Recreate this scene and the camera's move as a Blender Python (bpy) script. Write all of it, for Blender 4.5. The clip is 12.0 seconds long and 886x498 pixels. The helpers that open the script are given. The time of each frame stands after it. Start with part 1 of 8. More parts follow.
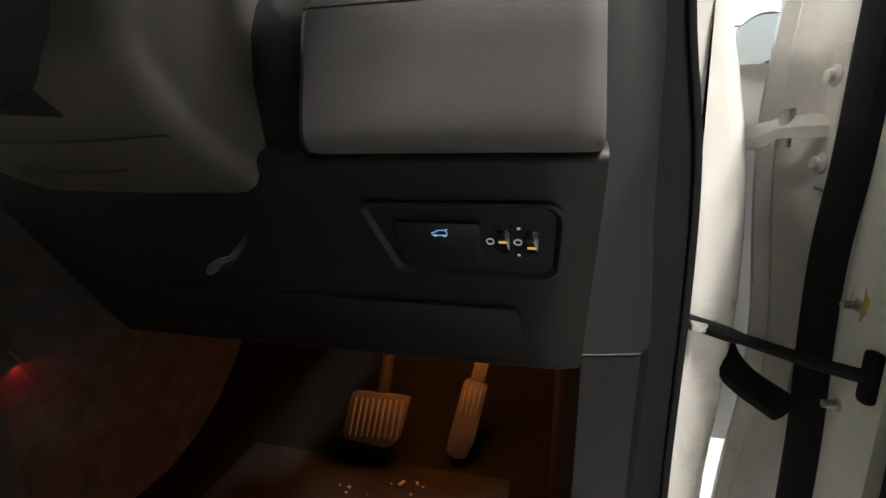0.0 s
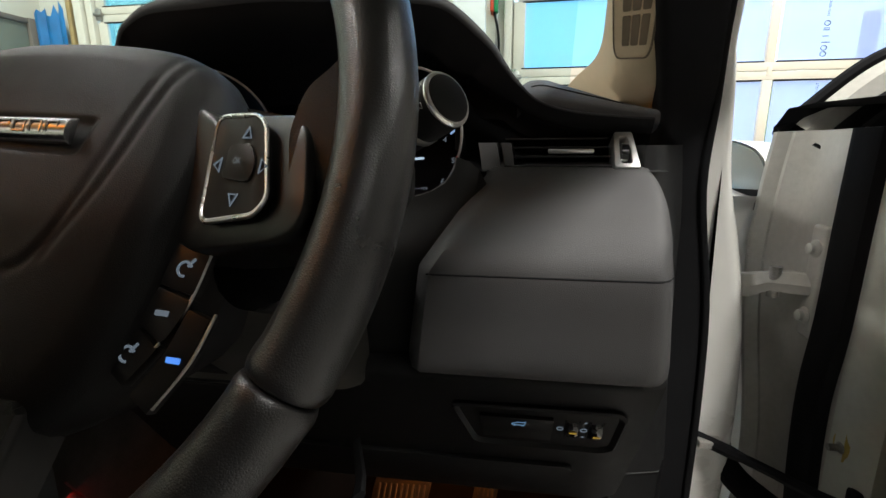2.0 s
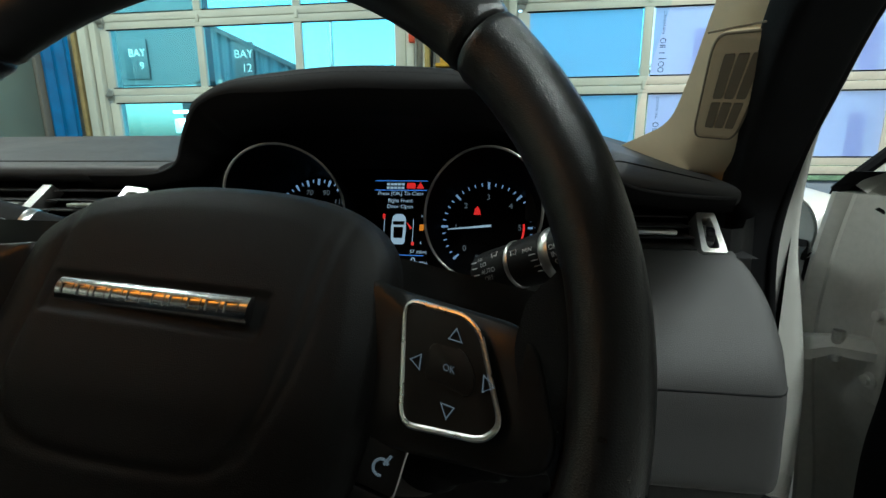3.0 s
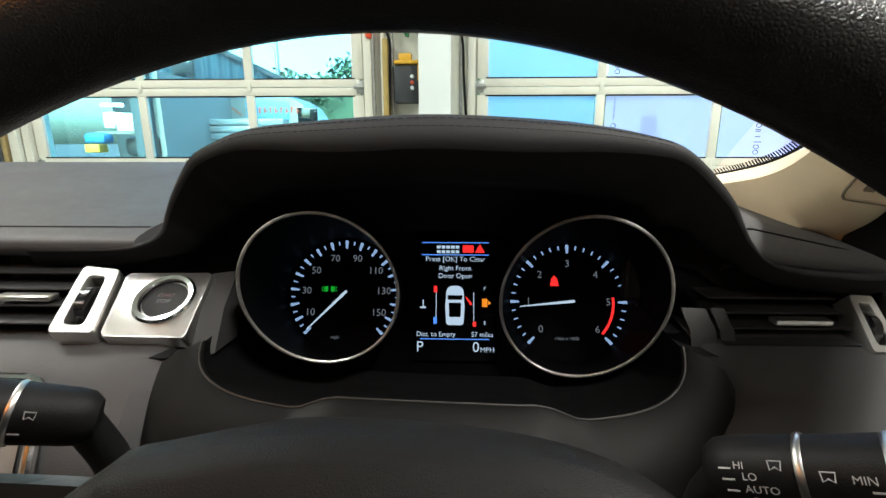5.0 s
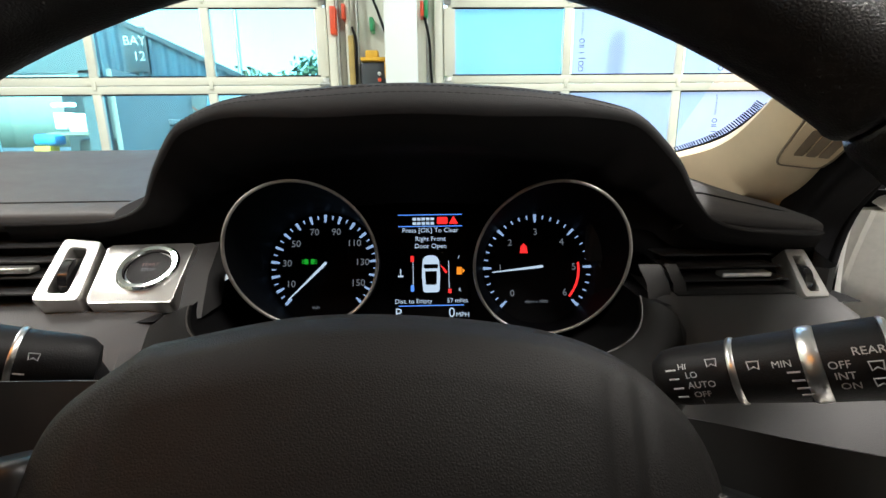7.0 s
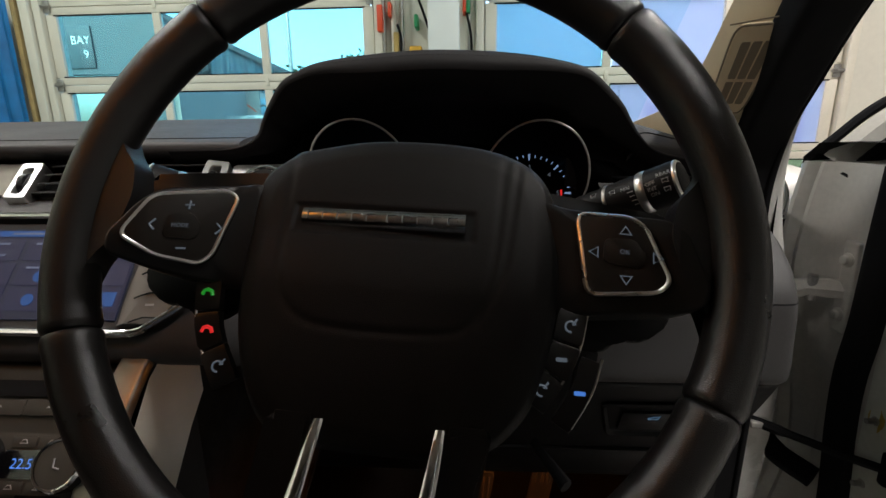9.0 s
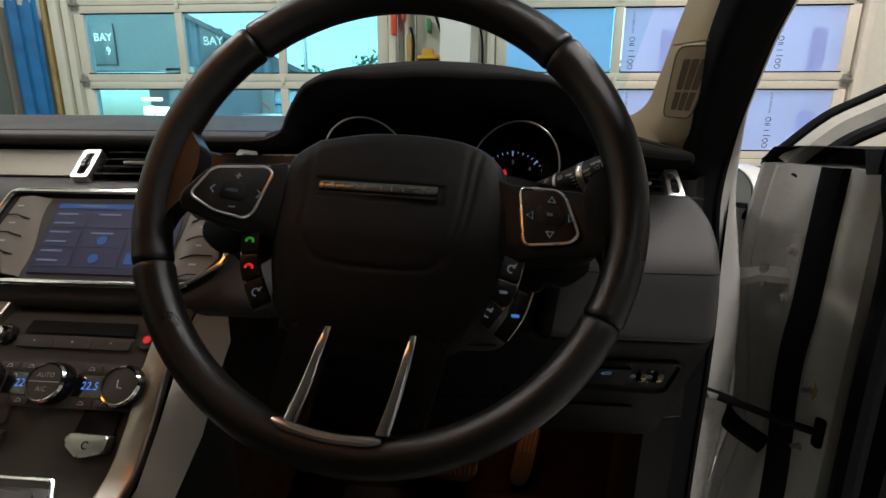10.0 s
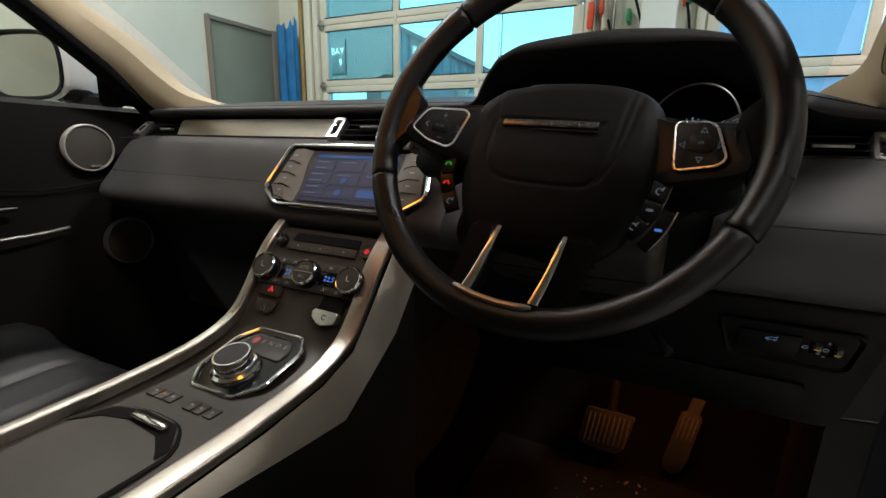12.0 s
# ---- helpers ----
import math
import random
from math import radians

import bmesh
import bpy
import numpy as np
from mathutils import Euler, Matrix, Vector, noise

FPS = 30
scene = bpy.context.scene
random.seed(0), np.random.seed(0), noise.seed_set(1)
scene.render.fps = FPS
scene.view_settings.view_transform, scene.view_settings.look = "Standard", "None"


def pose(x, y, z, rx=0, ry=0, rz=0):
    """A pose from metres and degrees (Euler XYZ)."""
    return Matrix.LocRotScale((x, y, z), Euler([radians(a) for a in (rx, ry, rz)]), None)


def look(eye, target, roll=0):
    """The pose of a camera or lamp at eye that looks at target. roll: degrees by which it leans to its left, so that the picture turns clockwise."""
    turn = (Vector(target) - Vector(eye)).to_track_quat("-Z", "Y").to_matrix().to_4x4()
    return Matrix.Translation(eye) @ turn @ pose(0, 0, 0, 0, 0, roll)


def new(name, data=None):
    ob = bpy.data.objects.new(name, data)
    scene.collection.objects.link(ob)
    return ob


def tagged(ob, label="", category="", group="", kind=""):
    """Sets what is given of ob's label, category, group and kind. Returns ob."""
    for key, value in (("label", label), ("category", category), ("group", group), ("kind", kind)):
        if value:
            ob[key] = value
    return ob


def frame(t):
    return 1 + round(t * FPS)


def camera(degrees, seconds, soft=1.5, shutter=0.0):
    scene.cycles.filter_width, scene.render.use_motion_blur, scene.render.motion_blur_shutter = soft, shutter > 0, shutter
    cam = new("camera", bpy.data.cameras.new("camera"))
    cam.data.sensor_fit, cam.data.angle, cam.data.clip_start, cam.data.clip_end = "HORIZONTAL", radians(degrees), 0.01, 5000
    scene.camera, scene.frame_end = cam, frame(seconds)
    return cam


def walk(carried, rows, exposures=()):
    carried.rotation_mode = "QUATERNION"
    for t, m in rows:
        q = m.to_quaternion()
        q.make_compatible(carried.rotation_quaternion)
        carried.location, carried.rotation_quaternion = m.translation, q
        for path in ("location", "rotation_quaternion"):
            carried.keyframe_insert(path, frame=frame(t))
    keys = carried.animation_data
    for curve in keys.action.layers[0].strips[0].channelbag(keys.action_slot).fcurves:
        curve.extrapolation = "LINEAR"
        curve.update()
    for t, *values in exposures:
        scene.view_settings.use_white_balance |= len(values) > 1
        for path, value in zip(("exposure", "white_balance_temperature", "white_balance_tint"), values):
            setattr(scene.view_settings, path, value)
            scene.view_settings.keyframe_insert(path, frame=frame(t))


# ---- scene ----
cam = camera(87.7, 12.0)
PATH = [
    (0, (0.303, 0.006, 0.901), (-0.14, 1.899, 0.434), -0.8),
    (0.5, (0.279, -0.005, 0.924), (-0.111, 1.903, 0.467), -0.9),
    (1, (0.259, -0.022, 0.967), (-0.096, 1.894, 0.517), -0.6),
    (1.5, (0.24, -0.032, 1.008), (-0.083, 1.891, 0.563), -0.4),
    (2, (0.22, -0.035, 1.06), (-0.072, 1.896, 0.625), -0.3),
    (2.5, (0.187, -0.03, 1.111), (-0.084, 1.901, 0.669), 0.1),
    (3, (0.142, -0.026, 1.129), (-0.132, 1.909, 0.701), -0.2),
    (3.5, (0.079, -0.016, 1.152), (-0.17, 1.919, 0.71), 0.3),
    (3.7, (0.063, -0.01, 1.157), (-0.172, 1.929, 0.727), 0.1),
    (5.3, (0.02, 0.103, 1.182), (-0.015, 2.051, 0.729), -0.2),
    (5.5, (0.017, 0.111, 1.181), (-0.007, 2.059, 0.73), -0.4),
    (6, (0.014, 0.116, 1.177), (0.022, 2.065, 0.727), -0.5),
    (6.5, (0.017, 0.103, 1.177), (0.065, 2.052, 0.728), -0.4),
    (7, (0.02, 0.058, 1.16), (0.083, 2.005, 0.706), -0.6),
    (7.5, (0.028, 0.016, 1.142), (0.076, 1.961, 0.68), -0.7),
    (7.7, (0.028, -0.002, 1.137), (0.064, 1.944, 0.674), -0.6),
    (9.3, (0.052, -0.142, 1.109), (-0.079, 1.799, 0.646), -0.5),
    (9.5, (0.057, -0.163, 1.108), (-0.072, 1.78, 0.652), -0.1),
    (10, (0.074, -0.207, 1.105), (-0.078, 1.735, 0.649), 0.5),
    (10.5, (0.092, -0.266, 1.103), (-0.166, 1.664, 0.648), 0.8),
    (11, (0.114, -0.296, 1.097), (-0.359, 1.593, 0.64), 0.7),
    (11.5, (0.117, -0.302, 1.08), (-0.534, 1.532, 0.619), 0.9),
    (12, (0.109, -0.306, 1.054), (-0.756, 1.437, 0.592), 1.1),
]
EXPOSURE = [(0.0, 3.35, 6500, 10), (0.5, 3.68, 6500, 10), (1.0, 3.52, 6500, 10), (1.5, 2.97, 6500, 10), (2.0, 2.2, 6400, 8), (2.5, 1.75, 6100, 2), (3.0, 1.5, 5800, -6), (3.5, 1.45, 5800, -6), (3.7, 1.5, 5900, -3), (5.3, 2.4, 6500, 8), (5.5, 2.45, 6500, 8), (6.0, 2.55, 6500, 8), (6.5, 2.65, 6500, 8), (7.0, 2.4, 6500, 10), (7.5, 2.0, 6400, 8), (9.5, 1.35, 6500, 12), (10.5, 1.25, 6500, 12), (12.0, 1.35, 6500, 10)]
walk(cam, [(t, look(eye, target, roll)) for t, eye, target, roll in PATH], EXPOSURE)

# ---------------------------------------------------------------- light
world = bpy.data.worlds.new("world")
scene.world = world
world.use_nodes = True
wn = world.node_tree
sky = wn.nodes.new("ShaderNodeTexSky")
sky.sky_type = "NISHITA"
sky.sun_disc = False
sky.sun_elevation = radians(38)
sky.sun_rotation = radians(200)
sky.air_density, sky.dust_density, sky.ozone_density = 1.2, 4.5, 1.5
wn.links.new(sky.outputs[0], wn.nodes["Background"].inputs[0])
wn.nodes["Background"].inputs[1].default_value = 0.3

sun_data = bpy.data.lights.new("sun", "SUN")
sun_data.energy, sun_data.angle, sun_data.color = 0.5, radians(14), (1.0, 0.96, 0.9)
sun = new("sun", sun_data)
sun.matrix_world = look((-6, -14, 16), (0, 4, 0))


def area_lamp(name, m, sx, sy, watts, color):
    d = bpy.data.lights.new(name, "AREA")
    d.shape, d.size, d.size_y, d.energy, d.color = "RECTANGLE", sx, sy, watts, color
    ob = new(name, d)
    ob.matrix_world = m
    return ob


# ---------------------------------------------------------------- materials
def material(name, base, rough=0.5, metal=0.0, vary=0.12, scale=6.0, bump=0.0, bscale=400.0, coat=0.0, spec=0.5, kind="noise", wear=0.0):
    """A surface with two scales of colour variation, roughness variation and fine relief."""
    m = bpy.data.materials.new(name)
    m.use_nodes = True
    t = m.node_tree
    n, l = t.nodes, t.links
    p = n["Principled BSDF"]
    p.inputs["Metallic"].default_value = metal
    p.inputs["Coat Weight"].default_value = coat
    p.inputs["Coat Roughness"].default_value = 0.08
    p.inputs["Specular IOR Level"].default_value = spec
    co = n.new("ShaderNodeTexCoord")
    big = n.new("ShaderNodeTexNoise")
    big.inputs["Scale"].default_value, big.inputs["Detail"].default_value = scale, 5.0
    l.new(co.outputs["Object"], big.inputs["Vector"])
    fine = n.new("ShaderNodeTexNoise")
    fine.inputs["Scale"].default_value, fine.inputs["Detail"].default_value = scale * 14, 3.0
    l.new(co.outputs["Object"], fine.inputs["Vector"])
    mix = n.new("ShaderNodeMath")
    mix.operation = "MULTIPLY_ADD"
    l.new(fine.outputs["Fac"], mix.inputs[0])
    mix.inputs[1].default_value = 0.45
    l.new(big.outputs["Fac"], mix.inputs[2])
    ramp = n.new("ShaderNodeValToRGB")
    lo, hi = 1 - vary, 1 + vary
    ramp.color_ramp.elements[0].position, ramp.color_ramp.elements[1].position = 0.45, 0.95
    ramp.color_ramp.elements[0].color = (base[0] * lo, base[1] * lo, base[2] * lo, 1)
    ramp.color_ramp.elements[1].color = (min(1, base[0] * hi), min(1, base[1] * hi), min(1, base[2] * hi), 1)
    l.new(mix.outputs[0], ramp.inputs[0])
    l.new(ramp.outputs[0], p.inputs["Base Color"])
    rr = n.new("ShaderNodeMapRange")
    rr.inputs[1].default_value, rr.inputs[2].default_value = 0.4, 1.0
    rr.inputs[3].default_value, rr.inputs[4].default_value = max(0.02, rough * 0.85), min(1, rough * 1.2 + wear)
    l.new(mix.outputs[0], rr.inputs[0])
    l.new(rr.outputs[0], p.inputs["Roughness"])
    if bump:
        if kind == "leather":
            b = n.new("ShaderNodeTexVoronoi")
            b.feature = "DISTANCE_TO_EDGE"
            out = b.outputs["Distance"]
        else:
            b = n.new("ShaderNodeTexNoise")
            out = b.outputs["Fac"]
        b.inputs["Scale"].default_value = bscale
        l.new(co.outputs["Object"], b.inputs["Vector"])
        bm_ = n.new("ShaderNodeBump")
        bm_.inputs["Strength"].default_value, bm_.inputs["Distance"].default_value = bump, 0.0006
        l.new(out, bm_.inputs["Height"])
        l.new(bm_.outputs[0], p.inputs["Normal"])
    return m


def glow(name, color, strength):
    m = bpy.data.materials.new(name)
    m.use_nodes = True
    p = m.node_tree.nodes["Principled BSDF"]
    p.inputs["Base Color"].default_value = (0.01, 0.01, 0.01, 1)
    p.inputs["Emission Color"].default_value = (*color, 1)
    p.inputs["Emission Strength"].default_value = strength
    return m


def glass(name, tint, rough=0.0):
    """Thin flat glazing: mostly see-through with a weak mirror layer."""
    m = bpy.data.materials.new(name)
    m.use_nodes = True
    t = m.node_tree
    n, l = t.nodes, t.links
    n.remove(n["Principled BSDF"])
    tr = n.new("ShaderNodeBsdfTransparent")
    tr.inputs[0].default_value = (*tint, 1)
    gl = n.new("ShaderNodeBsdfGlossy")
    gl.inputs["Roughness"].default_value = rough
    lw = n.new("ShaderNodeLayerWeight")
    lw.inputs["Blend"].default_value = 0.5
    pw = n.new("ShaderNodeMath")
    pw.operation, pw.inputs[1].default_value = "POWER", 5.0
    l.new(lw.outputs["Facing"], pw.inputs[0])
    ad = n.new("ShaderNodeMath")
    ad.operation, ad.inputs[1].default_value, ad.inputs[2].default_value = "MULTIPLY_ADD", 0.8, 0.04
    l.new(pw.outputs[0], ad.inputs[0])
    mx = n.new("ShaderNodeMixShader")
    l.new(ad.outputs[0], mx.inputs[0])
    l.new(tr.outputs[0], mx.inputs[1])
    l.new(gl.outputs[0], mx.inputs[2])
    l.new(mx.outputs[0], n["Material Output"].inputs[0])
    return m


M_PAD = material("dash_leather", (0.048, 0.047, 0.048), 0.55, bump=0.35, bscale=900, kind="leather", vary=0.08, spec=0.28)
M_HOOD = material("hood_leather", (0.019, 0.019, 0.020), 0.62, bump=0.3, bscale=900, kind="leather", vary=0.1, spec=0.15)
M_PLASTIC = material("dark_plastic", (0.0075, 0.0075, 0.008), 0.5, bump=0.25, bscale=1400, vary=0.15, spec=0.14)
M_PLASTIC2 = material("grey_plastic", (0.027, 0.0265, 0.0265), 0.5, bump=0.2, bscale=1400, vary=0.1, spec=0.2)
M_BLACK = material("matt_black", (0.010, 0.010, 0.011), 0.75, vary=0.1, spec=0.1)
M_GLOSSBLACK = material("gloss_black", (0.006, 0.006, 0.007), 0.12, vary=0.1, coat=0.4)
M_WHEEL = material("wheel_leather", (0.010, 0.0095, 0.0095), 0.27, bump=0.3, bscale=1100, kind="leather", vary=0.2, wear=0.1, spec=0.38)
M_AIRBAG = material("airbag_vinyl", (0.0072, 0.0069, 0.0068), 0.5, bump=0.3, bscale=1200, kind="leather", vary=0.1, spec=0.12)
M_RUBBER = material("rubber_seal", (0.007, 0.007, 0.008), 0.8, vary=0.25, bump=0.2, bscale=500, spec=0.12)
M_BADGE = material("nameplate_chrome", (0.44, 0.44, 0.45), 0.20, 1.0, vary=0.06)
M_CHROME = material("chrome", (0.82, 0.82, 0.83), 0.12, 1.0, vary=0.04)
M_SATIN = material("satin_silver", (0.66, 0.65, 0.63), 0.3, 1.0, vary=0.06, bump=0.1, bscale=900)
M_ALU = material("brushed_aluminium", (0.46, 0.43, 0.38), 0.34, 1.0, vary=0.05, scale=14, bump=0.08, bscale=1500)
M_PAINT = material("white_paint", (0.68, 0.67, 0.64), 0.3, vary=0.05, coat=0.6, scale=3)
# door paint greyed below the body white, with the hinge side's shade in it
M_DOORSHADE = material("shaded_door_paint", (0.45, 0.44, 0.405), 0.38, vary=0.14, coat=0.25, scale=9, wear=0.1)
M_BEIGE = material("beige_trim", (0.70, 0.58, 0.39), 0.75, vary=0.06, bump=0.4, bscale=900)
M_CARPET = material("black_carpet", (0.0045, 0.0042, 0.004), 0.95, vary=0.5, scale=25, bump=1.0, bscale=700, spec=0.05)
M_MAT = material("rubber_mat", (0.009, 0.0085, 0.008), 0.8, vary=0.4, scale=20, bump=0.6, bscale=500, spec=0.1)
M_PEDAL = material("pedal_rubber", (0.028, 0.026, 0.023), 0.6, vary=0.3, scale=30, bump=0.3, bscale=600)
M_SIDE = material("satin_side_paint", (0.74, 0.68, 0.58), 0.42, 0.1, vary=0.05, bump=0.1, bscale=900)
M_STEEL = material("worn_steel", (0.4, 0.39, 0.37), 0.4, 0.9, vary=0.3, scale=40)
M_SEAT = material("seat_leather", (0.021, 0.0225, 0.025), 0.42, bump=0.4, bscale=700, kind="leather", vary=0.15)
M_HEAD = material("headliner", (0.5, 0.46, 0.4), 0.95, vary=0.06, bump=0.4, bscale=600)
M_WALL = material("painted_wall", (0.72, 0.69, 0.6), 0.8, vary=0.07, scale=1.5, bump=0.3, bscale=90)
# darker wall copy: dims the light that unseen surfaces bounce into the cabin
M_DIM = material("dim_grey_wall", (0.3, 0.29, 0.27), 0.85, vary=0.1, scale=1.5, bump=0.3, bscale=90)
M_FRAME = material("door_frame_enamel", (0.72, 0.67, 0.57), 0.45, vary=0.08, scale=4, wear=0.1)
M_CONCRETE = material("concrete_floor", (0.3, 0.29, 0.27), 0.7, vary=0.25, scale=1.2, bump=0.3, bscale=60)
M_ASPHALT = material("yard_asphalt", (0.06, 0.06, 0.062), 0.9, vary=0.3, scale=0.8, bump=0.5, bscale=40)
# white darkened in its colour for shade, on the van and the boards
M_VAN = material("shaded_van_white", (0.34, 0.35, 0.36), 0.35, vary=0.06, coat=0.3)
M_CLAD = material("blue_cladding", (0.034, 0.092, 0.135), 0.5, vary=0.1, scale=0.6)
M_CLAD2 = material("grey_cladding", (0.045, 0.066, 0.084), 0.5, vary=0.1, scale=0.6)
M_LEAF = material("hedge_leaves", (0.06, 0.1, 0.05), 0.7, vary=0.5, scale=3)
M_BLUE = material("blue_paint", (0.006, 0.16, 0.42), 0.5, vary=0.25, scale=8)
M_STONEGREEN = material("grey_green_panel", (0.2, 0.21, 0.16), 0.55, vary=0.12, scale=2)
M_BOX = material("control_box", (0.035, 0.036, 0.04), 0.5, vary=0.15)
M_YELLOW = material("yellow_plastic", (0.8, 0.42, 0.03), 0.5, vary=0.12, scale=10)
M_RED = material("red_plastic", (0.7, 0.07, 0.02), 0.45, vary=0.1)
M_GREEN = material("green_plastic", (0.02, 0.28, 0.1), 0.45, vary=0.1)
M_WHITEP = material("white_plastic", (0.75, 0.75, 0.74), 0.4, vary=0.05)
M_INK = material("grey_print", (0.05, 0.05, 0.06), 0.6, vary=0.1)
M_SIGN = material("dark_sign", (0.04, 0.06, 0.075), 0.6, vary=0.1)
M_GAUGE = material("gauge_face", (0.002, 0.002, 0.0025), 0.5, vary=0.1, spec=0.03)
M_BANK = material("warm_grey_keys", (0.15, 0.14, 0.125), 0.5, vary=0.08, spec=0.3)
M_CONSOLE = material("console_satin_grey", (0.052, 0.047, 0.040), 0.45, vary=0.08, bump=0.1, bscale=1400, spec=0.3)
M_COLUMN = material("column_plastic", (0.036, 0.0345, 0.031), 0.42, bump=0.25, bscale=1400, vary=0.12, spec=0.35)
M_SPOKE = material("spoke_satin_black", (0.007, 0.0068, 0.0066), 0.3, vary=0.12, scale=20, spec=0.26, wear=0.08)
M_TUNNEL = material("tunnel_carpet", (0.034, 0.031, 0.028), 0.95, vary=0.35, scale=30, bump=0.8, bscale=700, spec=0.05)
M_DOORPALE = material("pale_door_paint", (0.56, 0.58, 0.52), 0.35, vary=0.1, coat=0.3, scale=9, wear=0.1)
M_GREASE = material("yellow_grease", (0.42, 0.30, 0.05), 0.5, vary=0.4, scale=60)
M_MIRRORFACE = material("mirror_reflection_grey", (0.2, 0.21, 0.2), 0.35, vary=0.08, coat=0.3)
M_OCHRE = material("ochre_strip", (0.36, 0.25, 0.10), 0.6, vary=0.25, scale=10)
M_COWL = material("cowl_plastic", (0.0050, 0.0049, 0.0047), 0.5, bump=0.2, bscale=1400, vary=0.1, spec=0.1)
M_SILVERP = material("silver_paint", (0.50, 0.48, 0.45), 0.38, 0.15, vary=0.06, coat=0.2)
M_PRINT = material("white_print", (0.35, 0.35, 0.35), 0.6, vary=0.05)
G_PANE = glass("tinted_pane", (0.6, 0.92, 0.98))
G_FILMED = glass("filmed_pane", (0.88, 0.93, 0.97))
G_SCREEN = glass("windscreen_glass", (0.8, 0.93, 0.94))
G_CLEAR = glass("side_glass", (0.85, 0.9, 0.86))
M_MIRROR = material("mirror_glass", (0.85, 0.86, 0.85), 0.02, 1.0, vary=0.01)
E_WHITE = glow("dial_white_light", (0.62, 0.8, 1.0), 0.16)
E_BLUE = glow("dial_blue_light", (0.1, 0.32, 1.0), 0.2)
E_TICK = glow("tick_light", (0.40, 0.62, 1.0), 0.13)
E_RED = glow("red_light", (1.0, 0.03, 0.03), 0.22)
E_GREEN = glow("green_light", (0.02, 0.7, 0.05), 0.1)
E_ORANGE = glow("orange_light", (1.0, 0.3, 0.02), 0.2)
E_SYMBOL = glow("symbol_light", (0.5, 0.62, 0.75), 0.045)
E_TUBE = glow("lamp_tube", (1.0, 0.95, 0.86), 2.0)


def film_material():
    """Milky protective film on glazing: lets light through softly."""
    m = bpy.data.materials.new("protective_film")
    m.use_nodes = True
    t = m.node_tree
    n, l = t.nodes, t.links
    n.remove(n["Principled BSDF"])
    tl = n.new("ShaderNodeBsdfTranslucent")
    tl.inputs[0].default_value = (0.92, 0.87, 0.93, 1)
    tr = n.new("ShaderNodeBsdfTransparent")
    tr.inputs[0].default_value = (0.85, 0.9, 0.96, 1)
    mx = n.new("ShaderNodeMixShader")
    no = n.new("ShaderNodeTexNoise")
    no.inputs["Scale"].default_value, no.inputs["Detail"].default_value = 1.6, 4.0
    co = n.new("ShaderNodeTexCoord")
    l.new(co.outputs["Object"], no.inputs["Vector"])
    mr = n.new("ShaderNodeMapRange")
    mr.inputs[3].default_value, mr.inputs[4].default_value = 0.72, 0.92
    l.new(no.outputs["Fac"], mr.inputs[0])
    l.new(mr.outputs[0], mx.inputs[0])
    l.new(tr.outputs[0], mx.inputs[1])
    l.new(tl.outputs[0], mx.inputs[2])
    l.new(mx.outputs[0], n["Material Output"].inputs[0])
    return m


M_FILM = film_material()


# ---------------------------------------------------------------- mesh helpers
def part(name, bm, mat, parent=None, label="", smooth=35):
    """Links a bmesh as one mesh object under a thing or part."""
    bmesh.ops.recalc_face_normals(bm, faces=bm.faces)
    me = bpy.data.meshes.new(name)
    bm.to_mesh(me)
    bm.free()
    me.materials.append(mat)
    if smooth:
        me.shade_smooth()
        me.set_sharp_from_angle(angle=radians(smooth))
    ob = new(name, me)
    if parent:
        ob.parent = parent
        ob.matrix_parent_inverse = parent.matrix_world.inverted()
    if label:
        ob["label"] = label
    return ob


def thing(name, label, category, at=(0, 0, 0), group="", kind=""):
    ob = new(name)
    ob.matrix_world = Matrix.Translation(at)
    bpy.context.view_layer.update()
    return tagged(ob, label, category, group, kind)


def structure(name, bm, mat, label, category, smooth=35):
    return tagged(part(name, bm, mat, None, "", smooth), label, category, "", "structure")


def B():
    return bmesh.new()


def spline(pts, n):
    """Points along a smooth curve through pts, n to a span."""
    p = [Vector(a) for a in pts]
    p = [p[0] * 2 - p[1]] + p + [p[-1] * 2 - p[-2]]
    out = []
    for i in range(1, len(p) - 2):
        for k in range(n):
            u = k / n
            out.append(0.5 * ((2 * p[i]) + (p[i + 1] - p[i - 1]) * u + (2 * p[i - 1] - 5 * p[i] + 4 * p[i + 1] - p[i + 2]) * u * u + (3 * p[i] - p[i - 1] - 3 * p[i + 1] + p[i + 2]) * u ** 3))
    out.append(p[-2].copy())
    return out


def loft(bm, secs, closed=False, caps=False, loop=False):
    """Skin over rows of points; closed joins each row's ends, loop the last row to the first."""
    rows = [[bm.verts.new(p) for p in s] for s in secs]
    pairs = list(zip(rows, rows[1:])) + ([(rows[-1], rows[0])] if loop else [])
    for a, b in pairs:
        k = len(a)
        for i in range(k if closed else k - 1):
            bm.faces.new((a[i], a[(i + 1) % k], b[(i + 1) % k], b[i]))
    if caps:
        bm.faces.new(rows[0])
        bm.faces.new(rows[-1])
    return bm


def box(bm, c, s, bev=0.0, m=None, seg=2):
    """A box of size s about c with rounded edges, moved by m."""
    r = bmesh.ops.create_cube(bm, size=1.0)
    vs = r["verts"]
    bmesh.ops.transform(bm, matrix=Matrix.Translation(c) @ Matrix.Diagonal((*s, 1)), verts=vs)
    if bev:
        es = list({e for v in vs for e in v.link_edges})
        g = bmesh.ops.bevel(bm, geom=es, offset=bev, segments=seg, profile=0.5, affect="EDGES")
        vs = list({v for f in g["faces"] for v in f.verts} | {v for v in vs if v.is_valid})
    if m is not None:
        bmesh.ops.transform(bm, matrix=m, verts=vs)
    return bm


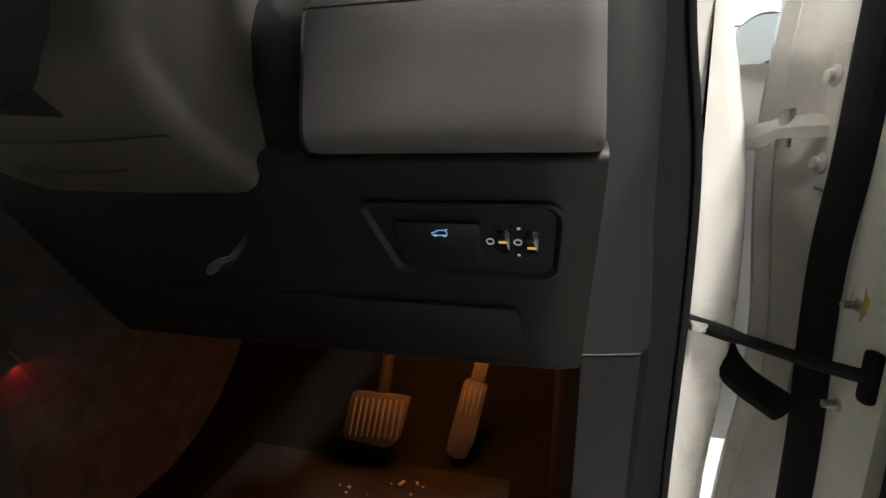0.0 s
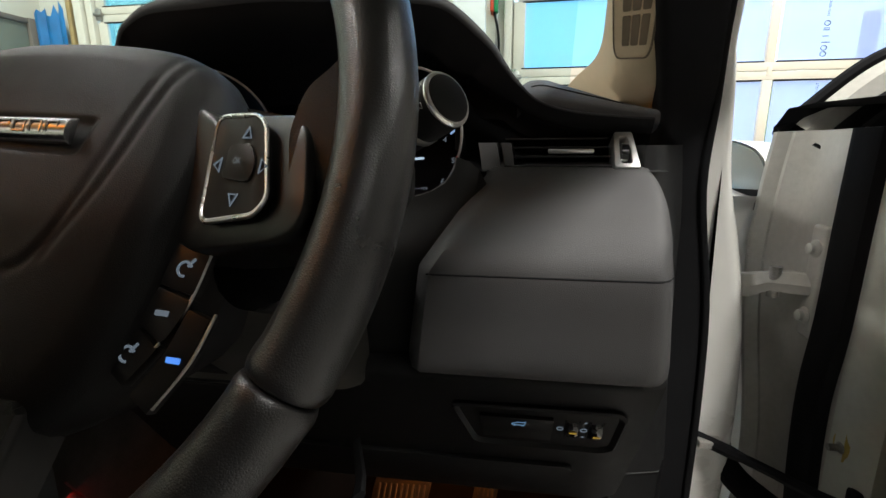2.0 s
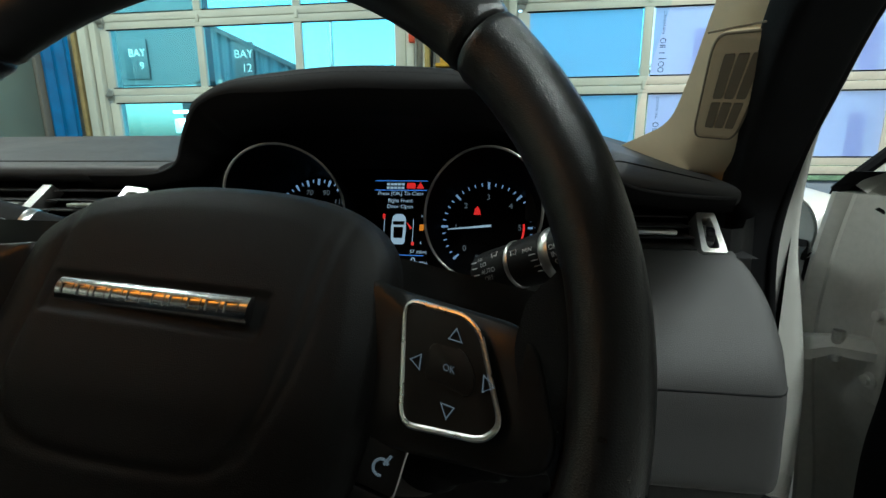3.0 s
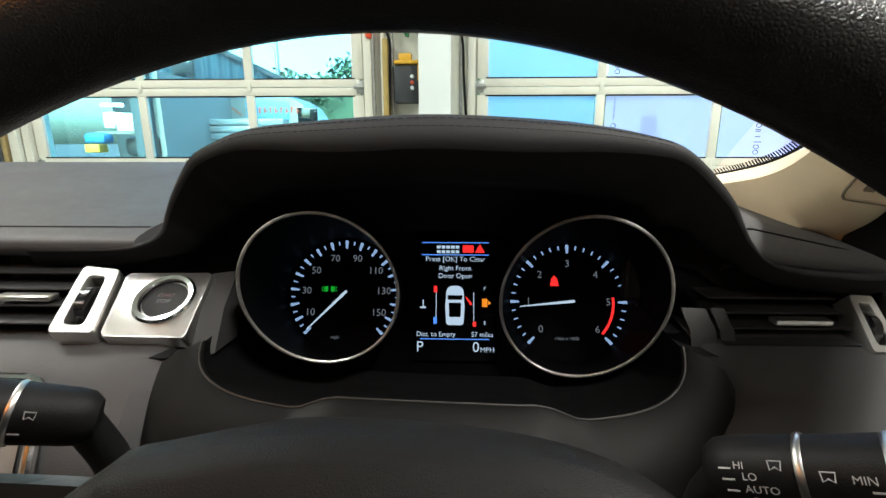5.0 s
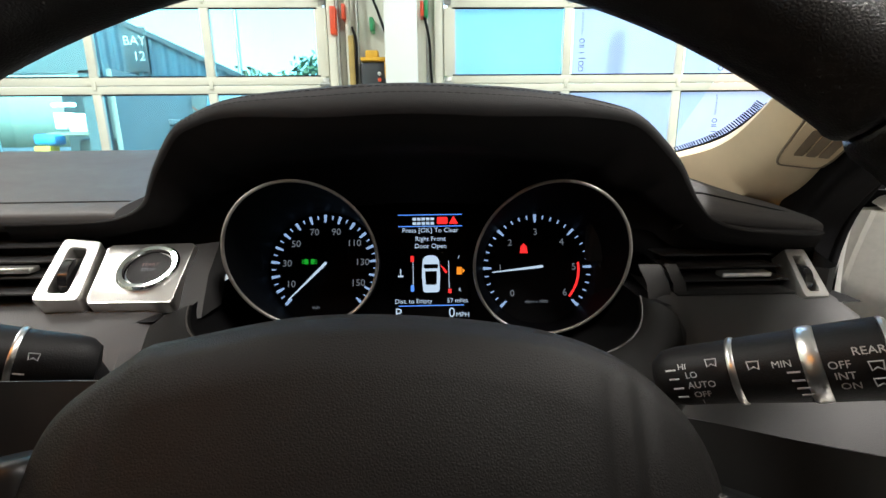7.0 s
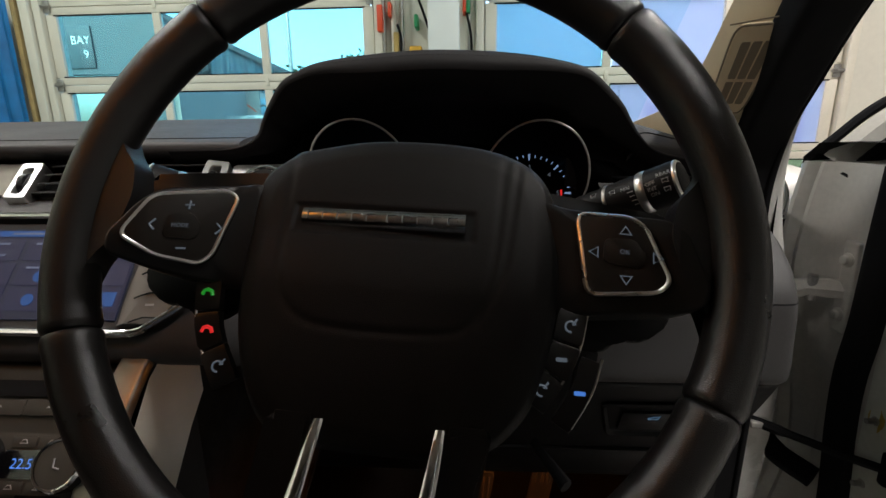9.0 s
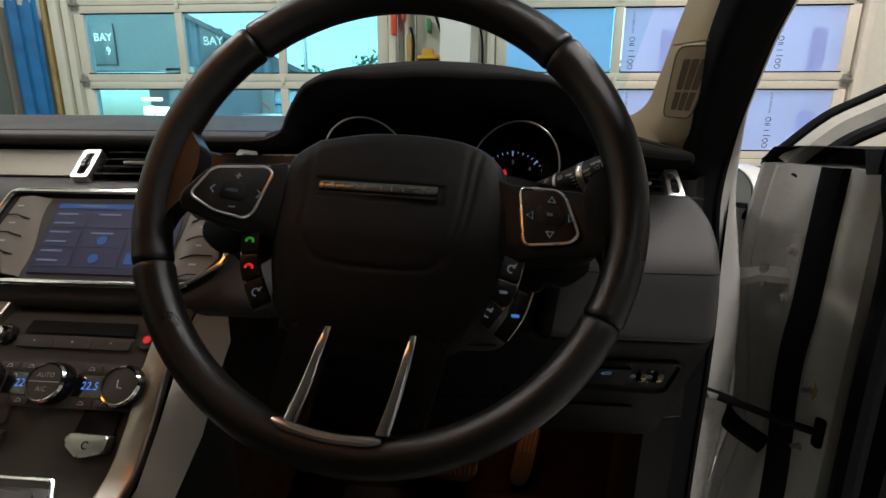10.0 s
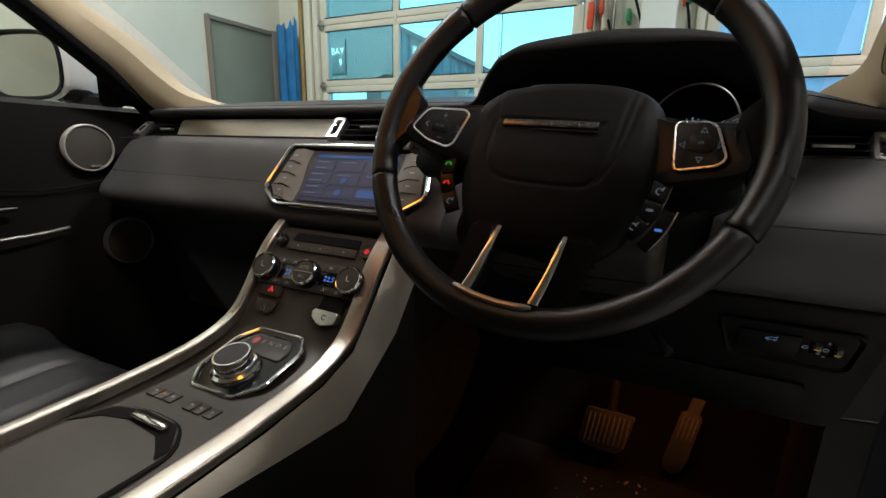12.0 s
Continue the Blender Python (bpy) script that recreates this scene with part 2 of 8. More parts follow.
def plate(bm, outline, depth, m=None, bev=0.0, seg=2):
    """A flat outline in x, y given thickness along z from 0 to depth, front edge rounded."""
    low = [bm.verts.new((x, y, 0)) for x, y in outline]
    top = [bm.verts.new((x, y, depth)) for x, y in outline]
    bm.faces.new(low)
    cap = bm.faces.new(top)
    k = len(low)
    for i in range(k):
        bm.faces.new((low[i], low[(i + 1) % k], top[(i + 1) % k], top[i]))
    vs = set(low + top)
    if bev:
        g = bmesh.ops.bevel(bm, geom=list(cap.edges), offset=bev, segments=seg, profile=0.5, affect="EDGES")
        vs |= {v for f in g["faces"] for v in f.verts}
    vs = [v for v in vs if v.is_valid]
    if m is not None:
        bmesh.ops.transform(bm, matrix=m, verts=vs)
    return bm


def rounded(pts, r, n=4):
    """An outline with its corners rounded by r."""
    out, k = [], len(pts)
    for i in range(k):
        a, b, c = Vector(pts[i - 1]), Vector(pts[i]), Vector(pts[(i + 1) % k])
        u, v = (a - b), (c - b)
        q = min(r, u.length * 0.45, v.length * 0.45)
        p0, p1 = b + u.normalized() * q, b + v.normalized() * q
        for j in range(n + 1):
            s = j / n
            out.append(tuple(p0 * (1 - s) ** 2 + b * 2 * s * (1 - s) + p1 * s * s))
    return out


def tube(bm, pts, r, seg=10, closed=False, flat=1.0):
    """A round bar along pts; r a number or one a point."""
    pts = [Vector(p) for p in pts]
    k = len(pts)
    rows, side = [], None
    for i, p in enumerate(pts):
        a = pts[i - 1] if (i or closed) else p
        b = pts[(i + 1) % k] if (i < k - 1 or closed) else p
        t = (b - a).normalized()
        if side is None:
            side = t.orthogonal().normalized()
        side = (side - t * side.dot(t)).normalized()
        up = t.cross(side)
        q = r[i] if isinstance(r, (list, tuple)) else r
        rows.append([p + (side * math.cos(2 * math.pi * j / seg) + up * math.sin(2 * math.pi * j / seg) * flat) * q for j in range(seg)])
    return loft(bm, rows, closed=True, caps=not closed, loop=closed)


def lathe(bm, prof, m=None, seg=40, cap=True):
    """Turns a row of (radius, height) about z."""
    rows = [[Vector((r * math.cos(2 * math.pi * j / seg), r * math.sin(2 * math.pi * j / seg), h)) for j in range(seg)] for r, h in prof]
    if m is not None:
        rows = [[m @ v for v in row] for row in rows]
    return loft(bm, rows, closed=True, caps=cap)


def sweep(bm, path, section, caps=True):
    """Carries a section (x, n) along a path; n points square to the path in its own upright plane."""
    rows = []
    path = [Vector(p) for p in path]
    for i, p in enumerate(path):
        a, b = path[max(0, i - 1)], path[min(len(path) - 1, i + 1)]
        t = (b - a).normalized()
        nn = Vector((0, -t.z, t.y)).normalized()
        sec = section(i / (len(path) - 1)) if callable(section) else section
        rows.append([p + Vector((sx, 0, 0)) + nn * sn for sx, sn in sec])
    return loft(bm, rows, closed=True, caps=caps)


def dome(bm, outline, centre, steps, m, fall=lambda y: 0.0):
    """Rings of one outline shrunk towards its centre and lifted: (shrink, height)."""
    c = Vector((*centre, 0))
    rows = []
    for s, h in steps:
        rows.append([m @ Vector((c.x + (x - c.x) * s, c.y + (y - c.y) * s, h - fall(c.y + (y - c.y) * s))) for x, y in outline])
    loft(bm, rows, closed=True)
    bm.faces.new([bm.verts.new(p) for p in rows[-1]][::-1])
    bmesh.ops.remove_doubles(bm, verts=bm.verts, dist=0.0001)


def words(name, s, size, m, mat, parent, label="", thick=0.0, align="CENTER"):
    """Lettering in the built-in font as a mesh."""
    c = bpy.data.curves.new(name, "FONT")
    c.body, c.size, c.align_x, c.align_y, c.extrude, c.resolution_u = s, size, align, "CENTER", thick, 3
    tmp = bpy.data.objects.new(name, c)
    scene.collection.objects.link(tmp)
    bpy.context.view_layer.update()
    me = bpy.data.meshes.new_from_object(tmp.evaluated_get(bpy.context.evaluated_depsgraph_get()))
    scene.collection.objects.unlink(tmp)
    bpy.data.objects.remove(tmp)
    me.transform(m)
    me.materials.clear()
    me.materials.append(mat)
    me.name = name
    ob = new(name, me)
    if parent:
        ob.parent = parent
        ob.matrix_parent_inverse = parent.matrix_world.inverted()
    if label:
        ob["label"] = label
    return ob


def basis(o, x, y, z):
    """A pose with these axes."""
    m = Matrix.Identity(4)
    for i, a in enumerate((x, y, z)):
        a = Vector(a).normalized()
        for j in range(3):
            m[j][i] = a[j]
    m.translation = o
    return m


def leaning(o, degrees, roll=0.0):
    """Local x to the right, y up along a face that leans away at the top, z towards the driver."""
    t = radians(degrees)
    return basis(o, (1, 0, 0), (0, math.sin(t), math.cos(t)), (0, -math.cos(t), math.sin(t))) @ Matrix.Rotation(radians(roll), 4, "Z")


CX = -0.37            # the car's middle line
RAIL = 1.663          # a rail of the garage doors
FY = 4.45             # plane of the garage doors

# ---------------------------------------------------------------- the workshop round the car
bm = B()
box(bm, (0, -1.0, -0.13), (12.4, 11.4, 0.2))
structure("floor", bm, M_CONCRETE, "grey concrete workshop floor under the car", "floor")

bm = B()
for c, s in (((-4.65, FY + 0.12, 2.4), (1.3, 0.2, 5.0)), ((-0.33, FY + 0.12, 2.4), (1.04, 0.2, 5.0)), ((4.7, FY + 0.12, 2.4), (2.8, 0.2, 5.0)), ((-2.4, FY + 0.12, 4.6), (3.2, 0.2, 0.6)), ((1.75, FY + 0.12, 4.6), (3.2, 0.2, 0.6))):
    box(bm, c, s)
structure("wall_front", bm, M_WALL, "cream painted workshop wall between the sectional doors", "wall")
bm = B()
box(bm, (-4.75, -1.0, 2.4), (0.2, 11.0, 5.0))
structure("wall_left", bm, M_WALL, "white painted workshop side wall", "wall")
# right wall, back wall and ceiling are unseen, darkened to hold back bounce
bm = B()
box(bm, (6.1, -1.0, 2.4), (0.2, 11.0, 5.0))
structure("wall_right", bm, M_DIM, "unseen workshop side wall, darkened to cut bounce light", "wall")
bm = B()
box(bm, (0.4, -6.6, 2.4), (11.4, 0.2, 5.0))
structure("wall_back", bm, M_DIM, "unseen workshop back wall, darkened to cut bounce light", "wall")
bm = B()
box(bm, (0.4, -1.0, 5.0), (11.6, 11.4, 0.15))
structure("ceiling", bm, M_DIM, "unseen workshop ceiling, darkened to cut bounce light", "ceiling")


def strip_light(x, y):
    t = thing("strip_light", "long white fluorescent workshop strip light", "ceiling light", (x, y, 4.9), "workshop strip lights")
    b = B()
    box(b, (x, y, 4.87), (0.16, 1.7, 0.07), 0.01)
    part("housing", b, M_WHITEP, t)
    b = B()
    tube(b, [(x, y - 0.8, 4.8), (x, y + 0.8, 4.8)], 0.025, 10)
    part("tube", b, E_TUBE, t, "glowing tube")
    return t


for lx, ly, watts in ((-3.3, -3.0, 32), (-3.3, 1.5, 46), (1.5, -1.5, 60), (3.0, 1.4, 65)):
    strip_light(lx, ly)
    area_lamp("strip_lamp", pose(lx, ly, 4.76), 0.2, 1.6, watts, (1.0, 0.96, 0.9))


def sectional_door(name, xs, label, filmed):
    """A glazed overhead door: rails and stiles round each pane."""
    x0, x1 = xs[0], xs[-1]
    t = thing(name, label, "garage door", ((x0 + x1) / 2, FY, 0), "", "structure")
    zs = [RAIL - 1.39, RAIL - 0.695, RAIL, RAIL + 0.7, RAIL + 1.4, RAIL + 2.1]
    for z in zs:
        for dz in (-0.037, 0.037):
            b = B()
            box(b, ((x0 + x1) / 2, FY, z + dz), (x1 - x0, 0.05, 0.068), 0.006)
            part("rail", b, M_FRAME, t)
    for z0, z1 in zip(zs, zs[1:]):
        for i, x in enumerate(xs):
            b = B()
            w = 0.1 if i in (0, len(xs) - 1) else 0.075
            box(b, (x + (w / 2 - 0.03 if i == 0 else -(w / 2 - 0.03) if i == len(xs) - 1 else 0), FY, (z0 + z1) / 2), (w, 0.046, z1 - z0 - 0.14), 0.005)
            part("stile", b, M_FRAME, t)
        for xa, xb in zip(xs, xs[1:]):
            b = B()
            box(b, ((xa + xb) / 2, FY + 0.005, (z0 + z1) / 2), (xb - xa - 0.05, 0.006, z1 - z0 - 0.12))
            ob = part("pane", b, G_FILMED if filmed and xa > 0.5 else G_PANE, t)
            ob.visible_shadow = False
            b = B()
            for sz in (-1, 1):
                box(b, ((xa + xb) / 2, FY - 0.018, (z0 + z1) / 2 + sz * (z1 - z0 - 0.15) / 2), (xb - xa - 0.09, 0.016, 0.012), 0.002)
            part("gasket", b, M_RUBBER, t)
    for z in zs[1:]:
        for x in xs:
            b = B()
            end = x in (x0, x1)
            box(b, (x, FY - 0.03, z), (0.06 if end else 0.035, 0.02, 0.11 if end else 0.07), 0.004)
            if end:
                tube(b, [(x - 0.05, FY - 0.05, z), (x + 0.05, FY - 0.05, z)], 0.018, 8)
            part("hinge", b, M_STEEL if end else M_FRAME, t)
    return t


LEFT = [-3.93, -2.88, -1.87, -0.86]
RIGHT = [0.22, 1.29, 2.32, 3.3]
sectional_door("door_1", LEFT, "closed cream sectional door with clear tinted panes", False)
sectional_door("door_2", RIGHT, "closed cream sectional door with film-covered panes", True)

# guide rails beside the doors
for gx in (-4.0, -0.78, 0.14, 3.38):
    b = B()
    box(b, (gx, FY - 0.03, 2.2), (0.07, 0.09, 4.4), 0.008)
    ob = part("guide_rail", b, M_FRAME, None)
    tagged(ob, "cream steel guide rail beside the sectional door", "rail", "", "structure")

# ---------------------------------------------------------------- car shell
def mirrored(p):
    return (2 * CX - p[0], p[1], p[2])


# dashboard: upper pad, hood, leather faces, lower panel
dash = thing("dashboard", "black and dark grey leather-trimmed car dashboard", "dashboard", (CX, 0.5, 0.9))


def across(bm, prof, xs, fn=None, n=4):
    """A profile (y, z) carried along x; fn may move a point (x, y, z)."""
    line = spline([(0, a, b) for a, b in prof], n)
    rows = []
    for x in xs:
        rows.append([Vector(fn(x, p.y, p.z)) if fn else Vector((x, p.y, p.z)) for p in line])
    return loft(bm, rows)


def frange(a, b, n):
    return [a + (b - a) * i / n for i in range(n + 1)]


def pad_shape(x, y, z):
    # the pad drops at the driver's outer end and curves round at the far end
    k = max(0.0, min(1.0, (x - 0.225) / 0.12))
    g = max(0.0, min(1.0, (y - 0.41) / 0.04))
    e = max(0.0, (-0.95 - x) / 0.14)
    if -0.215 < x < 0.2215 and y < 0.78:
        return (x, max(0.56, y), 1.10)
    drop = ((1 - g) * (-0.005 - 0.016 * k) + g * (0.012 - 0.034 * k)) if x > 0.2 else 0.0
    drop -= 0.028 * max(0.0, min(1.0, (0.25 - x) / 0.03)) ** 2 * g if x > 0.2 and y < 0.8 else 0.0
    return (x, y + 0.018 * k + 0.03 * e * e, z + drop)


bm = B()
across(bm, [(0.47, 1.090), (0.43, 1.0935), (0.414, 1.099), (0.410, 1.106), (0.416, 1.112), (0.45, 1.118), (0.58, 1.134), (0.74, 1.152), (0.88, 1.140), (1.02, 1.08)], sorted(frange(-1.09, 0.352, 48) + [-0.2155, -0.2145, 0.2205, 0.222, 0.225, 0.229, 0.235, 0.242, 0.25]), pad_shape)
part("upper_pad", bm, M_PAD, dash, "dark grey stitched leather upper pad")
for xa, xb in ((-1.05, -0.19), (0.235, 0.345)):
    bm = B()
    tube(bm, [Vector(pad_shape(x, 0.434, 1.1158)) for x in frange(xa, xb, 30)], 0.0009, 6)
    part("seam", bm, M_BLACK, dash)

# instrument hood: a brow over the dials that flares into the pad on both sides
LIP = spline([(-0.30, 0.413, 1.1035), (-0.235, 0.412, 1.1045), (-0.208, 0.410, 1.109), (-0.192, 0.408, 1.119), (-0.184, 0.405, 1.133), (-0.174, 0.400, 1.148), (-0.155, 0.390, 1.169), (-0.138, 0.385, 1.179), (-0.107, 0.378, 1.189), (-0.056, 0.372, 1.194), (0.003, 0.370, 1.197),
              (0.061, 0.371, 1.195), (0.105, 0.374, 1.191), (0.143, 0.376, 1.184), (0.164, 0.378, 1.177), (0.183, 0.382, 1.163), (0.202, 0.387, 1.144), (0.212, 0.390, 1.129), (0.223, 0.395, 1.115), (0.241, 0.402, 1.100), (0.271, 0.408, 1.091), (0.320, 0.412, 1.086), (0.345, 0.42, 1.085)], 6)


def brow(inset, back, keep=0.3):
    """The lip moved inwards across the arch and back along y, less so on the flanks and wings."""
    out = []
    for i, p in enumerate(LIP):
        t = (LIP[min(i + 1, len(LIP) - 1)] - LIP[max(i - 1, 0)])
        n = Vector((t.z, 0, -t.x)).normalized()
        crown = max(0.0, min(1.0, (0.18 - abs(p.x - 0.012)) / 0.14))
        crown = crown * crown * (3 - 2 * crown)
        wing = max(0.0, min(1.0, (abs(p.x - 0.012) - 0.178) / 0.04))
        w = 0.4 + 0.6 * crown
        k = 1 - (1 - keep) * wing
        out.append(p + n * inset * (w if back < 0 else 1.0) * k + Vector((0, back * (w if back < 0 else 1.0) * k, 0)))
    return out


def sunk(y, k, d):
    return [Vector((p.x, max(y, p.y + 0.02), 1.04 + (p.z - 1.04) * k - d)) for p in LIP]


bm = B()
loft(bm, [sunk(0.74, 0.25, 0), sunk(0.73, 0.9, 0.02), sunk(0.60, 1.0, 0.005), brow(0.001, 0.11), brow(0.0, 0.04), brow(0.0, 0.0), brow(0.003, -0.009), brow(0.0075, -0.0145), brow(0.012, -0.0170), brow(0.0165, -0.0172), brow(0.020, -0.0155)])
part("hood", bm, M_HOOD, dash, "dark grey stitched leather hood over the dials", 85)
# black begins on the leather roll itself, painting the shade of its underside
bm = B()
loft(bm, [brow(0.020, -0.0155), brow(0.026, -0.011), brow(0.036, -0.003), brow(0.040, 0.012, 0.35), brow(0.043, 0.035, 0.35), brow(0.05, 0.07, 0.35), brow(0.09, 0.10, 0.35)])
for c, q in (((-0.168, 0.453, 1.085), (0.085, 0.014, 0.07)), ((0.205, 0.452, 1.080), (0.09, 0.014, 0.05))):
    box(bm, c, q, 0.003)
part("hood_lining", bm, M_BLACK, dash, "matt black lining inside the hood, blackening the roll's shaded underside too", 85)
for q in ((0.0025, -0.0086), (0.0070, -0.0146)):
    bm = B()
    line = [p + Vector((0, -0.0003, 0.0001)) for p in brow(*q)]
    for a, b in zip(line[36:-52], line[37:]):
        for j in range(max(1, round((b - a).length / 0.0042))):
            n = max(1, round((b - a).length / 0.0042))
            tube(bm, [a.lerp(b, (j + 0.1) / n), a.lerp(b, (j + 0.75) / n)], 0.00022, 5)
    part("stitching", bm, M_BLACK, dash)

# driver's knee panel in leather: rolled face with a cross seam
def knee(x, y, z):
    """Straight face between a slanting inner end and a tight outer corner that turns back."""
    left = 0.143 + 0.010 * min(1, max(0, (z - 0.90) / 0.075)) + 0.043 * min(1, max(0, (z - 0.975) / 0.06))
    right = 0.332 - 0.004 * min(1, max(0, (z - 0.90) / 0.07)) + 0.009 * min(1, max(0, (z - 0.985) / 0.045))
    if x > 0.338:
        return (right, y + 0.014 + (x - 0.338) * 40, z)
    x = left + (x - 0.150) / 0.188 * (right - left)
    k = max(0.0, (x - right + 0.018) / 0.018)
    j = max(0.0, (left + 0.012 - x) / 0.012)
    return (x, y + 0.014 * k * k * k + 0.022 * min(1.4, j) ** 2, z)


bm = B()
across(bm, [(0.325, 0.892), (0.288, 0.892), (0.273, 0.897), (0.267, 0.910), (0.2665, 0.94), (0.2660, 0.962), (0.2685, 0.977), (0.277, 0.990), (0.293, 1.003), (0.322, 1.020), (0.375, 1.038), (0.42, 1.046)], [0.150, 0.155, 0.162, 0.17, 0.178, 0.19, 0.21, 0.25, 0.29, 0.312, 0.320, 0.325, 0.329, 0.332, 0.334, 0.336, 0.338, 0.3384, 0.340, 0.341], knee, 5)
part("knee_panel", bm, M_PAD, dash, "dark grey leather knee panel with a seam")
bm = B()
tube(bm, [Vector(knee(x, 0.2676, 0.9735)) for x in frange(0.160, 0.338, 30)], 0.0008, 6)
part("seam", bm, M_BLACK, dash)
# passenger side leather face
def left_face(x, y, z):
    e = max(0.0, (-0.98 - x) / 0.11)
    f = max(0.0, (x + 0.17) / 0.024)
    if z < 0.885:
        x = min(x, -0.33)
    return (x - (0.014 * f if z > 0.9 else 0), y + 0.05 * e * e + 0.02 * f * f, z)


bm = B()
across(bm, [(0.43, 1.050), (0.39, 1.050), (0.352, 1.043), (0.325, 1.02), (0.29, 0.972), (0.262, 0.938), (0.262, 0.918), (0.285, 0.9), (0.35, 0.87), (0.4, 0.80), (0.44, 0.62)], frange(-1.09, -0.146, 30), left_face)
part("passenger_face", bm, M_PAD, dash, "dark grey leather passenger side panel")
bm = B()
tube(bm, [left_face(x, 0.293, 0.9745) for x in frange(-1.08, -0.56, 20)], 0.0012, 6)
part("seam", bm, M_BLACK, dash)

# vent band behind the air vents
bm = B()
across(bm, [(0.355, 1.044), (0.40, 1.050), (0.45, 1.075), (0.45, 1.10)], frange(-1.09, -0.165, 6))
across(bm, [(0.38, 1.038), (0.44, 1.042), (0.45, 1.07), (0.46, 1.085)], frange(0.17, 0.35, 4))
part("vent_band", bm, M_BLACK, dash)

# lower driver's panel, plastic, leaning away towards the feet
def low_shape(x, y, z):
    k = max(0.0, (x - 0.31) / 0.03)
    return (x, y + 0.012 * k * k, z)


bm = B()
across(bm, [(0.32, 0.899), (0.30, 0.897), (0.287, 0.890), (0.29, 0.878), (0.315, 0.835), (0.353, 0.773), (0.392, 0.71), (0.41, 0.69), (0.44, 0.688), (0.60, 0.70)], frange(-0.16, 0.336, 24), low_shape)
part("lower_panel", bm, M_PLASTIC, dash, "black plastic panel under the knee leather")

# end trim beside the door opening
M_TRIM = material("end_trim_plastic", (0.016, 0.016, 0.0165), 0.5, bump=0.2, bscale=1400, vary=0.1, spec=0.2)
bm = B()
END = ((0.312, 0.46), (0.320, 0.41), (0.333, 0.395), (0.345, 0.402), (0.372, 0.455), (0.40, 0.488), (0.418, 0.535))
LOW = ((0.318, 0.52), (0.326, 0.475), (0.341, 0.457), (0.352, 0.459), (0.375, 0.465), (0.399, 0.471), (0.42, 0.51))
loft(bm, [[(x, y, 1.06), (x, y, 0.92), (x * 0.7 + a * 0.3, y * 0.7 + b * 0.3, 0.82), (a, b, 0.686)] for (x, y), (a, b) in zip(END, LOW)])
part("end_trim", bm, M_TRIM, dash, "dark grey plastic end trim by the door opening")
bm = B()
loft(bm, [[(x, y + 0.02, 0.684), (x, y, 0.6825), (x - 0.001, y + 0.003, 0.55), (x - 0.004, y + 0.01, 0.36)] for x, y in LOW])
part("kick_panel", bm, M_PLASTIC, dash, "black plastic kick panel")
bm = B()
tube(bm, [(0.341, 0.456, 0.685), (0.375, 0.464, 0.685), (0.399, 0.470, 0.685)], 0.0012, 6)
part("joint_line", bm, M_PLASTIC2, dash)

# ---------------------------------------------------------------- door opening, driver's side
SEAL = [(0.424, 0.515, 0.36), (0.422, 0.515, 0.55), (0.422, 0.513, 0.74), (0.416, 0.51, 0.88), (0.395, 0.50, 1.01), (0.389, 0.475, 1.10), (0.357, 0.385, 1.166), (0.329, 0.29, 1.23), (0.315, 0.15, 1.325), (0.29, -0.05, 1.43), (0.27, -0.35, 1.49)]
bm = B()
sweep(bm, spline(SEAL, 5), rounded([(-0.032, -0.016), (0.026, -0.016), (0.027, 0.012), (-0.026, 0.02)], 0.01))
ob = part("door_seal", bm, M_RUBBER)
tagged(ob, "black rubber door seal round the driver's opening", "door seal")
bm = B()
sweep(bm, [Vector(p) + Vector((0.022, -0.012, 0.004)) for p in spline(SEAL, 5)], rounded([(-0.004, -0.006), (0.004, -0.006), (0.004, 0.006), (-0.004, 0.006)], 0.003))
part("lip", bm, M_RUBBER, ob)


def pillar_section(u):
    w = 0.040 if u < 0.36 else max(0.008, 0.040 - (u - 0.36) * 0.16)
    return rounded([(-0.02, -0.08), (w, -0.08), (w, -0.02), (w * 0.7, 0.0), (-0.02, 0.002)], 0.015)


bm = B()
sweep(bm, [Vector(p) + Vector((0.034 + 0.01 * math.sin(min(1, max(0, (p[2] - 0.5) / 0.45)) * math.pi), 0.004, 0)) for p in spline(SEAL, 5)], pillar_section)
structure("body_pillar", bm, M_PAINT, "white painted body pillar of the driver's door opening", "car pillar")

plug = thing("body_plug", "small dark oval plug in the door opening's pillar", "plug", (0.40, 0.43, 1.166))
bm = B()
dome(bm, [(0.016 * math.cos(2 * math.pi * i / 24), 0.009 * math.sin(2 * math.pi * i / 24)) for i in range(24)], (0, 0), [(1.0, -0.004), (1.0, 0.001), (0.85, 0.003), (0.6, 0.0025), (0.3, 0.002)], basis((0.398, 0.427, 1.167), (0.35, 0.6, 0.45), (-0.6, 0.2, 0.6), (-0.6, -0.75, -0.1)))
part("cap", bm, M_RUBBER, plug)

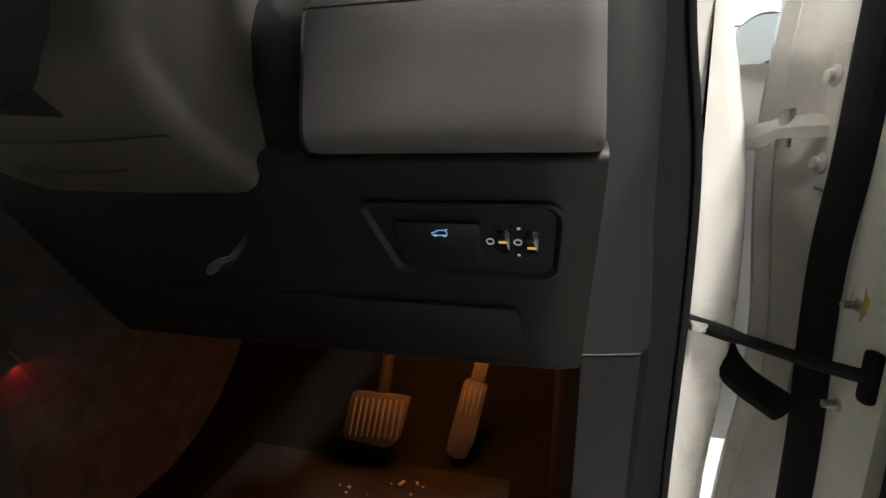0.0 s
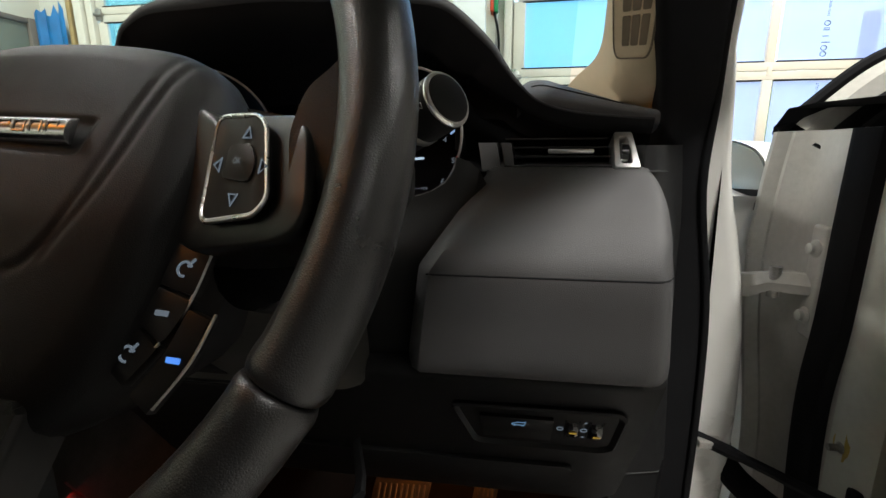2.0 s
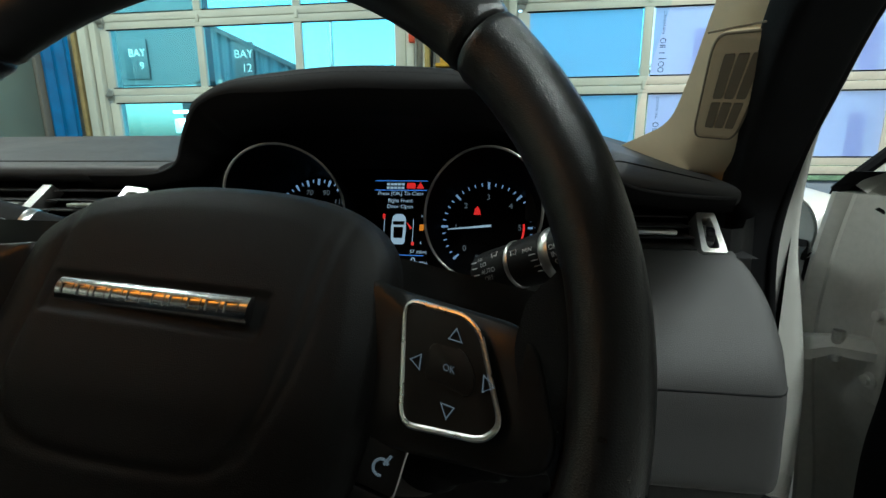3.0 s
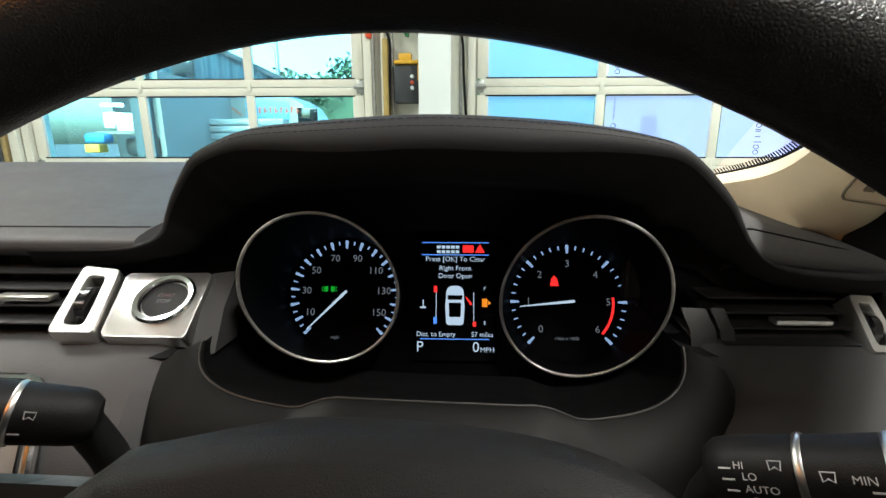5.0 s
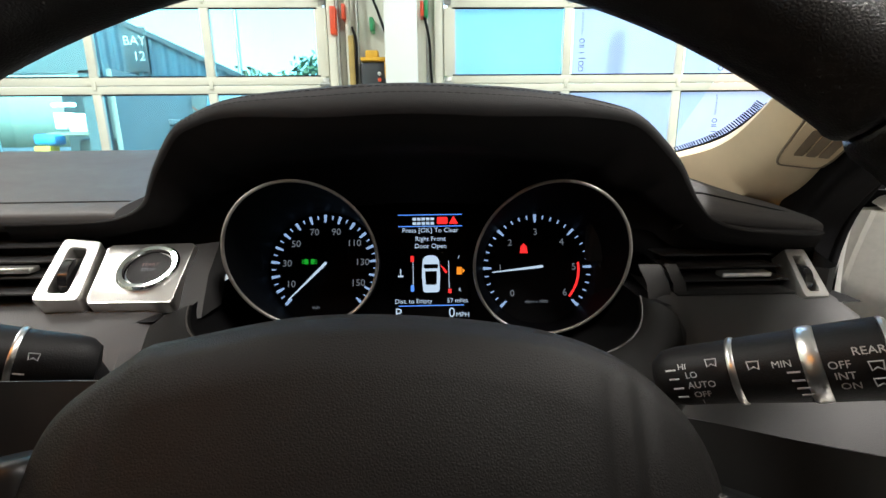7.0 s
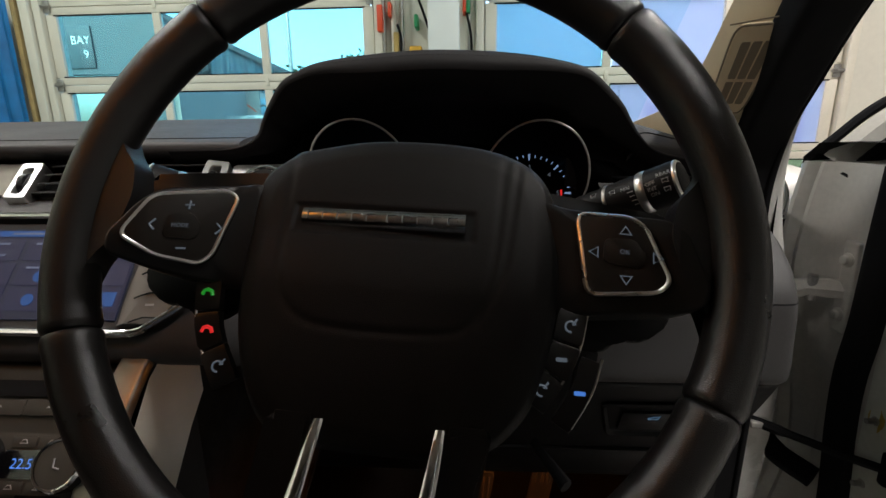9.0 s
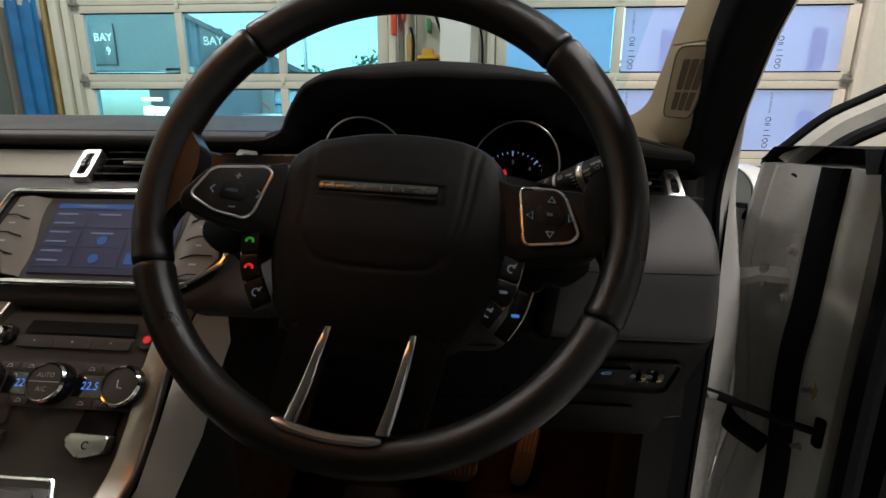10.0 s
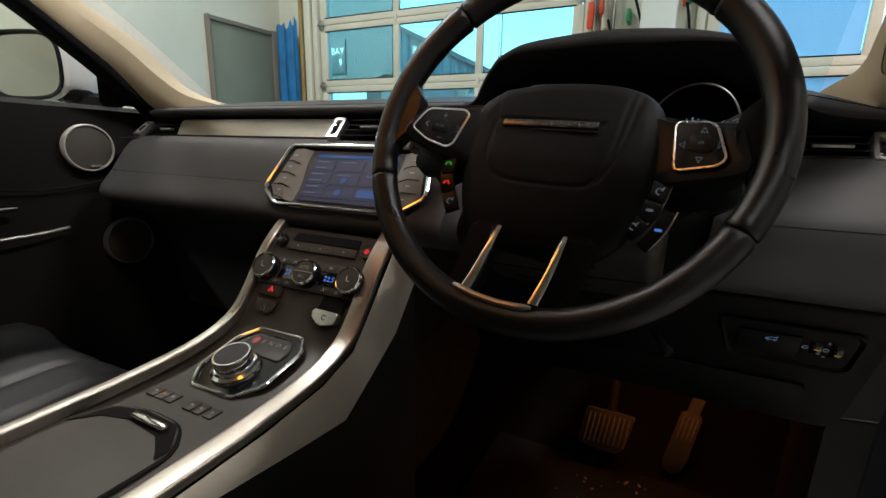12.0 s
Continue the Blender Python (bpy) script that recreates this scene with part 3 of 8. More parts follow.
# windscreen pillar trims, beige, both sides
def pillar_trim(flip):
    inner = spline([(0.272, 0.72, 1.115), (0.289, 0.57, 1.138), (0.305, 0.505, 1.155), (0.301, 0.445, 1.187), (0.290, 0.36, 1.245), (0.284, 0.28, 1.29), (0.28, 0.10, 1.385), (0.25, -0.2, 1.50)], 6)
    outer = spline([(0.345, 0.62, 1.055), (0.365, 0.54, 1.08), (0.376, 0.488, 1.098), (0.360, 0.43, 1.130), (0.337, 0.36, 1.18), (0.316, 0.29, 1.225), (0.30, 0.10, 1.352), (0.27, -0.2, 1.47)], 6)
    glass_edge = spline([(0.325, 0.72, 1.13), (0.352, 0.635, 1.149), (0.367, 0.59, 1.165), (0.369, 0.535, 1.194), (0.335, 0.44, 1.252), (0.312, 0.34, 1.30), (0.30, 0.15, 1.395), (0.27, -0.16, 1.51)], 6)
    rows = []
    for a, b, g in zip(inner, outer, glass_edge):
        low = max(0.0, min(1.0, (1.20 - a.z) / 0.05))
        mid = (a + b) / 2 + Vector((-0.004 - 0.004 * low, -0.012, -0.004 - 0.010 * low))
        row = [g + Vector((0.008, 0.015, -0.004)), g, g.lerp(a, 0.5) + Vector((-0.004, -0.004, 0.002)), g.lerp(a, 0.88) + Vector((-0.001, -0.001, 0.001)), a, a.lerp(mid, 0.5) + Vector((-0.002, -0.004, 0)), mid, mid.lerp(b, 0.5) + Vector((0, -0.003, 0)), b, b + Vector((0.012, 0.015, 0.008))]
        rows.append([Vector(mirrored(p)) if flip else p for p in row])
    b = B()
    loft(b, rows)
    nm = "pillar_trim"
    o = part(nm, b, M_BEIGE)
    return tagged(o, "beige fabric-grained windscreen pillar trim" + ("" if flip else " with a slotted vent"), "pillar trim")


trim_r = pillar_trim(False)
# slotted demister outlet in the driver's side pillar trim
VA, VB, VC, VD = Vector((0.311, 0.440, 1.1415)), Vector((0.336, 0.420, 1.138)), Vector((0.312, 0.325, 1.2015)), Vector((0.290, 0.360, 1.2085))
VC = VB + (VD - VA) * 1.02 + (VC - VB - (VD - VA)).project(VB - VA)
VN = (VB - VA).cross(VD - VA).normalized()
VN = VN if VN.y < 0 else -VN


def on_vent(u, v, h):
    return (VA * (1 - u) + VB * u) * (1 - v) + (VD * (1 - u) + VC * u) * v + VN * h


vo = rounded([(0.0, 0.0), (1.0, 0.0), (1.0, 1.0), (0.0, 1.0)], 0.18, 5)
bm = B()
loft(bm, [[on_vent(0.5 + (u - 0.5) * s, 0.5 + (v - 0.5) * s, h) for u, v in vo] for s, h in ((1.03, -0.003), (1.02, 0.0022), (0.97, 0.0030), (0.93, 0.0030))], closed=True)
bm.faces.new([bm.verts.new(on_vent(0.5 + (u - 0.5) * 0.93, 0.5 + (v - 0.5) * 0.93, 0.0030)) for u, v in vo])
outlet = part("vent_panel", bm, M_BEIGE, trim_r, "raised beige vent panel")
M_SLOT = material("vent_recess", (0.2, 0.16, 0.11), 0.9, vary=0.1)
for j, (v0, v1) in enumerate(((0.12, 0.40), (0.44, 0.86))):
    for u0 in (0.22, 0.46, 0.70):
        bm = B()
        plate(bm, rounded([(0, 0), (1, 0), (1, 1), (0, 1)], 0.12, 3), 1.0)
        for q in bm.verts:
            u, v, h = q.co
            q.co = on_vent(u0 + 0.20 * u, v0 + (v1 - v0) * v, 0.0018 + 0.0017 * h)
        part("slot", bm, M_SLOT, outlet)
bm = B()
tube(bm, [on_vent(-0.15, 1.05, 0.003), on_vent(0.4, 1.10, 0.006), on_vent(1.2, 1.12, 0.004)], 0.0008, 6)
part("trim_joint", bm, M_SLOT, trim_r)
bm = B()
tube(bm, [on_vent(0.5 + (u - 0.5) * 1.06, 0.5 + (v - 0.5) * 1.04, 0.0016) for u, v in vo], 0.0011, 6, closed=True)
part("groove", bm, M_SLOT, outlet)
trim_l = pillar_trim(True)

# windscreen
bm = B()
rows = []
for i in range(13):
    v = i / 12
    row = []
    for j in range(17):
        u = -1 + 2 * j / 16
        x = CX + u * (0.66 - 0.04 * v)
        y0 = 0.64 + 0.36 * (1 - u * u) ** 0.8
        row.append(Vector((x, y0 * (1 - v) + v * (-0.02 + 0.06 * (1 - u * u)), 1.10 * (1 - v) + 1.50 * v + 0.03 * math.sin(v * math.pi))))
    rows.append(row)
loft(bm, rows)
ws = part("windscreen", bm, G_SCREEN)
ws.visible_shadow = False
tagged(ws, "clear raked car windscreen above the dashboard", "windscreen")
bm = B()
loft(bm, [[p + Vector((0, -0.004, -0.002)) for p in rows[0]], [p.lerp(q, 0.5) + Vector((0, -0.006, -0.003)) for p, q in zip(rows[0], rows[1])]])
part("black_edge", bm, M_BLACK, ws)
bm = B()
for a, b, c, d in zip(rows[0], rows[1], rows[0][1:], rows[1][1:]):
    for k in range(9):
        for r_ in range(2):
            u = (k + 0.5 * r_) / 9
            p = a.lerp(c, u).lerp(b.lerp(d, u), 0.55 + 0.07 * r_) + Vector((0, -0.006, -0.003))
            s = 0.0032 - 0.0008 * r_
            bm.faces.new([bm.verts.new(p + Vector((x * s, 0, z * s))) for x, z in ((-1, 0), (0, -1), (1, 0), (0, 1))])
part("dotted_edge", bm, M_BLACK, ws)
# hatched black band along the glass beside the driver's pillar trim
line = spline([(0.285, 0.80, 1.118), (0.325, 0.72, 1.13), (0.352, 0.635, 1.149), (0.367, 0.59, 1.165), (0.371, 0.55, 1.186), (0.369, 0.535, 1.194)], 40)
gaps = [0.0]
for a, b in zip(line, line[1:]):
    gaps.append(gaps[-1] + (b - a).length)
bm = B()
step = 0.0
for (a, b), g in zip(zip(line, line[1:]), gaps):
    if g < step:
        continue
    step = g + 0.0030
    t = (b - a).normalized()
    side = Vector((-0.82, 0.0, 0.57))
    side = (side - t * side.dot(t)).normalized()
    o = a + Vector((0.002, 0.012, 0.0))
    bm.faces.new([bm.verts.new(p) for p in (o - t * 0.0010, o + t * 0.0010, o + t * 0.0030 + side * 0.0085, o + t * 0.0010 + side * 0.0085)])
part("hatched_edge", bm, M_BLACK, ws, "hatched black edge of the glass")
bm = B()
tube(bm, [p + Vector((0.001, 0.006, 0.0)) for p in line[::4]], 0.0018, 6)
part("edge_seal", bm, M_BLACK, ws)

# roof lining, floor, rear closure
bm = B()
across(bm, [(-0.02, 1.50), (-0.3, 1.525), (-0.9, 1.535), (-1.7, 1.50)], frange(-1.02, 0.28, 8))
structure("roof_lining", bm, M_HEAD, "pale cloth roof lining of the car", "roof lining")
bm = B()
across(bm, [(-1.7, 0.36), (-0.4, 0.36), (0.45, 0.352), (0.60, 0.36), (0.72, 0.42), (0.83, 0.55), (0.88, 0.75), (0.86, 0.9)], frange(-1.14, 0.42, 20))
structure("footwell_floor", bm, M_CARPET, "black carpeted car floor and bulkhead", "carpet")
bm = B()
box(bm, (CX, -1.72, 0.95), (1.5, 0.06, 1.2), 0.02)
structure("rear_closure", bm, M_CARPET, "dark rear end of the cabin", "cabin wall")
bm = B()
for sx, x in ((1, 0.428), (-1, -1.145)):
    loft(bm, [[(x, y, 0.34), (x, y, 0.7), (x - 0.01 * sx, y, 1.09)] for y in (0.50, 0.7, 1.0)])
    loft(bm, [[(x + 0.02 * sx, y, 0.34), (x + 0.02 * sx, y, 0.7), (x + 0.01 * sx, y, 1.09)] for y in (0.50, 0.7, 1.0)])
structure("footwell_side", bm, M_CARPET, "black carpeted sides of the footwells", "cabin wall")
bm = B()
box(bm, (0.39, -1.25, 0.93), (0.08, 0.9, 1.2), 0.03)
structure("rear_side", bm, M_PLASTIC, "dark closed rear side of the cabin", "cabin wall")
bm = B()
box(bm, (0.42, -0.72, 0.95), (0.09, 0.26, 1.18), 0.03)
structure("door_post", bm, M_PAINT, "white body post behind the driver's opening", "car pillar")
bm = B()
box(bm, (0.45, 0.0, 0.34), (0.13, 1.3, 0.11), 0.03)
structure("door_sill", bm, M_PAINT, "white painted sill under the driver's opening", "car sill")

# ---------------------------------------------------------------- steering wheel
WM = leaning((0.005, 0.1207, 1.071), 27, -4)
wheel = thing("steering_wheel", "black leather steering wheel with silver-edged switch pads", "steering wheel", WM.translation)
RW = 0.1732
RM = basis((0.0024, 0.1205, 1.0631), (1, -0.0322, 0), (0.014, 0.438, 0.899), (-0.029, -0.8985, 0.438)) @ Matrix.Rotation(radians(-4), 4, "Z")


def ring_arc(a0, a1, n, R=RW, r=0.0132):
    """A stretch of the rim, pinched in at both ends, in the wheel's plane."""
    rows = []
    L = math.radians(abs(a1 - a0)) * R
    us = [0.0, 0.0008 / L, 0.002 / L, 0.0045 / L] + [i / n for i in range(1, n)] + [1 - 0.0045 / L, 1 - 0.002 / L, 1 - 0.0008 / L, 1.0] if n > 4 else [i / n for i in range(n + 1)]
    for u in us:
        a = radians(a0 + (a1 - a0) * u)
        end = min(u, 1 - u) * L
        q = r * (1.0 if n <= 4 else 0.84 if end < 0.0005 else 0.95 if end < 0.0012 else 0.995 if end < 0.003 else 1.03 if end < 0.006 else 1.0)
        bulge = 1 + 0.14 * math.exp(-((math.degrees(a) % 360 - 128) / 26) ** 2) + 0.14 * math.exp(-((math.degrees(a) % 360 - 52) / 26) ** 2)
        c = Vector((math.cos(a) * R, math.sin(a) * R, 0))
        out = Vector((math.cos(a), math.sin(a), 0))
        rows.append([RM @ (c + out * math.cos(2 * math.pi * j / 18) * q * bulge + Vector((0, 0, 1)) * math.sin(2 * math.pi * j / 18) * q * 1.05) for j in range(18)])
    return rows


for a0, a1 in ((46.8, 135), (135, 202), (202, 336.4), (336.4, 406.8)):
    bm = B()
    loft(bm, ring_arc(a0, a1, 40), closed=True, caps=True)
    part("rim_section", bm, M_WHEEL, wheel, "worn black leather rim section")
for a in (46.8, 135, 202, 336.4):
    bm = B()
    loft(bm, ring_arc(a - 0.35, a + 0.35, 2, r=0.0108), closed=True, caps=True)
    part("rim_joint", bm, M_BLACK, wheel)

COVER = [(-0.070, 0.054), (-0.022, 0.065), (0.0345, 0.065), (0.068, 0.056), (0.086, 0.038), (0.091, 0.010), (0.092, -0.018), (0.087, -0.062), (0.074, -0.096), (0.045, -0.116), (-0.022, -0.118), (-0.052, -0.114), (-0.070, -0.096), (-0.083, -0.058), (-0.087, -0.0055), (-0.089, 0.018), (-0.087, 0.036)]


def sag(y):
    """How far the cover falls back towards its upper edge."""
    u = max(0.0, y + 0.035)
    return 0.215 * u * u / (u + 0.012)


cov = [tuple(p)[:2] for p in spline([(x, y, 0) for x, y in COVER + COVER[:1]], 12)[:-1]]
STEPS = [(0.90, -0.075), (0.98, -0.045), (1.0, -0.034), (0.995, -0.027), (0.975, -0.020), (0.93, -0.0145), (0.82, -0.0105), (0.6, -0.0085), (0.3, -0.008), (0.02, -0.008)]
CREASES = [[p.to_2d() for p in spline([(x, y, 0) for x, y in line], 3)] for line in (
    [(-0.071, 0.050), (-0.066, 0.032), (-0.062, 0.0), (-0.060, -0.030), (-0.050, -0.048), (-0.030, -0.0555), (0.026, -0.0555), (0.044, -0.048), (0.054, -0.02), (0.058, 0.036), (0.060, 0.052)],
    [(0.048, -0.048), (0.060, -0.018), (0.0655, 0.034), (0.068, 0.050)])]


def pressed(x, y):
    """Depth of the pressed lines and of the badge's bed at a point of the cover."""
    q, d = Vector((x, y)), 1.0
    for line in CREASES:
        for a, b in zip(line, line[1:]):
            e = b - a
            d = min(d, (q - a - e * max(0.0, min(1.0, (q - a).dot(e) / e.length_squared))).length)
    bed = min(1.0, max(0.0, 0.0515 - abs(x + 0.0075)) / 0.002) * min(1.0, max(0.0, 0.0095 - abs(y - 0.0035)) / 0.002)
    return 0.0009 * math.exp(-(d / 0.0021) ** 2) + 0.0016 * bed


bm = B()
rows = []
for s, h in STEPS[:5] + [(s, None) for s in [0.972 - 0.0136 * i for i in range(70)]]:
    if h is None:
        for (s0, h0), (s1, h1) in zip(STEPS[4:], STEPS[5:]):
            if s0 >= s >= s1:
                h = h1 + (h0 - h1) * ((s - s1) / (s0 - s1)) ** 1.25
    ring = []
    for x, y in cov:
        px, py = x * s, -0.03 + (y + 0.03) * s
        ring.append(WM @ Vector((px, py, h - sag(py) - (pressed(px, py) if 0.02 < s < 0.96 else 0.0))))
    rows.append(ring)
loft(bm, rows, closed=True)
bm.faces.new([bm.verts.new(p) for p in rows[-1]][::-1])
bmesh.ops.remove_doubles(bm, verts=bm.verts, dist=0.00005)
part("airbag_cover", bm, M_AIRBAG, wheel, "dark grey grained vinyl airbag cover with pressed lines", 80)
# nameplate: chrome bar with raised plain strokes
bm = B()
loft(bm, [[WM @ Vector((x, -0.0015 + 0.0120 * (0.5 - 0.5 * math.cos(a)), -0.0158 + 0.05 * x + h * math.sin(a))) for a in [math.pi * k / 10 for k in range(11)]] for x, h in ((-0.0536, 0.0012), (-0.0531, 0.0044), (-0.03, 0.0046), (0.0, 0.0046), (0.038, 0.0044), (0.0386, 0.0012))], caps=True)
badge = part("nameplate", bm, M_BADGE, wheel, "chrome nameplate bar")
RELIEF = [[(0, 0), (0, 1), (1, 1), (1, 0.5)], [(0, 0), (0, 1), (1, 1), (1, 0)], [(0, 0), (0, 1), (1, 1), (1, 0), (0, 0)]]
for i in range(10):
    x = -0.0495 + i * 0.0083 + (0.0035 if i > 4 else 0)
    bm = B()
    tube(bm, [WM @ Vector((x + 0.0054 * u, 0.0024 + 0.0044 * v, -0.0112 + 0.05 * x)) for u, v in RELIEF[i * 2 % 3]], 0.00042, 5)
    part("relief", bm, M_BADGE, badge)

# spokes
for out in ([(-0.078, 0.024), (-0.090, 0.0215), (-0.138, 0.0190), (-0.150, 0.012), (-0.166, -0.010), (-0.164, -0.021), (-0.132, -0.0315), (-0.106, -0.0365), (-0.078, -0.042)],
            [(0.078, 0.024), (0.091, 0.0195), (0.146, 0.0185), (0.155, 0.012), (0.164, -0.017), (0.1605, -0.027), (0.150, -0.032), (0.106, -0.039), (0.078, -0.042)]):
    cx = sum(p[0] for p in out) / len(out)
    bm = B()
    dome(bm, rounded(out, 0.008, 5), (cx, -0.008), [(0.97, -0.050), (1.0, -0.044), (1.0, -0.028), (0.985, -0.0215), (0.955, -0.0185), (0.90, -0.0175), (0.5, -0.0172)], WM)
    part("side_spoke", bm, M_SPOKE, wheel, "satin black side spoke", 60)
for out in ([(-0.066, 0.043), (-0.1006, 0.0415), (-0.1347, 0.0395), (-0.172, 0.036), (-0.175, -0.02), (-0.066, -0.02)], [(0.066, 0.042), (0.0974, 0.0382), (0.130, 0.0330), (0.154, 0.0300), (0.169, 0.021), (0.171, 0.004), (0.160, -0.012), (0.066, -0.012)]):
    bm = B()
    plate(bm, rounded(out, 0.004), 0.010, WM @ Matrix.Translation((0, 0, -0.060)), 0.004, 3)
    part("spoke_shell", bm, M_SPOKE, wheel, "black shell behind the side spoke")
for s in (-1, 1):
    bm = B()
    plate(bm, rounded([(s * x, y) for x, y in ((0.167, 0.072), (0.161, 0.052), (0.153, 0.037), (0.145, 0.029), (0.142, 0.012), (0.148, -0.014), (0.157, -0.024), (0.161, -0.038), (0.166, -0.056), (0.174, -0.04), (0.176, 0.0), (0.174, 0.04))], 0.006), 0.016, RM @ Matrix.Translation((0, 0, -0.015 if s > 0 else -0.011)), 0.006, 4)
    part("rim_flare", bm, M_WHEEL, wheel, "black leather thumb rest between spoke and rim")
for out in ([(-0.0265, -0.098), (-0.0385, -0.168), (-0.061, -0.166), (-0.053, -0.098)], [(0.034, -0.098), (0.0235, -0.170), (0.046, -0.168), (0.059, -0.098)]):
    bm = B()
    plate(bm, rounded(out, 0.004), 0.024, WM @ Matrix.Translation((0, 0, -0.034)), 0.006, 3)
    part("lower_spoke", bm, M_SPOKE, wheel, "satin black lower spoke")
for line in ([(-0.0265, -0.100), (-0.0285, -0.115), (-0.0325, -0.140), (-0.0375, -0.163)], [(0.0335, -0.100), (0.032, -0.115), (0.0285, -0.140), (0.0235, -0.164)]):
    bm = B()
    sg_ = spline([(x, y, -0.010 + 0.012 * i / 3) for i, (x, y) in enumerate(line)], 4)
    loft(bm, [[WM @ (p + Vector((dx * (0.9 + 0.9 * i / 12), 0, dz))) for dx, dz in ((-0.0027, -0.008), (-0.0025, 0.0), (-0.0012, 0.001), (0.0012, 0.001), (0.0025, 0.0), (0.0027, -0.008))] for i, p in enumerate(sg_)])
    part("spoke_trim", bm, M_CHROME, wheel, "thin chrome spoke trim")
bm = B()
tube(bm, [RM @ Vector((math.cos(radians(a)) * (RW - 0.0112), math.sin(radians(a)) * (RW - 0.0112), 0.0095)) for a in range(254, 281, 2)], [0.0016] + [0.0034] * 12 + [0.0016], 10)
part("spoke_trim", bm, M_SATIN, wheel, "satin silver arc under the spokes")

M_PADFACE = material("switch_pad_face", (0.012, 0.0105, 0.009), 0.5, vary=0.15, spec=0.12)
PADS = {"left": [(-0.153, -0.0115), (-0.139, 0.0120), (-0.097, 0.0150), (-0.0910, 0.0105), (-0.1000, -0.0230), (-0.1065, -0.0275), (-0.131, -0.0230)],
        "right": [(0.0975, 0.0150), (0.124, 0.0150), (0.131, 0.0105), (0.142, -0.017), (0.136, -0.0235), (0.1030, -0.0285)]}
for side, out in PADS.items():
    o = rounded(out, 0.006)
    bm = B()
    plate(bm, o, 0.006, WM @ Matrix.Translation((0, 0, -0.019)), 0.0015)
    pad = part("switch_pad", bm, M_PADFACE, wheel, "black switch pad with a silver edge")
    bm = B()
    tube(bm, [WM @ Vector((x, y, -0.0135)) for x, y in o], 0.0012, 8, closed=True)
    part("edge_ring", bm, M_SATIN, pad)
    cx = sum(p[0] for p in out) / len(out)
    cy = sum(p[1] for p in out) / len(out)
    bm = B()
    plate(bm, rounded([(cx - 0.012, cy - 0.006), (cx + 0.007, cy - 0.0075), (cx + 0.009, cy), (cx + 0.003, cy + 0.008), (cx - 0.011, cy + 0.007)], 0.003), 0.0016, WM @ Matrix.Translation((0, 0, -0.0135)), 0.0006)
    part("centre_button", bm, M_PADFACE, pad)
    PM = WM @ Matrix.Translation((0, 0, -0.0124))
    words("lettering", "MODE" if side == "left" else "OK", 0.0034, PM @ Matrix.Translation((cx - 0.002, cy, 0.0018)), E_SYMBOL, pad)
    bm = B()
    if side == "right":
        for ang, dx, dy in ((90, 0.0, 0.0128), (0, 0.0145, 0.0), (270, 0.0, -0.0128), (180, -0.0150, 0.0)):
            m = PM @ Matrix.Translation((cx + dx - 0.001, cy + dy - 0.001, 0)) @ Matrix.Rotation(radians(ang), 4, "Z")
            if ang != 90:
                bm = B()
            tri = [(-0.0017, -0.0027), (0.0026, 0), (-0.0017, 0.0027)]
            tube(bm, [m @ Vector((x, y, 0)) for x, y in tri], 0.00055, 5, closed=True)
            part("symbol", bm, E_SYMBOL, pad)
    else:
        for ang, dx, dy in ((0, 0.0185, -0.001), (180, -0.0185, 0.001)):
            m = PM @ Matrix.Translation((cx + dx, cy + dy, 0)) @ Matrix.Rotation(radians(ang), 4, "Z")
            tube(bm, [m @ Vector(p) for p in ((-0.0014, -0.003, 0), (0.0016, 0, 0), (-0.0014, 0.003, 0))], 0.0006, 5)
            part("symbol", bm, E_SYMBOL, pad)
            bm = B()
        for pts in (((-0.0025, -0.0125), (0.0025, -0.0125)), ((-0.0025, 0.0125), (0.0025, 0.0125)), ((0, 0.010), (0, 0.015))):
            tube(bm, [PM @ Vector((cx + x, cy + y, 0)) for x, y in pts], 0.0006, 5)
            if pts[0][1] < 0:
                part("symbol", bm, E_SYMBOL, pad)
                bm = B()
        part("symbol", bm, E_SYMBOL, pad)

def lift(ob):
    """Tips a spoke's outer end up to the rim, out of the hub's plane."""
    back = WM.inverted()
    for v in ob.data.vertices:
        p = back @ v.co
        rise = 0.45 * max(0.0, abs(p.x) - 0.093) - 0.006
        p += Vector((0.069 - p.x, -0.119 - p.y, 0.31 - p.z)) * rise / 0.325
        v.co = WM @ p
    for c in ob.children:
        lift(c)


for ob in list(wheel.children):
    if ob.name.startswith(("switch_pad", "side_spoke")):
        lift(ob)

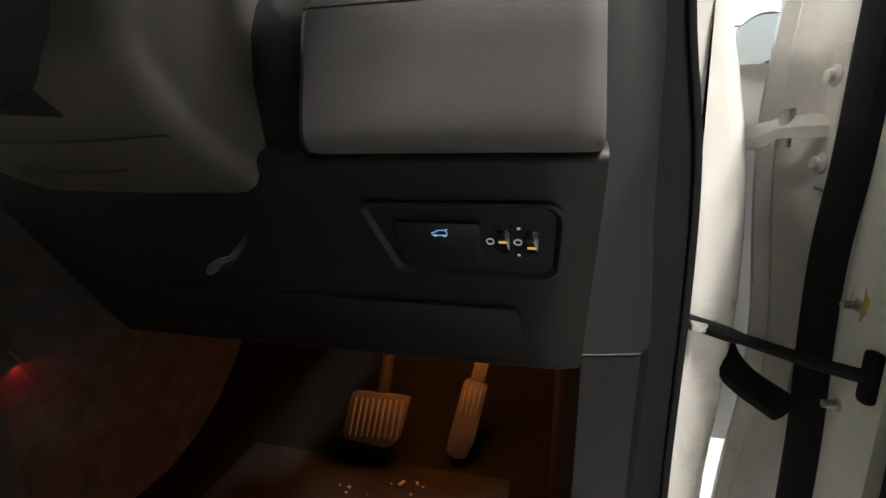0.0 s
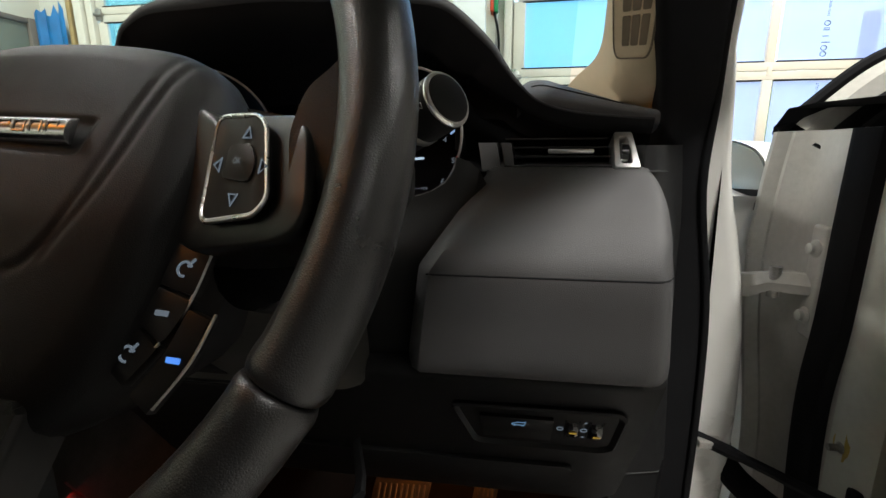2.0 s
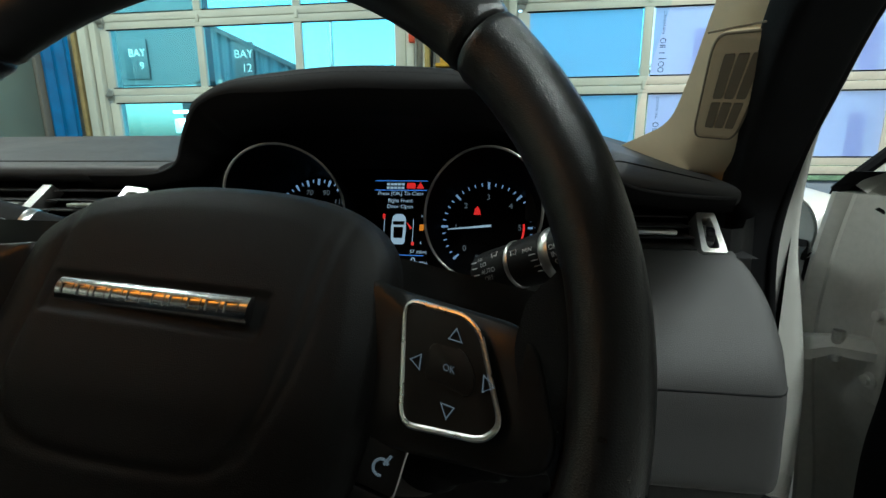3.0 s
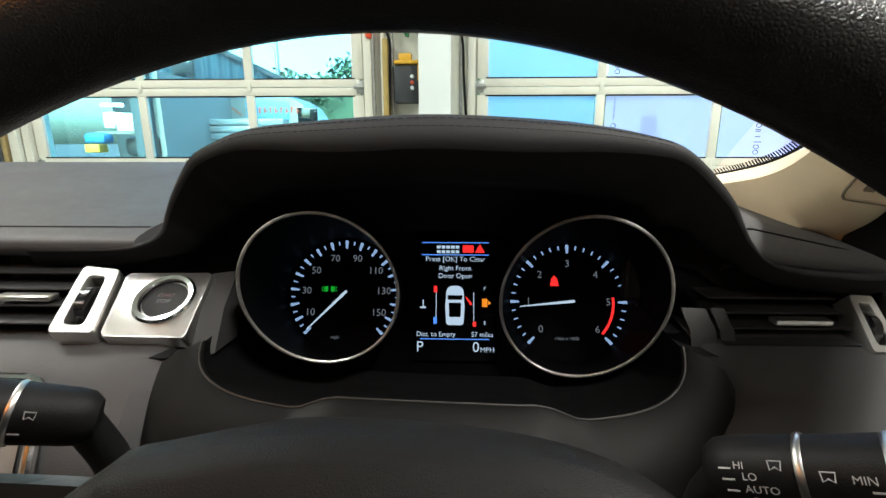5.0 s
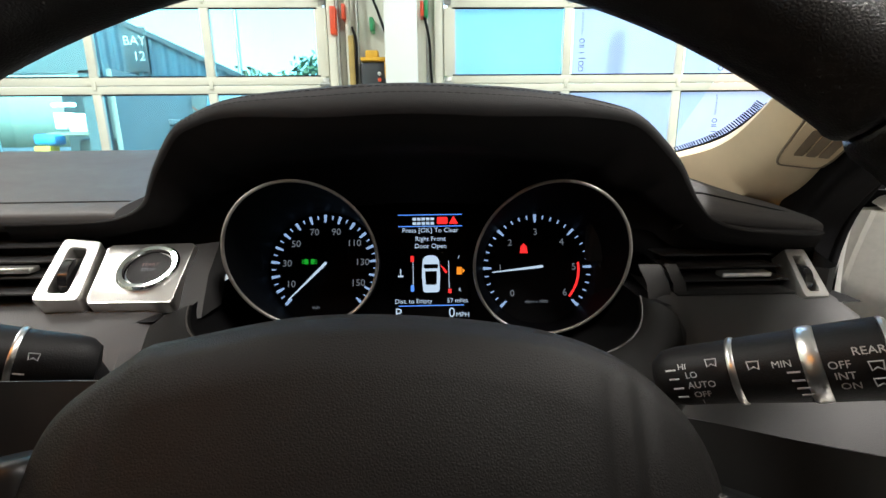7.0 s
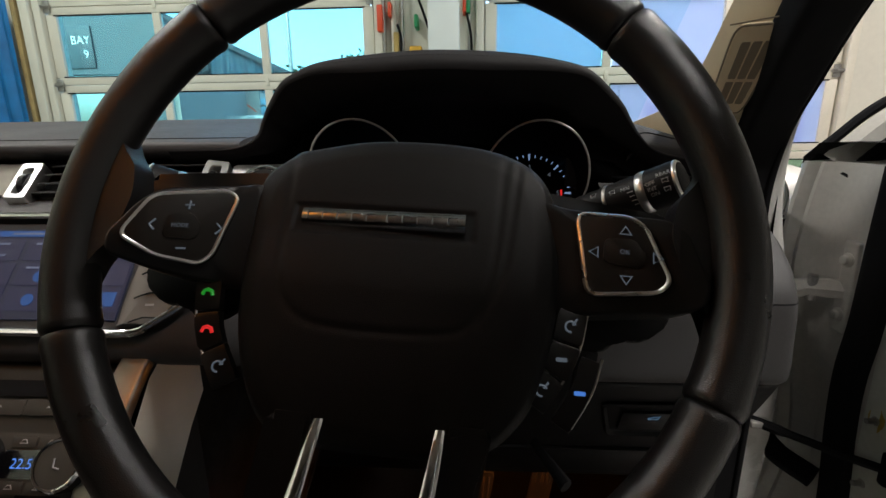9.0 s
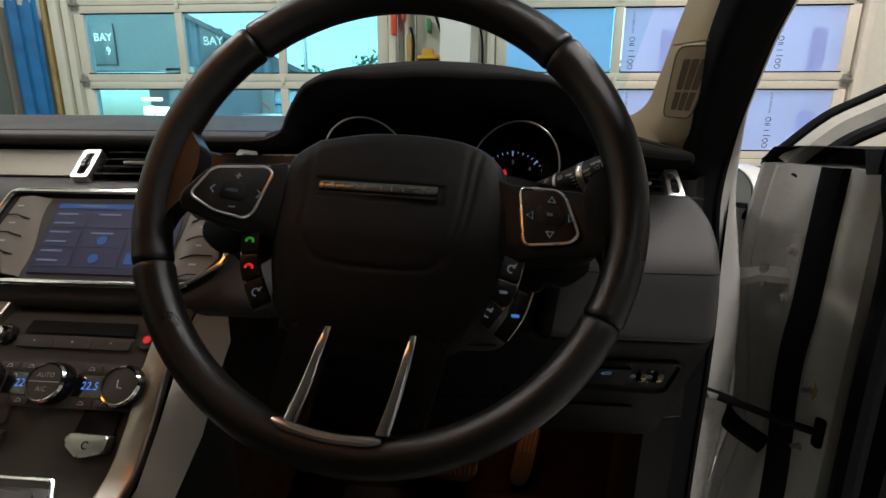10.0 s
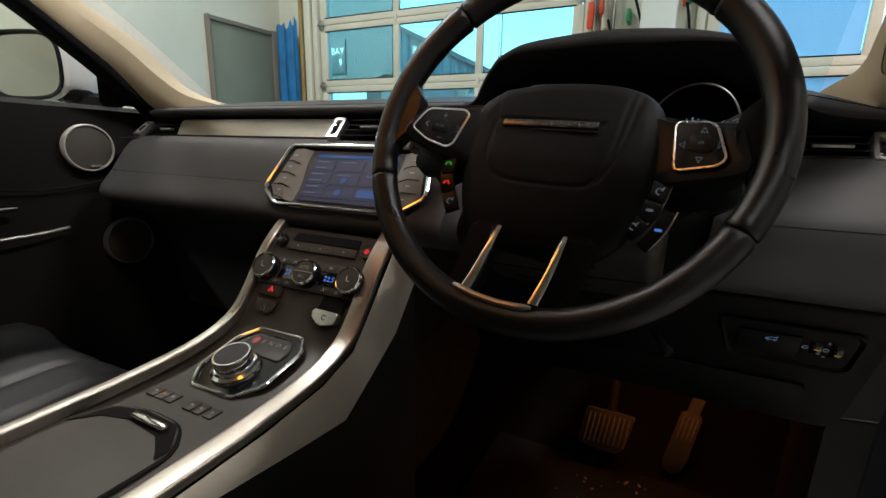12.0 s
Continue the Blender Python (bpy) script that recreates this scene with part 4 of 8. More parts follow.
# curved button strips under the pads
def strip_buttons(p0, p1, p2, width, glyphs, edge):
    line = spline([(*p0, 0), (*p1, 0), (*p2, 0)], 9)
    k = len(line) - 1
    n = len(glyphs)
    for g in range(n):
        a, b = int(g * k / n), int((g + 1) * k / n)
        seg = line[a:b + 1]
        outl, inl = [], []
        for i, p in enumerate(seg):
            t = (seg[min(i + 1, len(seg) - 1)] - seg[max(0, i - 1)]).normalized()
            nn = Vector((-t.y, t.x, 0))
            sh = t * (0.0006 if i == 0 else (-0.0006 if i == len(seg) - 1 else 0))
            outl.append((p + nn * width / 2 + sh).to_2d())
            inl.append((p - nn * width / 2 + sh).to_2d())
        b_ = B()
        plate(b_, outl + inl[::-1], 0.005, WM @ Matrix.Translation((0, 0, -0.027)), 0.001)
        bt = part("strip_button", b_, M_SPOKE, wheel)
        c = seg[len(seg) // 2]
        b_ = B()
        m = WM @ Matrix.Translation((c.x, c.y, -0.0218))
        if glyphs[g][1] == "arc":
            tube(b_, [m @ Vector((math.cos(radians(q)) * 0.0028, math.sin(radians(q)) * 0.0028, 0)) for q in range(20, 300, 20)], 0.0006, 5)
            tube(b_, [m @ Vector((0.001, 0.001, 0)), m @ Vector((0.0035, 0.0042, 0))], 0.0006, 5)
        elif glyphs[g][1] == "phone":
            tube(b_, [m @ Vector((x, y, 0)) for x, y in ((-0.003, -0.0015), (-0.0022, 0.0008), (0, 0.0016), (0.0022, 0.0008), (0.003, -0.0015))], 0.0011, 6)
        else:
            plate(b_, rounded([(-0.0028, -0.0011), (0.0028, -0.0011), (0.0028, 0.0011), (-0.0028, 0.0011)], 0.0005), 0.0004, m)
        part("symbol", b_, glyphs[g][0], bt)
    if edge:
        b_ = B()
        tube(b_, [WM @ Vector((p.x + edge, p.y, -0.0228)) for p in line], 0.0007, 6)
        part("strip_edge", b_, M_STEEL, wheel)


strip_buttons((-0.1035, -0.0315), (-0.0985, -0.062), (-0.0835, -0.090), 0.014, [(E_GREEN, "phone"), (E_RED, "phone"), (E_SYMBOL, "arc")], -0.0065)
strip_buttons((0.0985, -0.036), (0.0925, -0.062), (0.0775, -0.086), 0.015, [(E_SYMBOL, "arc"), (E_SYMBOL, "bar"), (E_SYMBOL, "arc")], 0.0075)
strip_buttons((0.1075, -0.060), (0.102, -0.078), (0.092, -0.0955), 0.010, [(E_BLUE, "bar")], 0.006)
for s in (-1, 1):
    bm = B()
    plate(bm, rounded([(s * 0.088, 0.004), (s * 0.150, 0.006), (s * 0.158, -0.036), (s * 0.140, -0.050), (s * 0.128, -0.046), (s * 0.121, -0.056), (s * 0.106, -0.056), (s * 0.092, -0.045)], 0.006), 0.008, WM @ Matrix.Translation((0, 0, -0.052)), 0.002)
    part("shift_paddle", bm, M_PLASTIC, wheel, "black shift paddle behind the spoke")
bm = B()
dome(bm, [(0.075 * math.cos(2 * math.pi * i / 24), -0.03 + 0.075 * math.sin(2 * math.pi * i / 24)) for i in range(24)], (0, -0.03), [(0.9, -0.14), (1.0, -0.12), (1.0, -0.06), (0.9, -0.04)], WM)
part("hub", bm, M_BLACK, wheel)

# ---------------------------------------------------------------- steering column with stalks
column = thing("steering_column", "dark plastic steering column shroud", "steering column", (0, 0.28, 0.95))
SHROUD = spline([(0, 0.42, 0.985), (0, 0.32, 1.004), (0, 0.235, 1.022), (0, 0.205, 1.016), (0, 0.196, 0.995), (0, 0.197, 0.955), (0, 0.203, 0.935), (0, 0.228, 0.906), (0, 0.281, 0.872), (0, 0.34, 0.852), (0, 0.43, 0.845)], 4)
bm = B()
rows = []
for x, inset in ((-0.106, 0.020), (-0.104, 0.012), (-0.099, 0.006), (-0.090, 0.0015), (-0.078, 0.0), (0.0, -0.001), (0.080, 0.0), (0.093, 0.0015), (0.102, 0.006), (0.107, 0.012), (0.109, 0.020)):
    rows.append([Vector((x, p.y + inset * max(0.0, min(1.0, (0.36 - p.y) / 0.12)), p.z + (0.945 - p.z) * inset * 7)) for p in SHROUD])
loft(bm, rows, caps=True)
part("shroud", bm, M_COLUMN, column, "dark brown-black plastic shroud", 60)
for x0, x1, y0, z0, y1, z1 in ((-0.095, 0.095, 0.2275, 0.9045, 0.2285, 0.9040), (-0.06, 0.03, 0.258, 0.8835, 0.259, 0.883)):
    bm = B()
    tube(bm, [(x0 + (x1 - x0) * u, y0 + (y1 - y0) * u + 0.004 * math.sin(u * math.pi), z0 + (z1 - z0) * u - 0.003 * math.sin(u * math.pi)) for u in [i / 16 for i in range(17)]], 0.0011, 6)
    part("joint_line", bm, M_PLASTIC2, column)
bm = B()
plate(bm, rounded([(-0.028, -0.010), (0.022, -0.012), (0.030, 0.010), (-0.030, 0.012)], 0.005), 0.004, basis((0.012, 0.212, 0.9225), (1, 0, 0), (0, 0.76, -0.65), (0, -0.65, -0.76)) @ Matrix.Translation((0, 0, -0.002)), 0.001)
part("recess", bm, M_BLACK, column, "dark recess under the column")
bm = B()
tube(bm, [(0.105, 0.27, 0.836), (0.120, 0.235, 0.832), (0.125, 0.215, 0.834)], [0.004, 0.005, 0.006], 8, flat=0.5)
part("tilt_lever", bm, M_PLASTIC, column, "grey adjuster lever")


def stalk(p0, p1, mirror_side, texts, arm):
    p0, p1 = Vector(p0), Vector(p1)
    ax = (p1 - p0).normalized()
    L = (p1 - p0).length
    up = (Vector((0, -0.25, 1)) - ax * Vector((0, -0.25, 1)).dot(ax)).normalized()
    front = ax.cross(up) * (1 if mirror_side > 0 else -1)
    if front.y > 0:
        front = -front
    m = Matrix.Identity(4)
    for j in range(3):
        m[j][0], m[j][1], m[j][2] = up[j], front[j], ax[j]
    if m.to_3x3().determinant() < 0:
        for j in range(3):
            m[j][0] = -m[j][0]
    m.translation = p0
    b_ = B()
    lathe(b_, [(0.002, -0.006), (0.0085, -0.005), (0.0118, -0.001), (0.0128, 0.005), (0.0132, L * 0.34)], m, 24)
    tube(b_, spline([p0 + ax * 0.008 + Vector((0, 0.004, 0))] + arm, 5), 0.0085, 12)
    lathe(b_, [(0.0085, -0.012), (0.0125, -0.010), (0.0130, 0.004), (0.009, 0.007)], basis(arm[-1], (0, 1, 0), (0, 0, 1), (1, 0, 0)), 20)
    st = part("stalk", b_, M_PLASTIC, column, "black control stalk with silver rings")
    b_ = B()
    lathe(b_, [(0.0136, L * 0.34), (0.014, L * 0.35), (0.014, L * 0.365), (0.0136, L * 0.375)], m, 24)
    lathe(b_, [(0.0142, L * 0.66), (0.0148, L * 0.675), (0.0148, L * 0.72), (0.0142, L * 0.74)], m, 24)
    lathe(b_, [(0.0142, L * 0.985), (0.0148, L * 0.99), (0.0148, L * 1.005), (0.0138, L * 1.02), (0.0128, L * 1.02)], m, 24)
    part("ring", b_, M_SATIN, st, "silver ring")
    b_ = B()
    lathe(b_, [(0.0132, L * 1.012), (0.0124, L * 1.028), (0.010, L * 1.036), (0.0, L * 1.038)], m, 24)
    part("end_cap", b_, M_PLASTIC, st, "black end cap")
    b_ = B()
    lathe(b_, [(0.0134, L * 0.375), (0.0142, L * 0.66)], m, 24)
    part("sleeve", b_, M_PLASTIC, st)
    b_ = B()
    lathe(b_, [(0.0145, L * 0.74), (0.0148, L * 0.985)], m, 24)
    part("sleeve", b_, M_PLASTIC, st)
    for s, u, ang, size in texts:
        d = (up * math.sin(radians(ang)) + front * math.cos(radians(ang)))
        o = p0 + ax * L * u + d * 0.0150
        xdir = ax if mirror_side > 0 else -ax
        ydir = (up * math.cos(radians(ang)) - front * math.sin(radians(ang)))
        mm = basis(o, xdir, ydir, d)
        if s == "-":
            b_ = B()
            plate(b_, [(-0.002, -0.0003), (0.002, -0.0003), (0.002, 0.0003), (-0.002, 0.0003)], 0.0003, mm)
            part("mark", b_, M_PRINT, st)
        elif s == "o":
            b_ = B()
            tube(b_, [mm @ Vector((x, y, 0.0003)) for x, y in ((-0.002, 0.0015), (0.002, 0.0015), (0.0016, -0.0015), (0, -0.0005), (-0.0016, -0.0015))], 0.0003, 4, closed=True)
            part("symbol", b_, M_PRINT, st)
        else:
            words("lettering", s, size, mm, M_PRINT, st)


stalk((0.130, 0.247, 1.054), (0.186, 0.205, 1.083), 1,
      [("HI", 0.12, 48, 0.0036), ("LO", 0.16, 34, 0.0036), ("AUTO", 0.20, 18, 0.0038), ("OFF", 0.19, 2, 0.0038), ("1", 0.18, -14, 0.0036), ("-", 0.06, 44, 0), ("-", 0.07, 30, 0), ("-", 0.08, 15, 0), ("-", 0.09, 0, 0), ("o", 0.27, 50, 0),
       ("o", 0.46, 40, 0), ("MIN", 0.58, 38, 0.0036), ("-", 0.62, 26, 0), ("-", 0.63, 14, 0), ("-", 0.64, 2, 0), ("-", 0.65, -10, 0), ("REAR", 0.92, 46, 0.0040), ("OFF", 0.80, 30, 0.0038), ("INT", 0.81, 15, 0.0038), ("ON", 0.82, 0, 0.0038), ("o", 0.93, 26, 0), ("o", 0.93, 4, 0)],
      [(0.136, 0.262, 1.030), (0.134, 0.268, 1.008), (0.120, 0.268, 1.000), (0.102, 0.268, 0.998)])
stalk((-0.146, 0.268, 1.058), (-0.206, 0.239, 1.082), -1, [("o", 0.25, 40, 0), ("o", 0.5, 40, 0), ("-", 0.3, 10, 0), ("o", 0.85, 35, 0), ("o", 0.85, 8, 0), ("o", 0.55, 12, 0)],
      [(-0.148, 0.278, 1.032), (-0.142, 0.281, 1.008), (-0.120, 0.280, 1.000), (-0.098, 0.280, 0.998)])

# ---------------------------------------------------------------- instrument cluster
KM = leaning((0.02, 0.47, 1.045), 22)
cluster = thing("instrument_cluster", "dark instrument cluster with two lit dials and a display", "instrument cluster", KM.translation)
bm = B()
plate(bm, rounded([(-0.175, -0.085), (0.175, -0.085), (0.175, 0.09), (-0.175, 0.09)], 0.02), 0.004, KM @ Matrix.Translation((0, 0, -0.008)))
part("backing", bm, M_GAUGE, cluster)


def at(x, y, z=0.0):
    return KM @ Matrix.Translation((x, y, z))


def dial(cx, cy, lo, hi, labels, majors, minors, needle_at, name):
    """A deep round dial: bright ring, dark well, lit ticks, figures and needle."""
    rx, ry, rz, rr, ta, tb = (-0.0932, 0.0025, 0.0774, 0.0519, 0.45, -0.408) if cx < 0 else (0.0958, -0.0027, 0.0606, 0.0573, 0.54, 0.378)   # the ring tips up and outwards
    b_ = B()
    rows_ = []
    for k in range(6):
        u = k / 5
        rows_.append([at(cx + (rx - cx) * u, cy + (ry - cy) * u, rz * u) @ Vector(((0.0512 + (rr - 0.0512) * u) * math.cos(2 * math.pi * i / 64), (0.0512 + (rr - 0.0512) * u) * math.sin(2 * math.pi * i / 64), u * (0.0512 + (rr - 0.0512) * u) * (ta * math.sin(2 * math.pi * i / 64) + tb * math.cos(2 * math.pi * i / 64)))) for i in range(64)])
    loft(b_, rows_, closed=True)
    d = part("dial", b_, M_GAUGE, cluster, name)
    b_ = B()
    tube(b_, [at(rx, ry, rz) @ Vector((rr * math.cos(2 * math.pi * i / 72), rr * math.sin(2 * math.pi * i / 72), rr * (ta * math.sin(2 * math.pi * i / 72) + tb * math.cos(2 * math.pi * i / 72)))) for i in range(72)], 0.0013, 8, closed=True)
    part("dial_ring", b_, M_STEEL, d, "thin bright metal ring")
    b_ = B()
    lathe(b_, [(0.0, 0.0), (0.0512, 0.0)], at(cx, cy, -0.001), 64, cap=False)
    part("dial_face", b_, M_GAUGE, d)

    k = 1.04 if cx > 0 else 1.0

    def ang(v):
        return radians(225 - 270 * (v - lo) / (hi - lo))
    for v in majors:
        b_ = B()
        m = at(cx, cy, 0.0005) @ Matrix.Rotation(ang(v), 4, "Z")
        plate(b_, rounded([(0.0412 * k, -0.0008), (0.0485 * k, -0.0013), (0.0485 * k, 0.0013), (0.0412 * k, 0.0008)], 0.0006), 0.0018, m, 0.0004)
        part("tick", b_, E_TICK, d)
    b_ = B()
    for v in minors:
        m = at(cx, cy, 0.0005) @ Matrix.Rotation(ang(v), 4, "Z")
        plate(b_, [(0.0445 * k, -0.0005), (0.0478 * k, -0.0006), (0.0478 * k, 0.0006), (0.0445 * k, 0.0005)], 0.0012, m)
    part("minor_ticks", b_, E_TICK, d)
    for s, v in labels:
        a = ang(v)
        words("figure", s, 0.0088, at(cx + 0.0345 * math.cos(a), cy + 0.0335 * math.sin(a), 0.0008), M_FIG, d)
    b_ = B()
    m = at(cx, cy, 0.007) @ Matrix.Rotation(ang(needle_at), 4, "Z")
    plate(b_, [(-0.004, -0.0011), (0.0, -0.0012), (0.043, -0.0004), (0.043, 0.0004), (0.0, 0.0012), (-0.004, 0.0011)], 0.001, m)
    part("needle", b_, E_WHITE, d, "white lit needle")
    return d


M_FIG = glow("figure_light", (0.5, 0.58, 0.68), 0.05)
dl = dial(-0.0955, 0.0042, 0, 160, [(str(v), v) for v in range(10, 151, 20)], range(0, 161, 10), [5, 15, 25, 35, 45, 55, 65, 75, 85, 95, 105, 115, 125, 135, 145, 155], 0, "speed dial lit blue and white")
dr = dial(0.1008, -0.0005, 0, 6, [(str(v), v) for v in range(0, 7)], range(0, 7), [i / 5 for i in range(0, 31) if i % 5], 0.87, "engine speed dial lit blue and white")
bm = B()
tube(bm, [at(0.099, -0.0005, 0.001) @ Vector((0.0405 * math.cos(radians(a)), 0.0405 * math.sin(radians(a)), 0)) for a in range(-42, 9, 4)], 0.0011, 6)
part("red_zone", bm, E_RED, dr)
bm = B()
tube(bm, [at(0.089, 0.017, 0.001) @ Vector(p) for p in ((-0.003, -0.003, 0), (0.003, -0.003, 0), (0.0018, 0.002, 0), (0, 0.0045, 0), (-0.0018, 0.002, 0))], 0.0012, 6, closed=True)
plate(bm, [(-0.0024, -0.003), (0.0024, -0.003), (0.0014, 0.002), (0, 0.004), (-0.0014, 0.002)], 0.0008, at(0.089, 0.017, 0.0006))
part("belt_warning", bm, E_RED, dr, "glowing red seat belt lamp")
bm = B()
for sx in (-1, 1):
    plate(bm, rounded([(sx * 0.0012, -0.0024), (sx * 0.0045, -0.0024), (sx * 0.0045, 0.0024), (sx * 0.0012, 0.0024)], 0.001), 0.0006, at(-0.1096, 0.009, 0.0006))
    for k in (-1, 0, 1):
        plate(bm, [(sx * 0.005, k * 0.0016 - 0.0003), (sx * 0.0068, k * 0.0016 - 0.0003), (sx * 0.0068, k * 0.0016 + 0.0003), (sx * 0.005, k * 0.0016 + 0.0003)], 0.0006, at(-0.1096, 0.009, 0.0006))
part("lamp_symbol", bm, E_GREEN, dl, "green side lamp symbol")
words("figure", "mph", 0.004, at(-0.103, -0.033, 0.0006), M_FIG, dl)
words("figure", "r/min x 1000", 0.004, at(0.0985, -0.032, 0.0006), M_FIG, dr)

# central display
DX = 0.002
bm = B()
plate(bm, rounded([(-0.034, -0.052), (0.034, -0.052), (0.034, 0.056), (-0.034, 0.056)], 0.003), 0.001, at(DX, 0.0, -0.0015))
disp = part("display", bm, M_GAUGE, cluster, "lit colour display between the dials")
bm = B()
for x0, x1, y, h in ((-0.031, -0.012, 0.0475, 0.0026), (-0.031, -0.012, 0.0433, 0.0026)):
    n = 5
    for i in range(n):
        xx = -0.0165 + i * 0.0042
        plate(bm, [(xx, y - h / 2), (xx + 0.0033, y - h / 2), (xx + 0.0033, y + h / 2), (xx, y + h / 2)], 0.0003, at(DX, 0))
part("brand_bars", bm, E_WHITE, disp)
for y in (0.0515, 0.0405, -0.0335):
    bm = B()
    plate(bm, [(-0.03, y - 0.0004), (0.03, y - 0.0004), (0.03, y + 0.0004), (-0.03, y + 0.0004)], 0.0003, at(DX, 0))
    part("blue_line", bm, E_BLUE, disp)
bm = B()
plate(bm, rounded([(0.0065, 0.0425), (0.0165, 0.0425), (0.0165, 0.0492), (0.0065, 0.0492)], 0.001), 0.0004, at(DX, 0))
plate(bm, rounded([(0.0175, 0.0425), (0.0265, 0.0425), (0.022, 0.0505)], 0.001), 0.0004, at(DX, 0))
part("warning_symbols", bm, E_RED, disp, "red warning symbols")
for s, x, y, sz, al in (("Press [OK] To Clear", 0.0, 0.0365, 0.0062, "CENTER"), ("Right Front", 0.0, 0.0283, 0.0062, "CENTER"), ("Door Open", 0.0, 0.0215, 0.0062, "CENTER"), ("Dist. to Empty", -0.0335, -0.0295, 0.0058, "LEFT"), ("57 miles", 0.0335, -0.0295, 0.0058, "RIGHT"), ("P", -0.0335, -0.0405, 0.0125, "LEFT"), ("0", 0.0215, -0.0405, 0.0125, "RIGHT"), ("MPH", 0.0345, -0.0425, 0.0062, "RIGHT"), ("F", 0.0262, 0.0105, 0.0042, "CENTER"), ("E", 0.0262, -0.0195, 0.0042, "CENTER")):
    words("lettering", s, sz, at(DX + x, y, 0.0004), E_WHITE, disp, align=al)
bm = B()
plate(bm, rounded([(-0.0075, -0.0215), (0.0075, -0.0215), (0.0085, -0.005), (0.0075, 0.0095), (0.004, 0.0128), (-0.004, 0.0128), (-0.0075, 0.0095), (-0.0085, -0.005)], 0.003), 0.0004, at(DX, 0))
part("car_picture", bm, E_WHITE, disp, "white picture of a car from above")
bm = B()
plate(bm, rounded([(-0.0062, 0.0005), (0.0062, 0.0005), (0.0068, 0.0045), (-0.0068, 0.0045)], 0.001), 0.0003, at(DX, 0, 0.0006))
plate(bm, rounded([(-0.005, -0.0145), (0.005, -0.0145), (0.0055, -0.002), (-0.0055, -0.002)], 0.001), 0.0003, at(DX, 0, 0.0006))
part("car_glass", bm, M_GAUGE, disp)
for out, dy in (([(0.0085, 0.001), (0.0105, -0.0005), (0.0155, -0.006), (0.0135, -0.0075)], 0.003), ([(-0.0188, 0.007), (-0.0158, 0.007), (-0.0158, 0.0125), (-0.0188, 0.0125)], 0.0), ([(0.0155, -0.0225), (0.0185, -0.0225), (0.0185, -0.0185), (0.0155, -0.0185)], 0.0)):
    bm = B()
    plate(bm, rounded(out, 0.0006), 0.0004, at(DX, dy, 0.0005))
    part("red_mark", bm, E_RED, disp)
for out in ([(-0.0168, -0.018), (-0.0162, -0.018), (-0.0162, 0.0075), (-0.0168, 0.0075)], [(0.0162, -0.018), (0.0168, -0.018), (0.0168, 0.0075), (0.0162, 0.0075)], [(-0.0305, -0.007), (-0.0255, -0.007), (-0.0255, -0.0055), (-0.0275, -0.0055), (-0.0275, 0.0005), (-0.0285, 0.0005), (-0.0285, -0.0055), (-0.0305, -0.0055)]):
    bm = B()
    plate(bm, out, 0.0003, at(DX, 0))
    part("gauge_bar", bm, E_WHITE, disp)
bm = B()
plate(bm, rounded([(-0.0188, -0.0205), (-0.0158, -0.0205), (-0.0158, -0.0145), (-0.0188, -0.0145)], 0.0006), 0.0004, at(DX, 0))
part("cold_mark", bm, E_BLUE, disp)
bm = B()
plate(bm, rounded([(0.0238, -0.0055), (0.0285, -0.0055), (0.0285, 0.0015), (0.0238, 0.0015)], 0.0006), 0.0004, at(DX, 0))
plate(bm, [(0.0292, -0.004), (0.0316, -0.002), (0.0292, 0.0)], 0.0004, at(DX, 0))
part("fuel_symbol", bm, E_ORANGE, disp, "orange fuel pump symbol")

# cowl under the dials
def ucurve(hw, zb, zt, yb, yt, n=64, sharp=0.5, lift=1.0):
    out = []
    for i in range(n + 1):
        a = math.pi + math.pi * i / n
        c, s = math.cos(a), math.sin(a)
        cc = math.copysign(abs(c) ** sharp, c)
        ss = -abs(s) ** 0.75
        k = -ss
        x = 0.012 + hw * cc
        rise = 0.010 * min(1, max(0, (0.088 - abs(x - 0.012)) / 0.022)) if k > 0.5 else 0.0
        out.append(Vector((x, yt + (yb - yt) * k, zt + (zb - zt) * k + rise * lift - 0.03 * (x - 0.012) * k)))
    return out


bm = B()
loft(bm, [ucurve(0.156, 0.985, 1.052, 0.43, 0.45), ucurve(0.157, 0.998, 1.052, 0.372, 0.42), ucurve(0.158, 1.014, 1.050, 0.340, 0.370)])
part("inner_cowl", bm, material("deep_black", (0.003, 0.003, 0.0033), 0.8, vary=0.1, spec=0.05), cluster)
bm = B()
loft(bm, [ucurve(0.158, 1.014, 1.050, 0.340, 0.370), ucurve(0.1595, 1.0158, 1.051, 0.337, 0.367), ucurve(0.163, 1.0145, 1.050, 0.331, 0.363), ucurve(0.172, 1.004, 1.047, 0.316, 0.358, lift=0.8), ucurve(0.180, 0.988, 1.041, 0.301, 0.354, lift=0.3), ucurve(0.186, 0.968, 1.030, 0.292, 0.352, lift=0), ucurve(0.190, 0.94, 1.01, 0.290, 0.354, lift=0), ucurve(0.192, 0.88, 0.97, 0.30, 0.36, lift=0)])
part("cowl", bm, M_COWL, cluster, "dark grey plastic cowl round the dials", 28)
# bead lighter than the cowl, added as the highlight along its lip
bm = B()
tube(bm, ucurve(0.159, 1.0162, 1.051, 0.3372, 0.3672), 0.0007, 6)
part("cowl_lip", bm, material("cowl_highlight_grey", (0.026, 0.0245, 0.0225), 0.4, vary=0.1, spec=0.3), cluster, "thin lighter bead drawing the highlight on the cowl's edge")

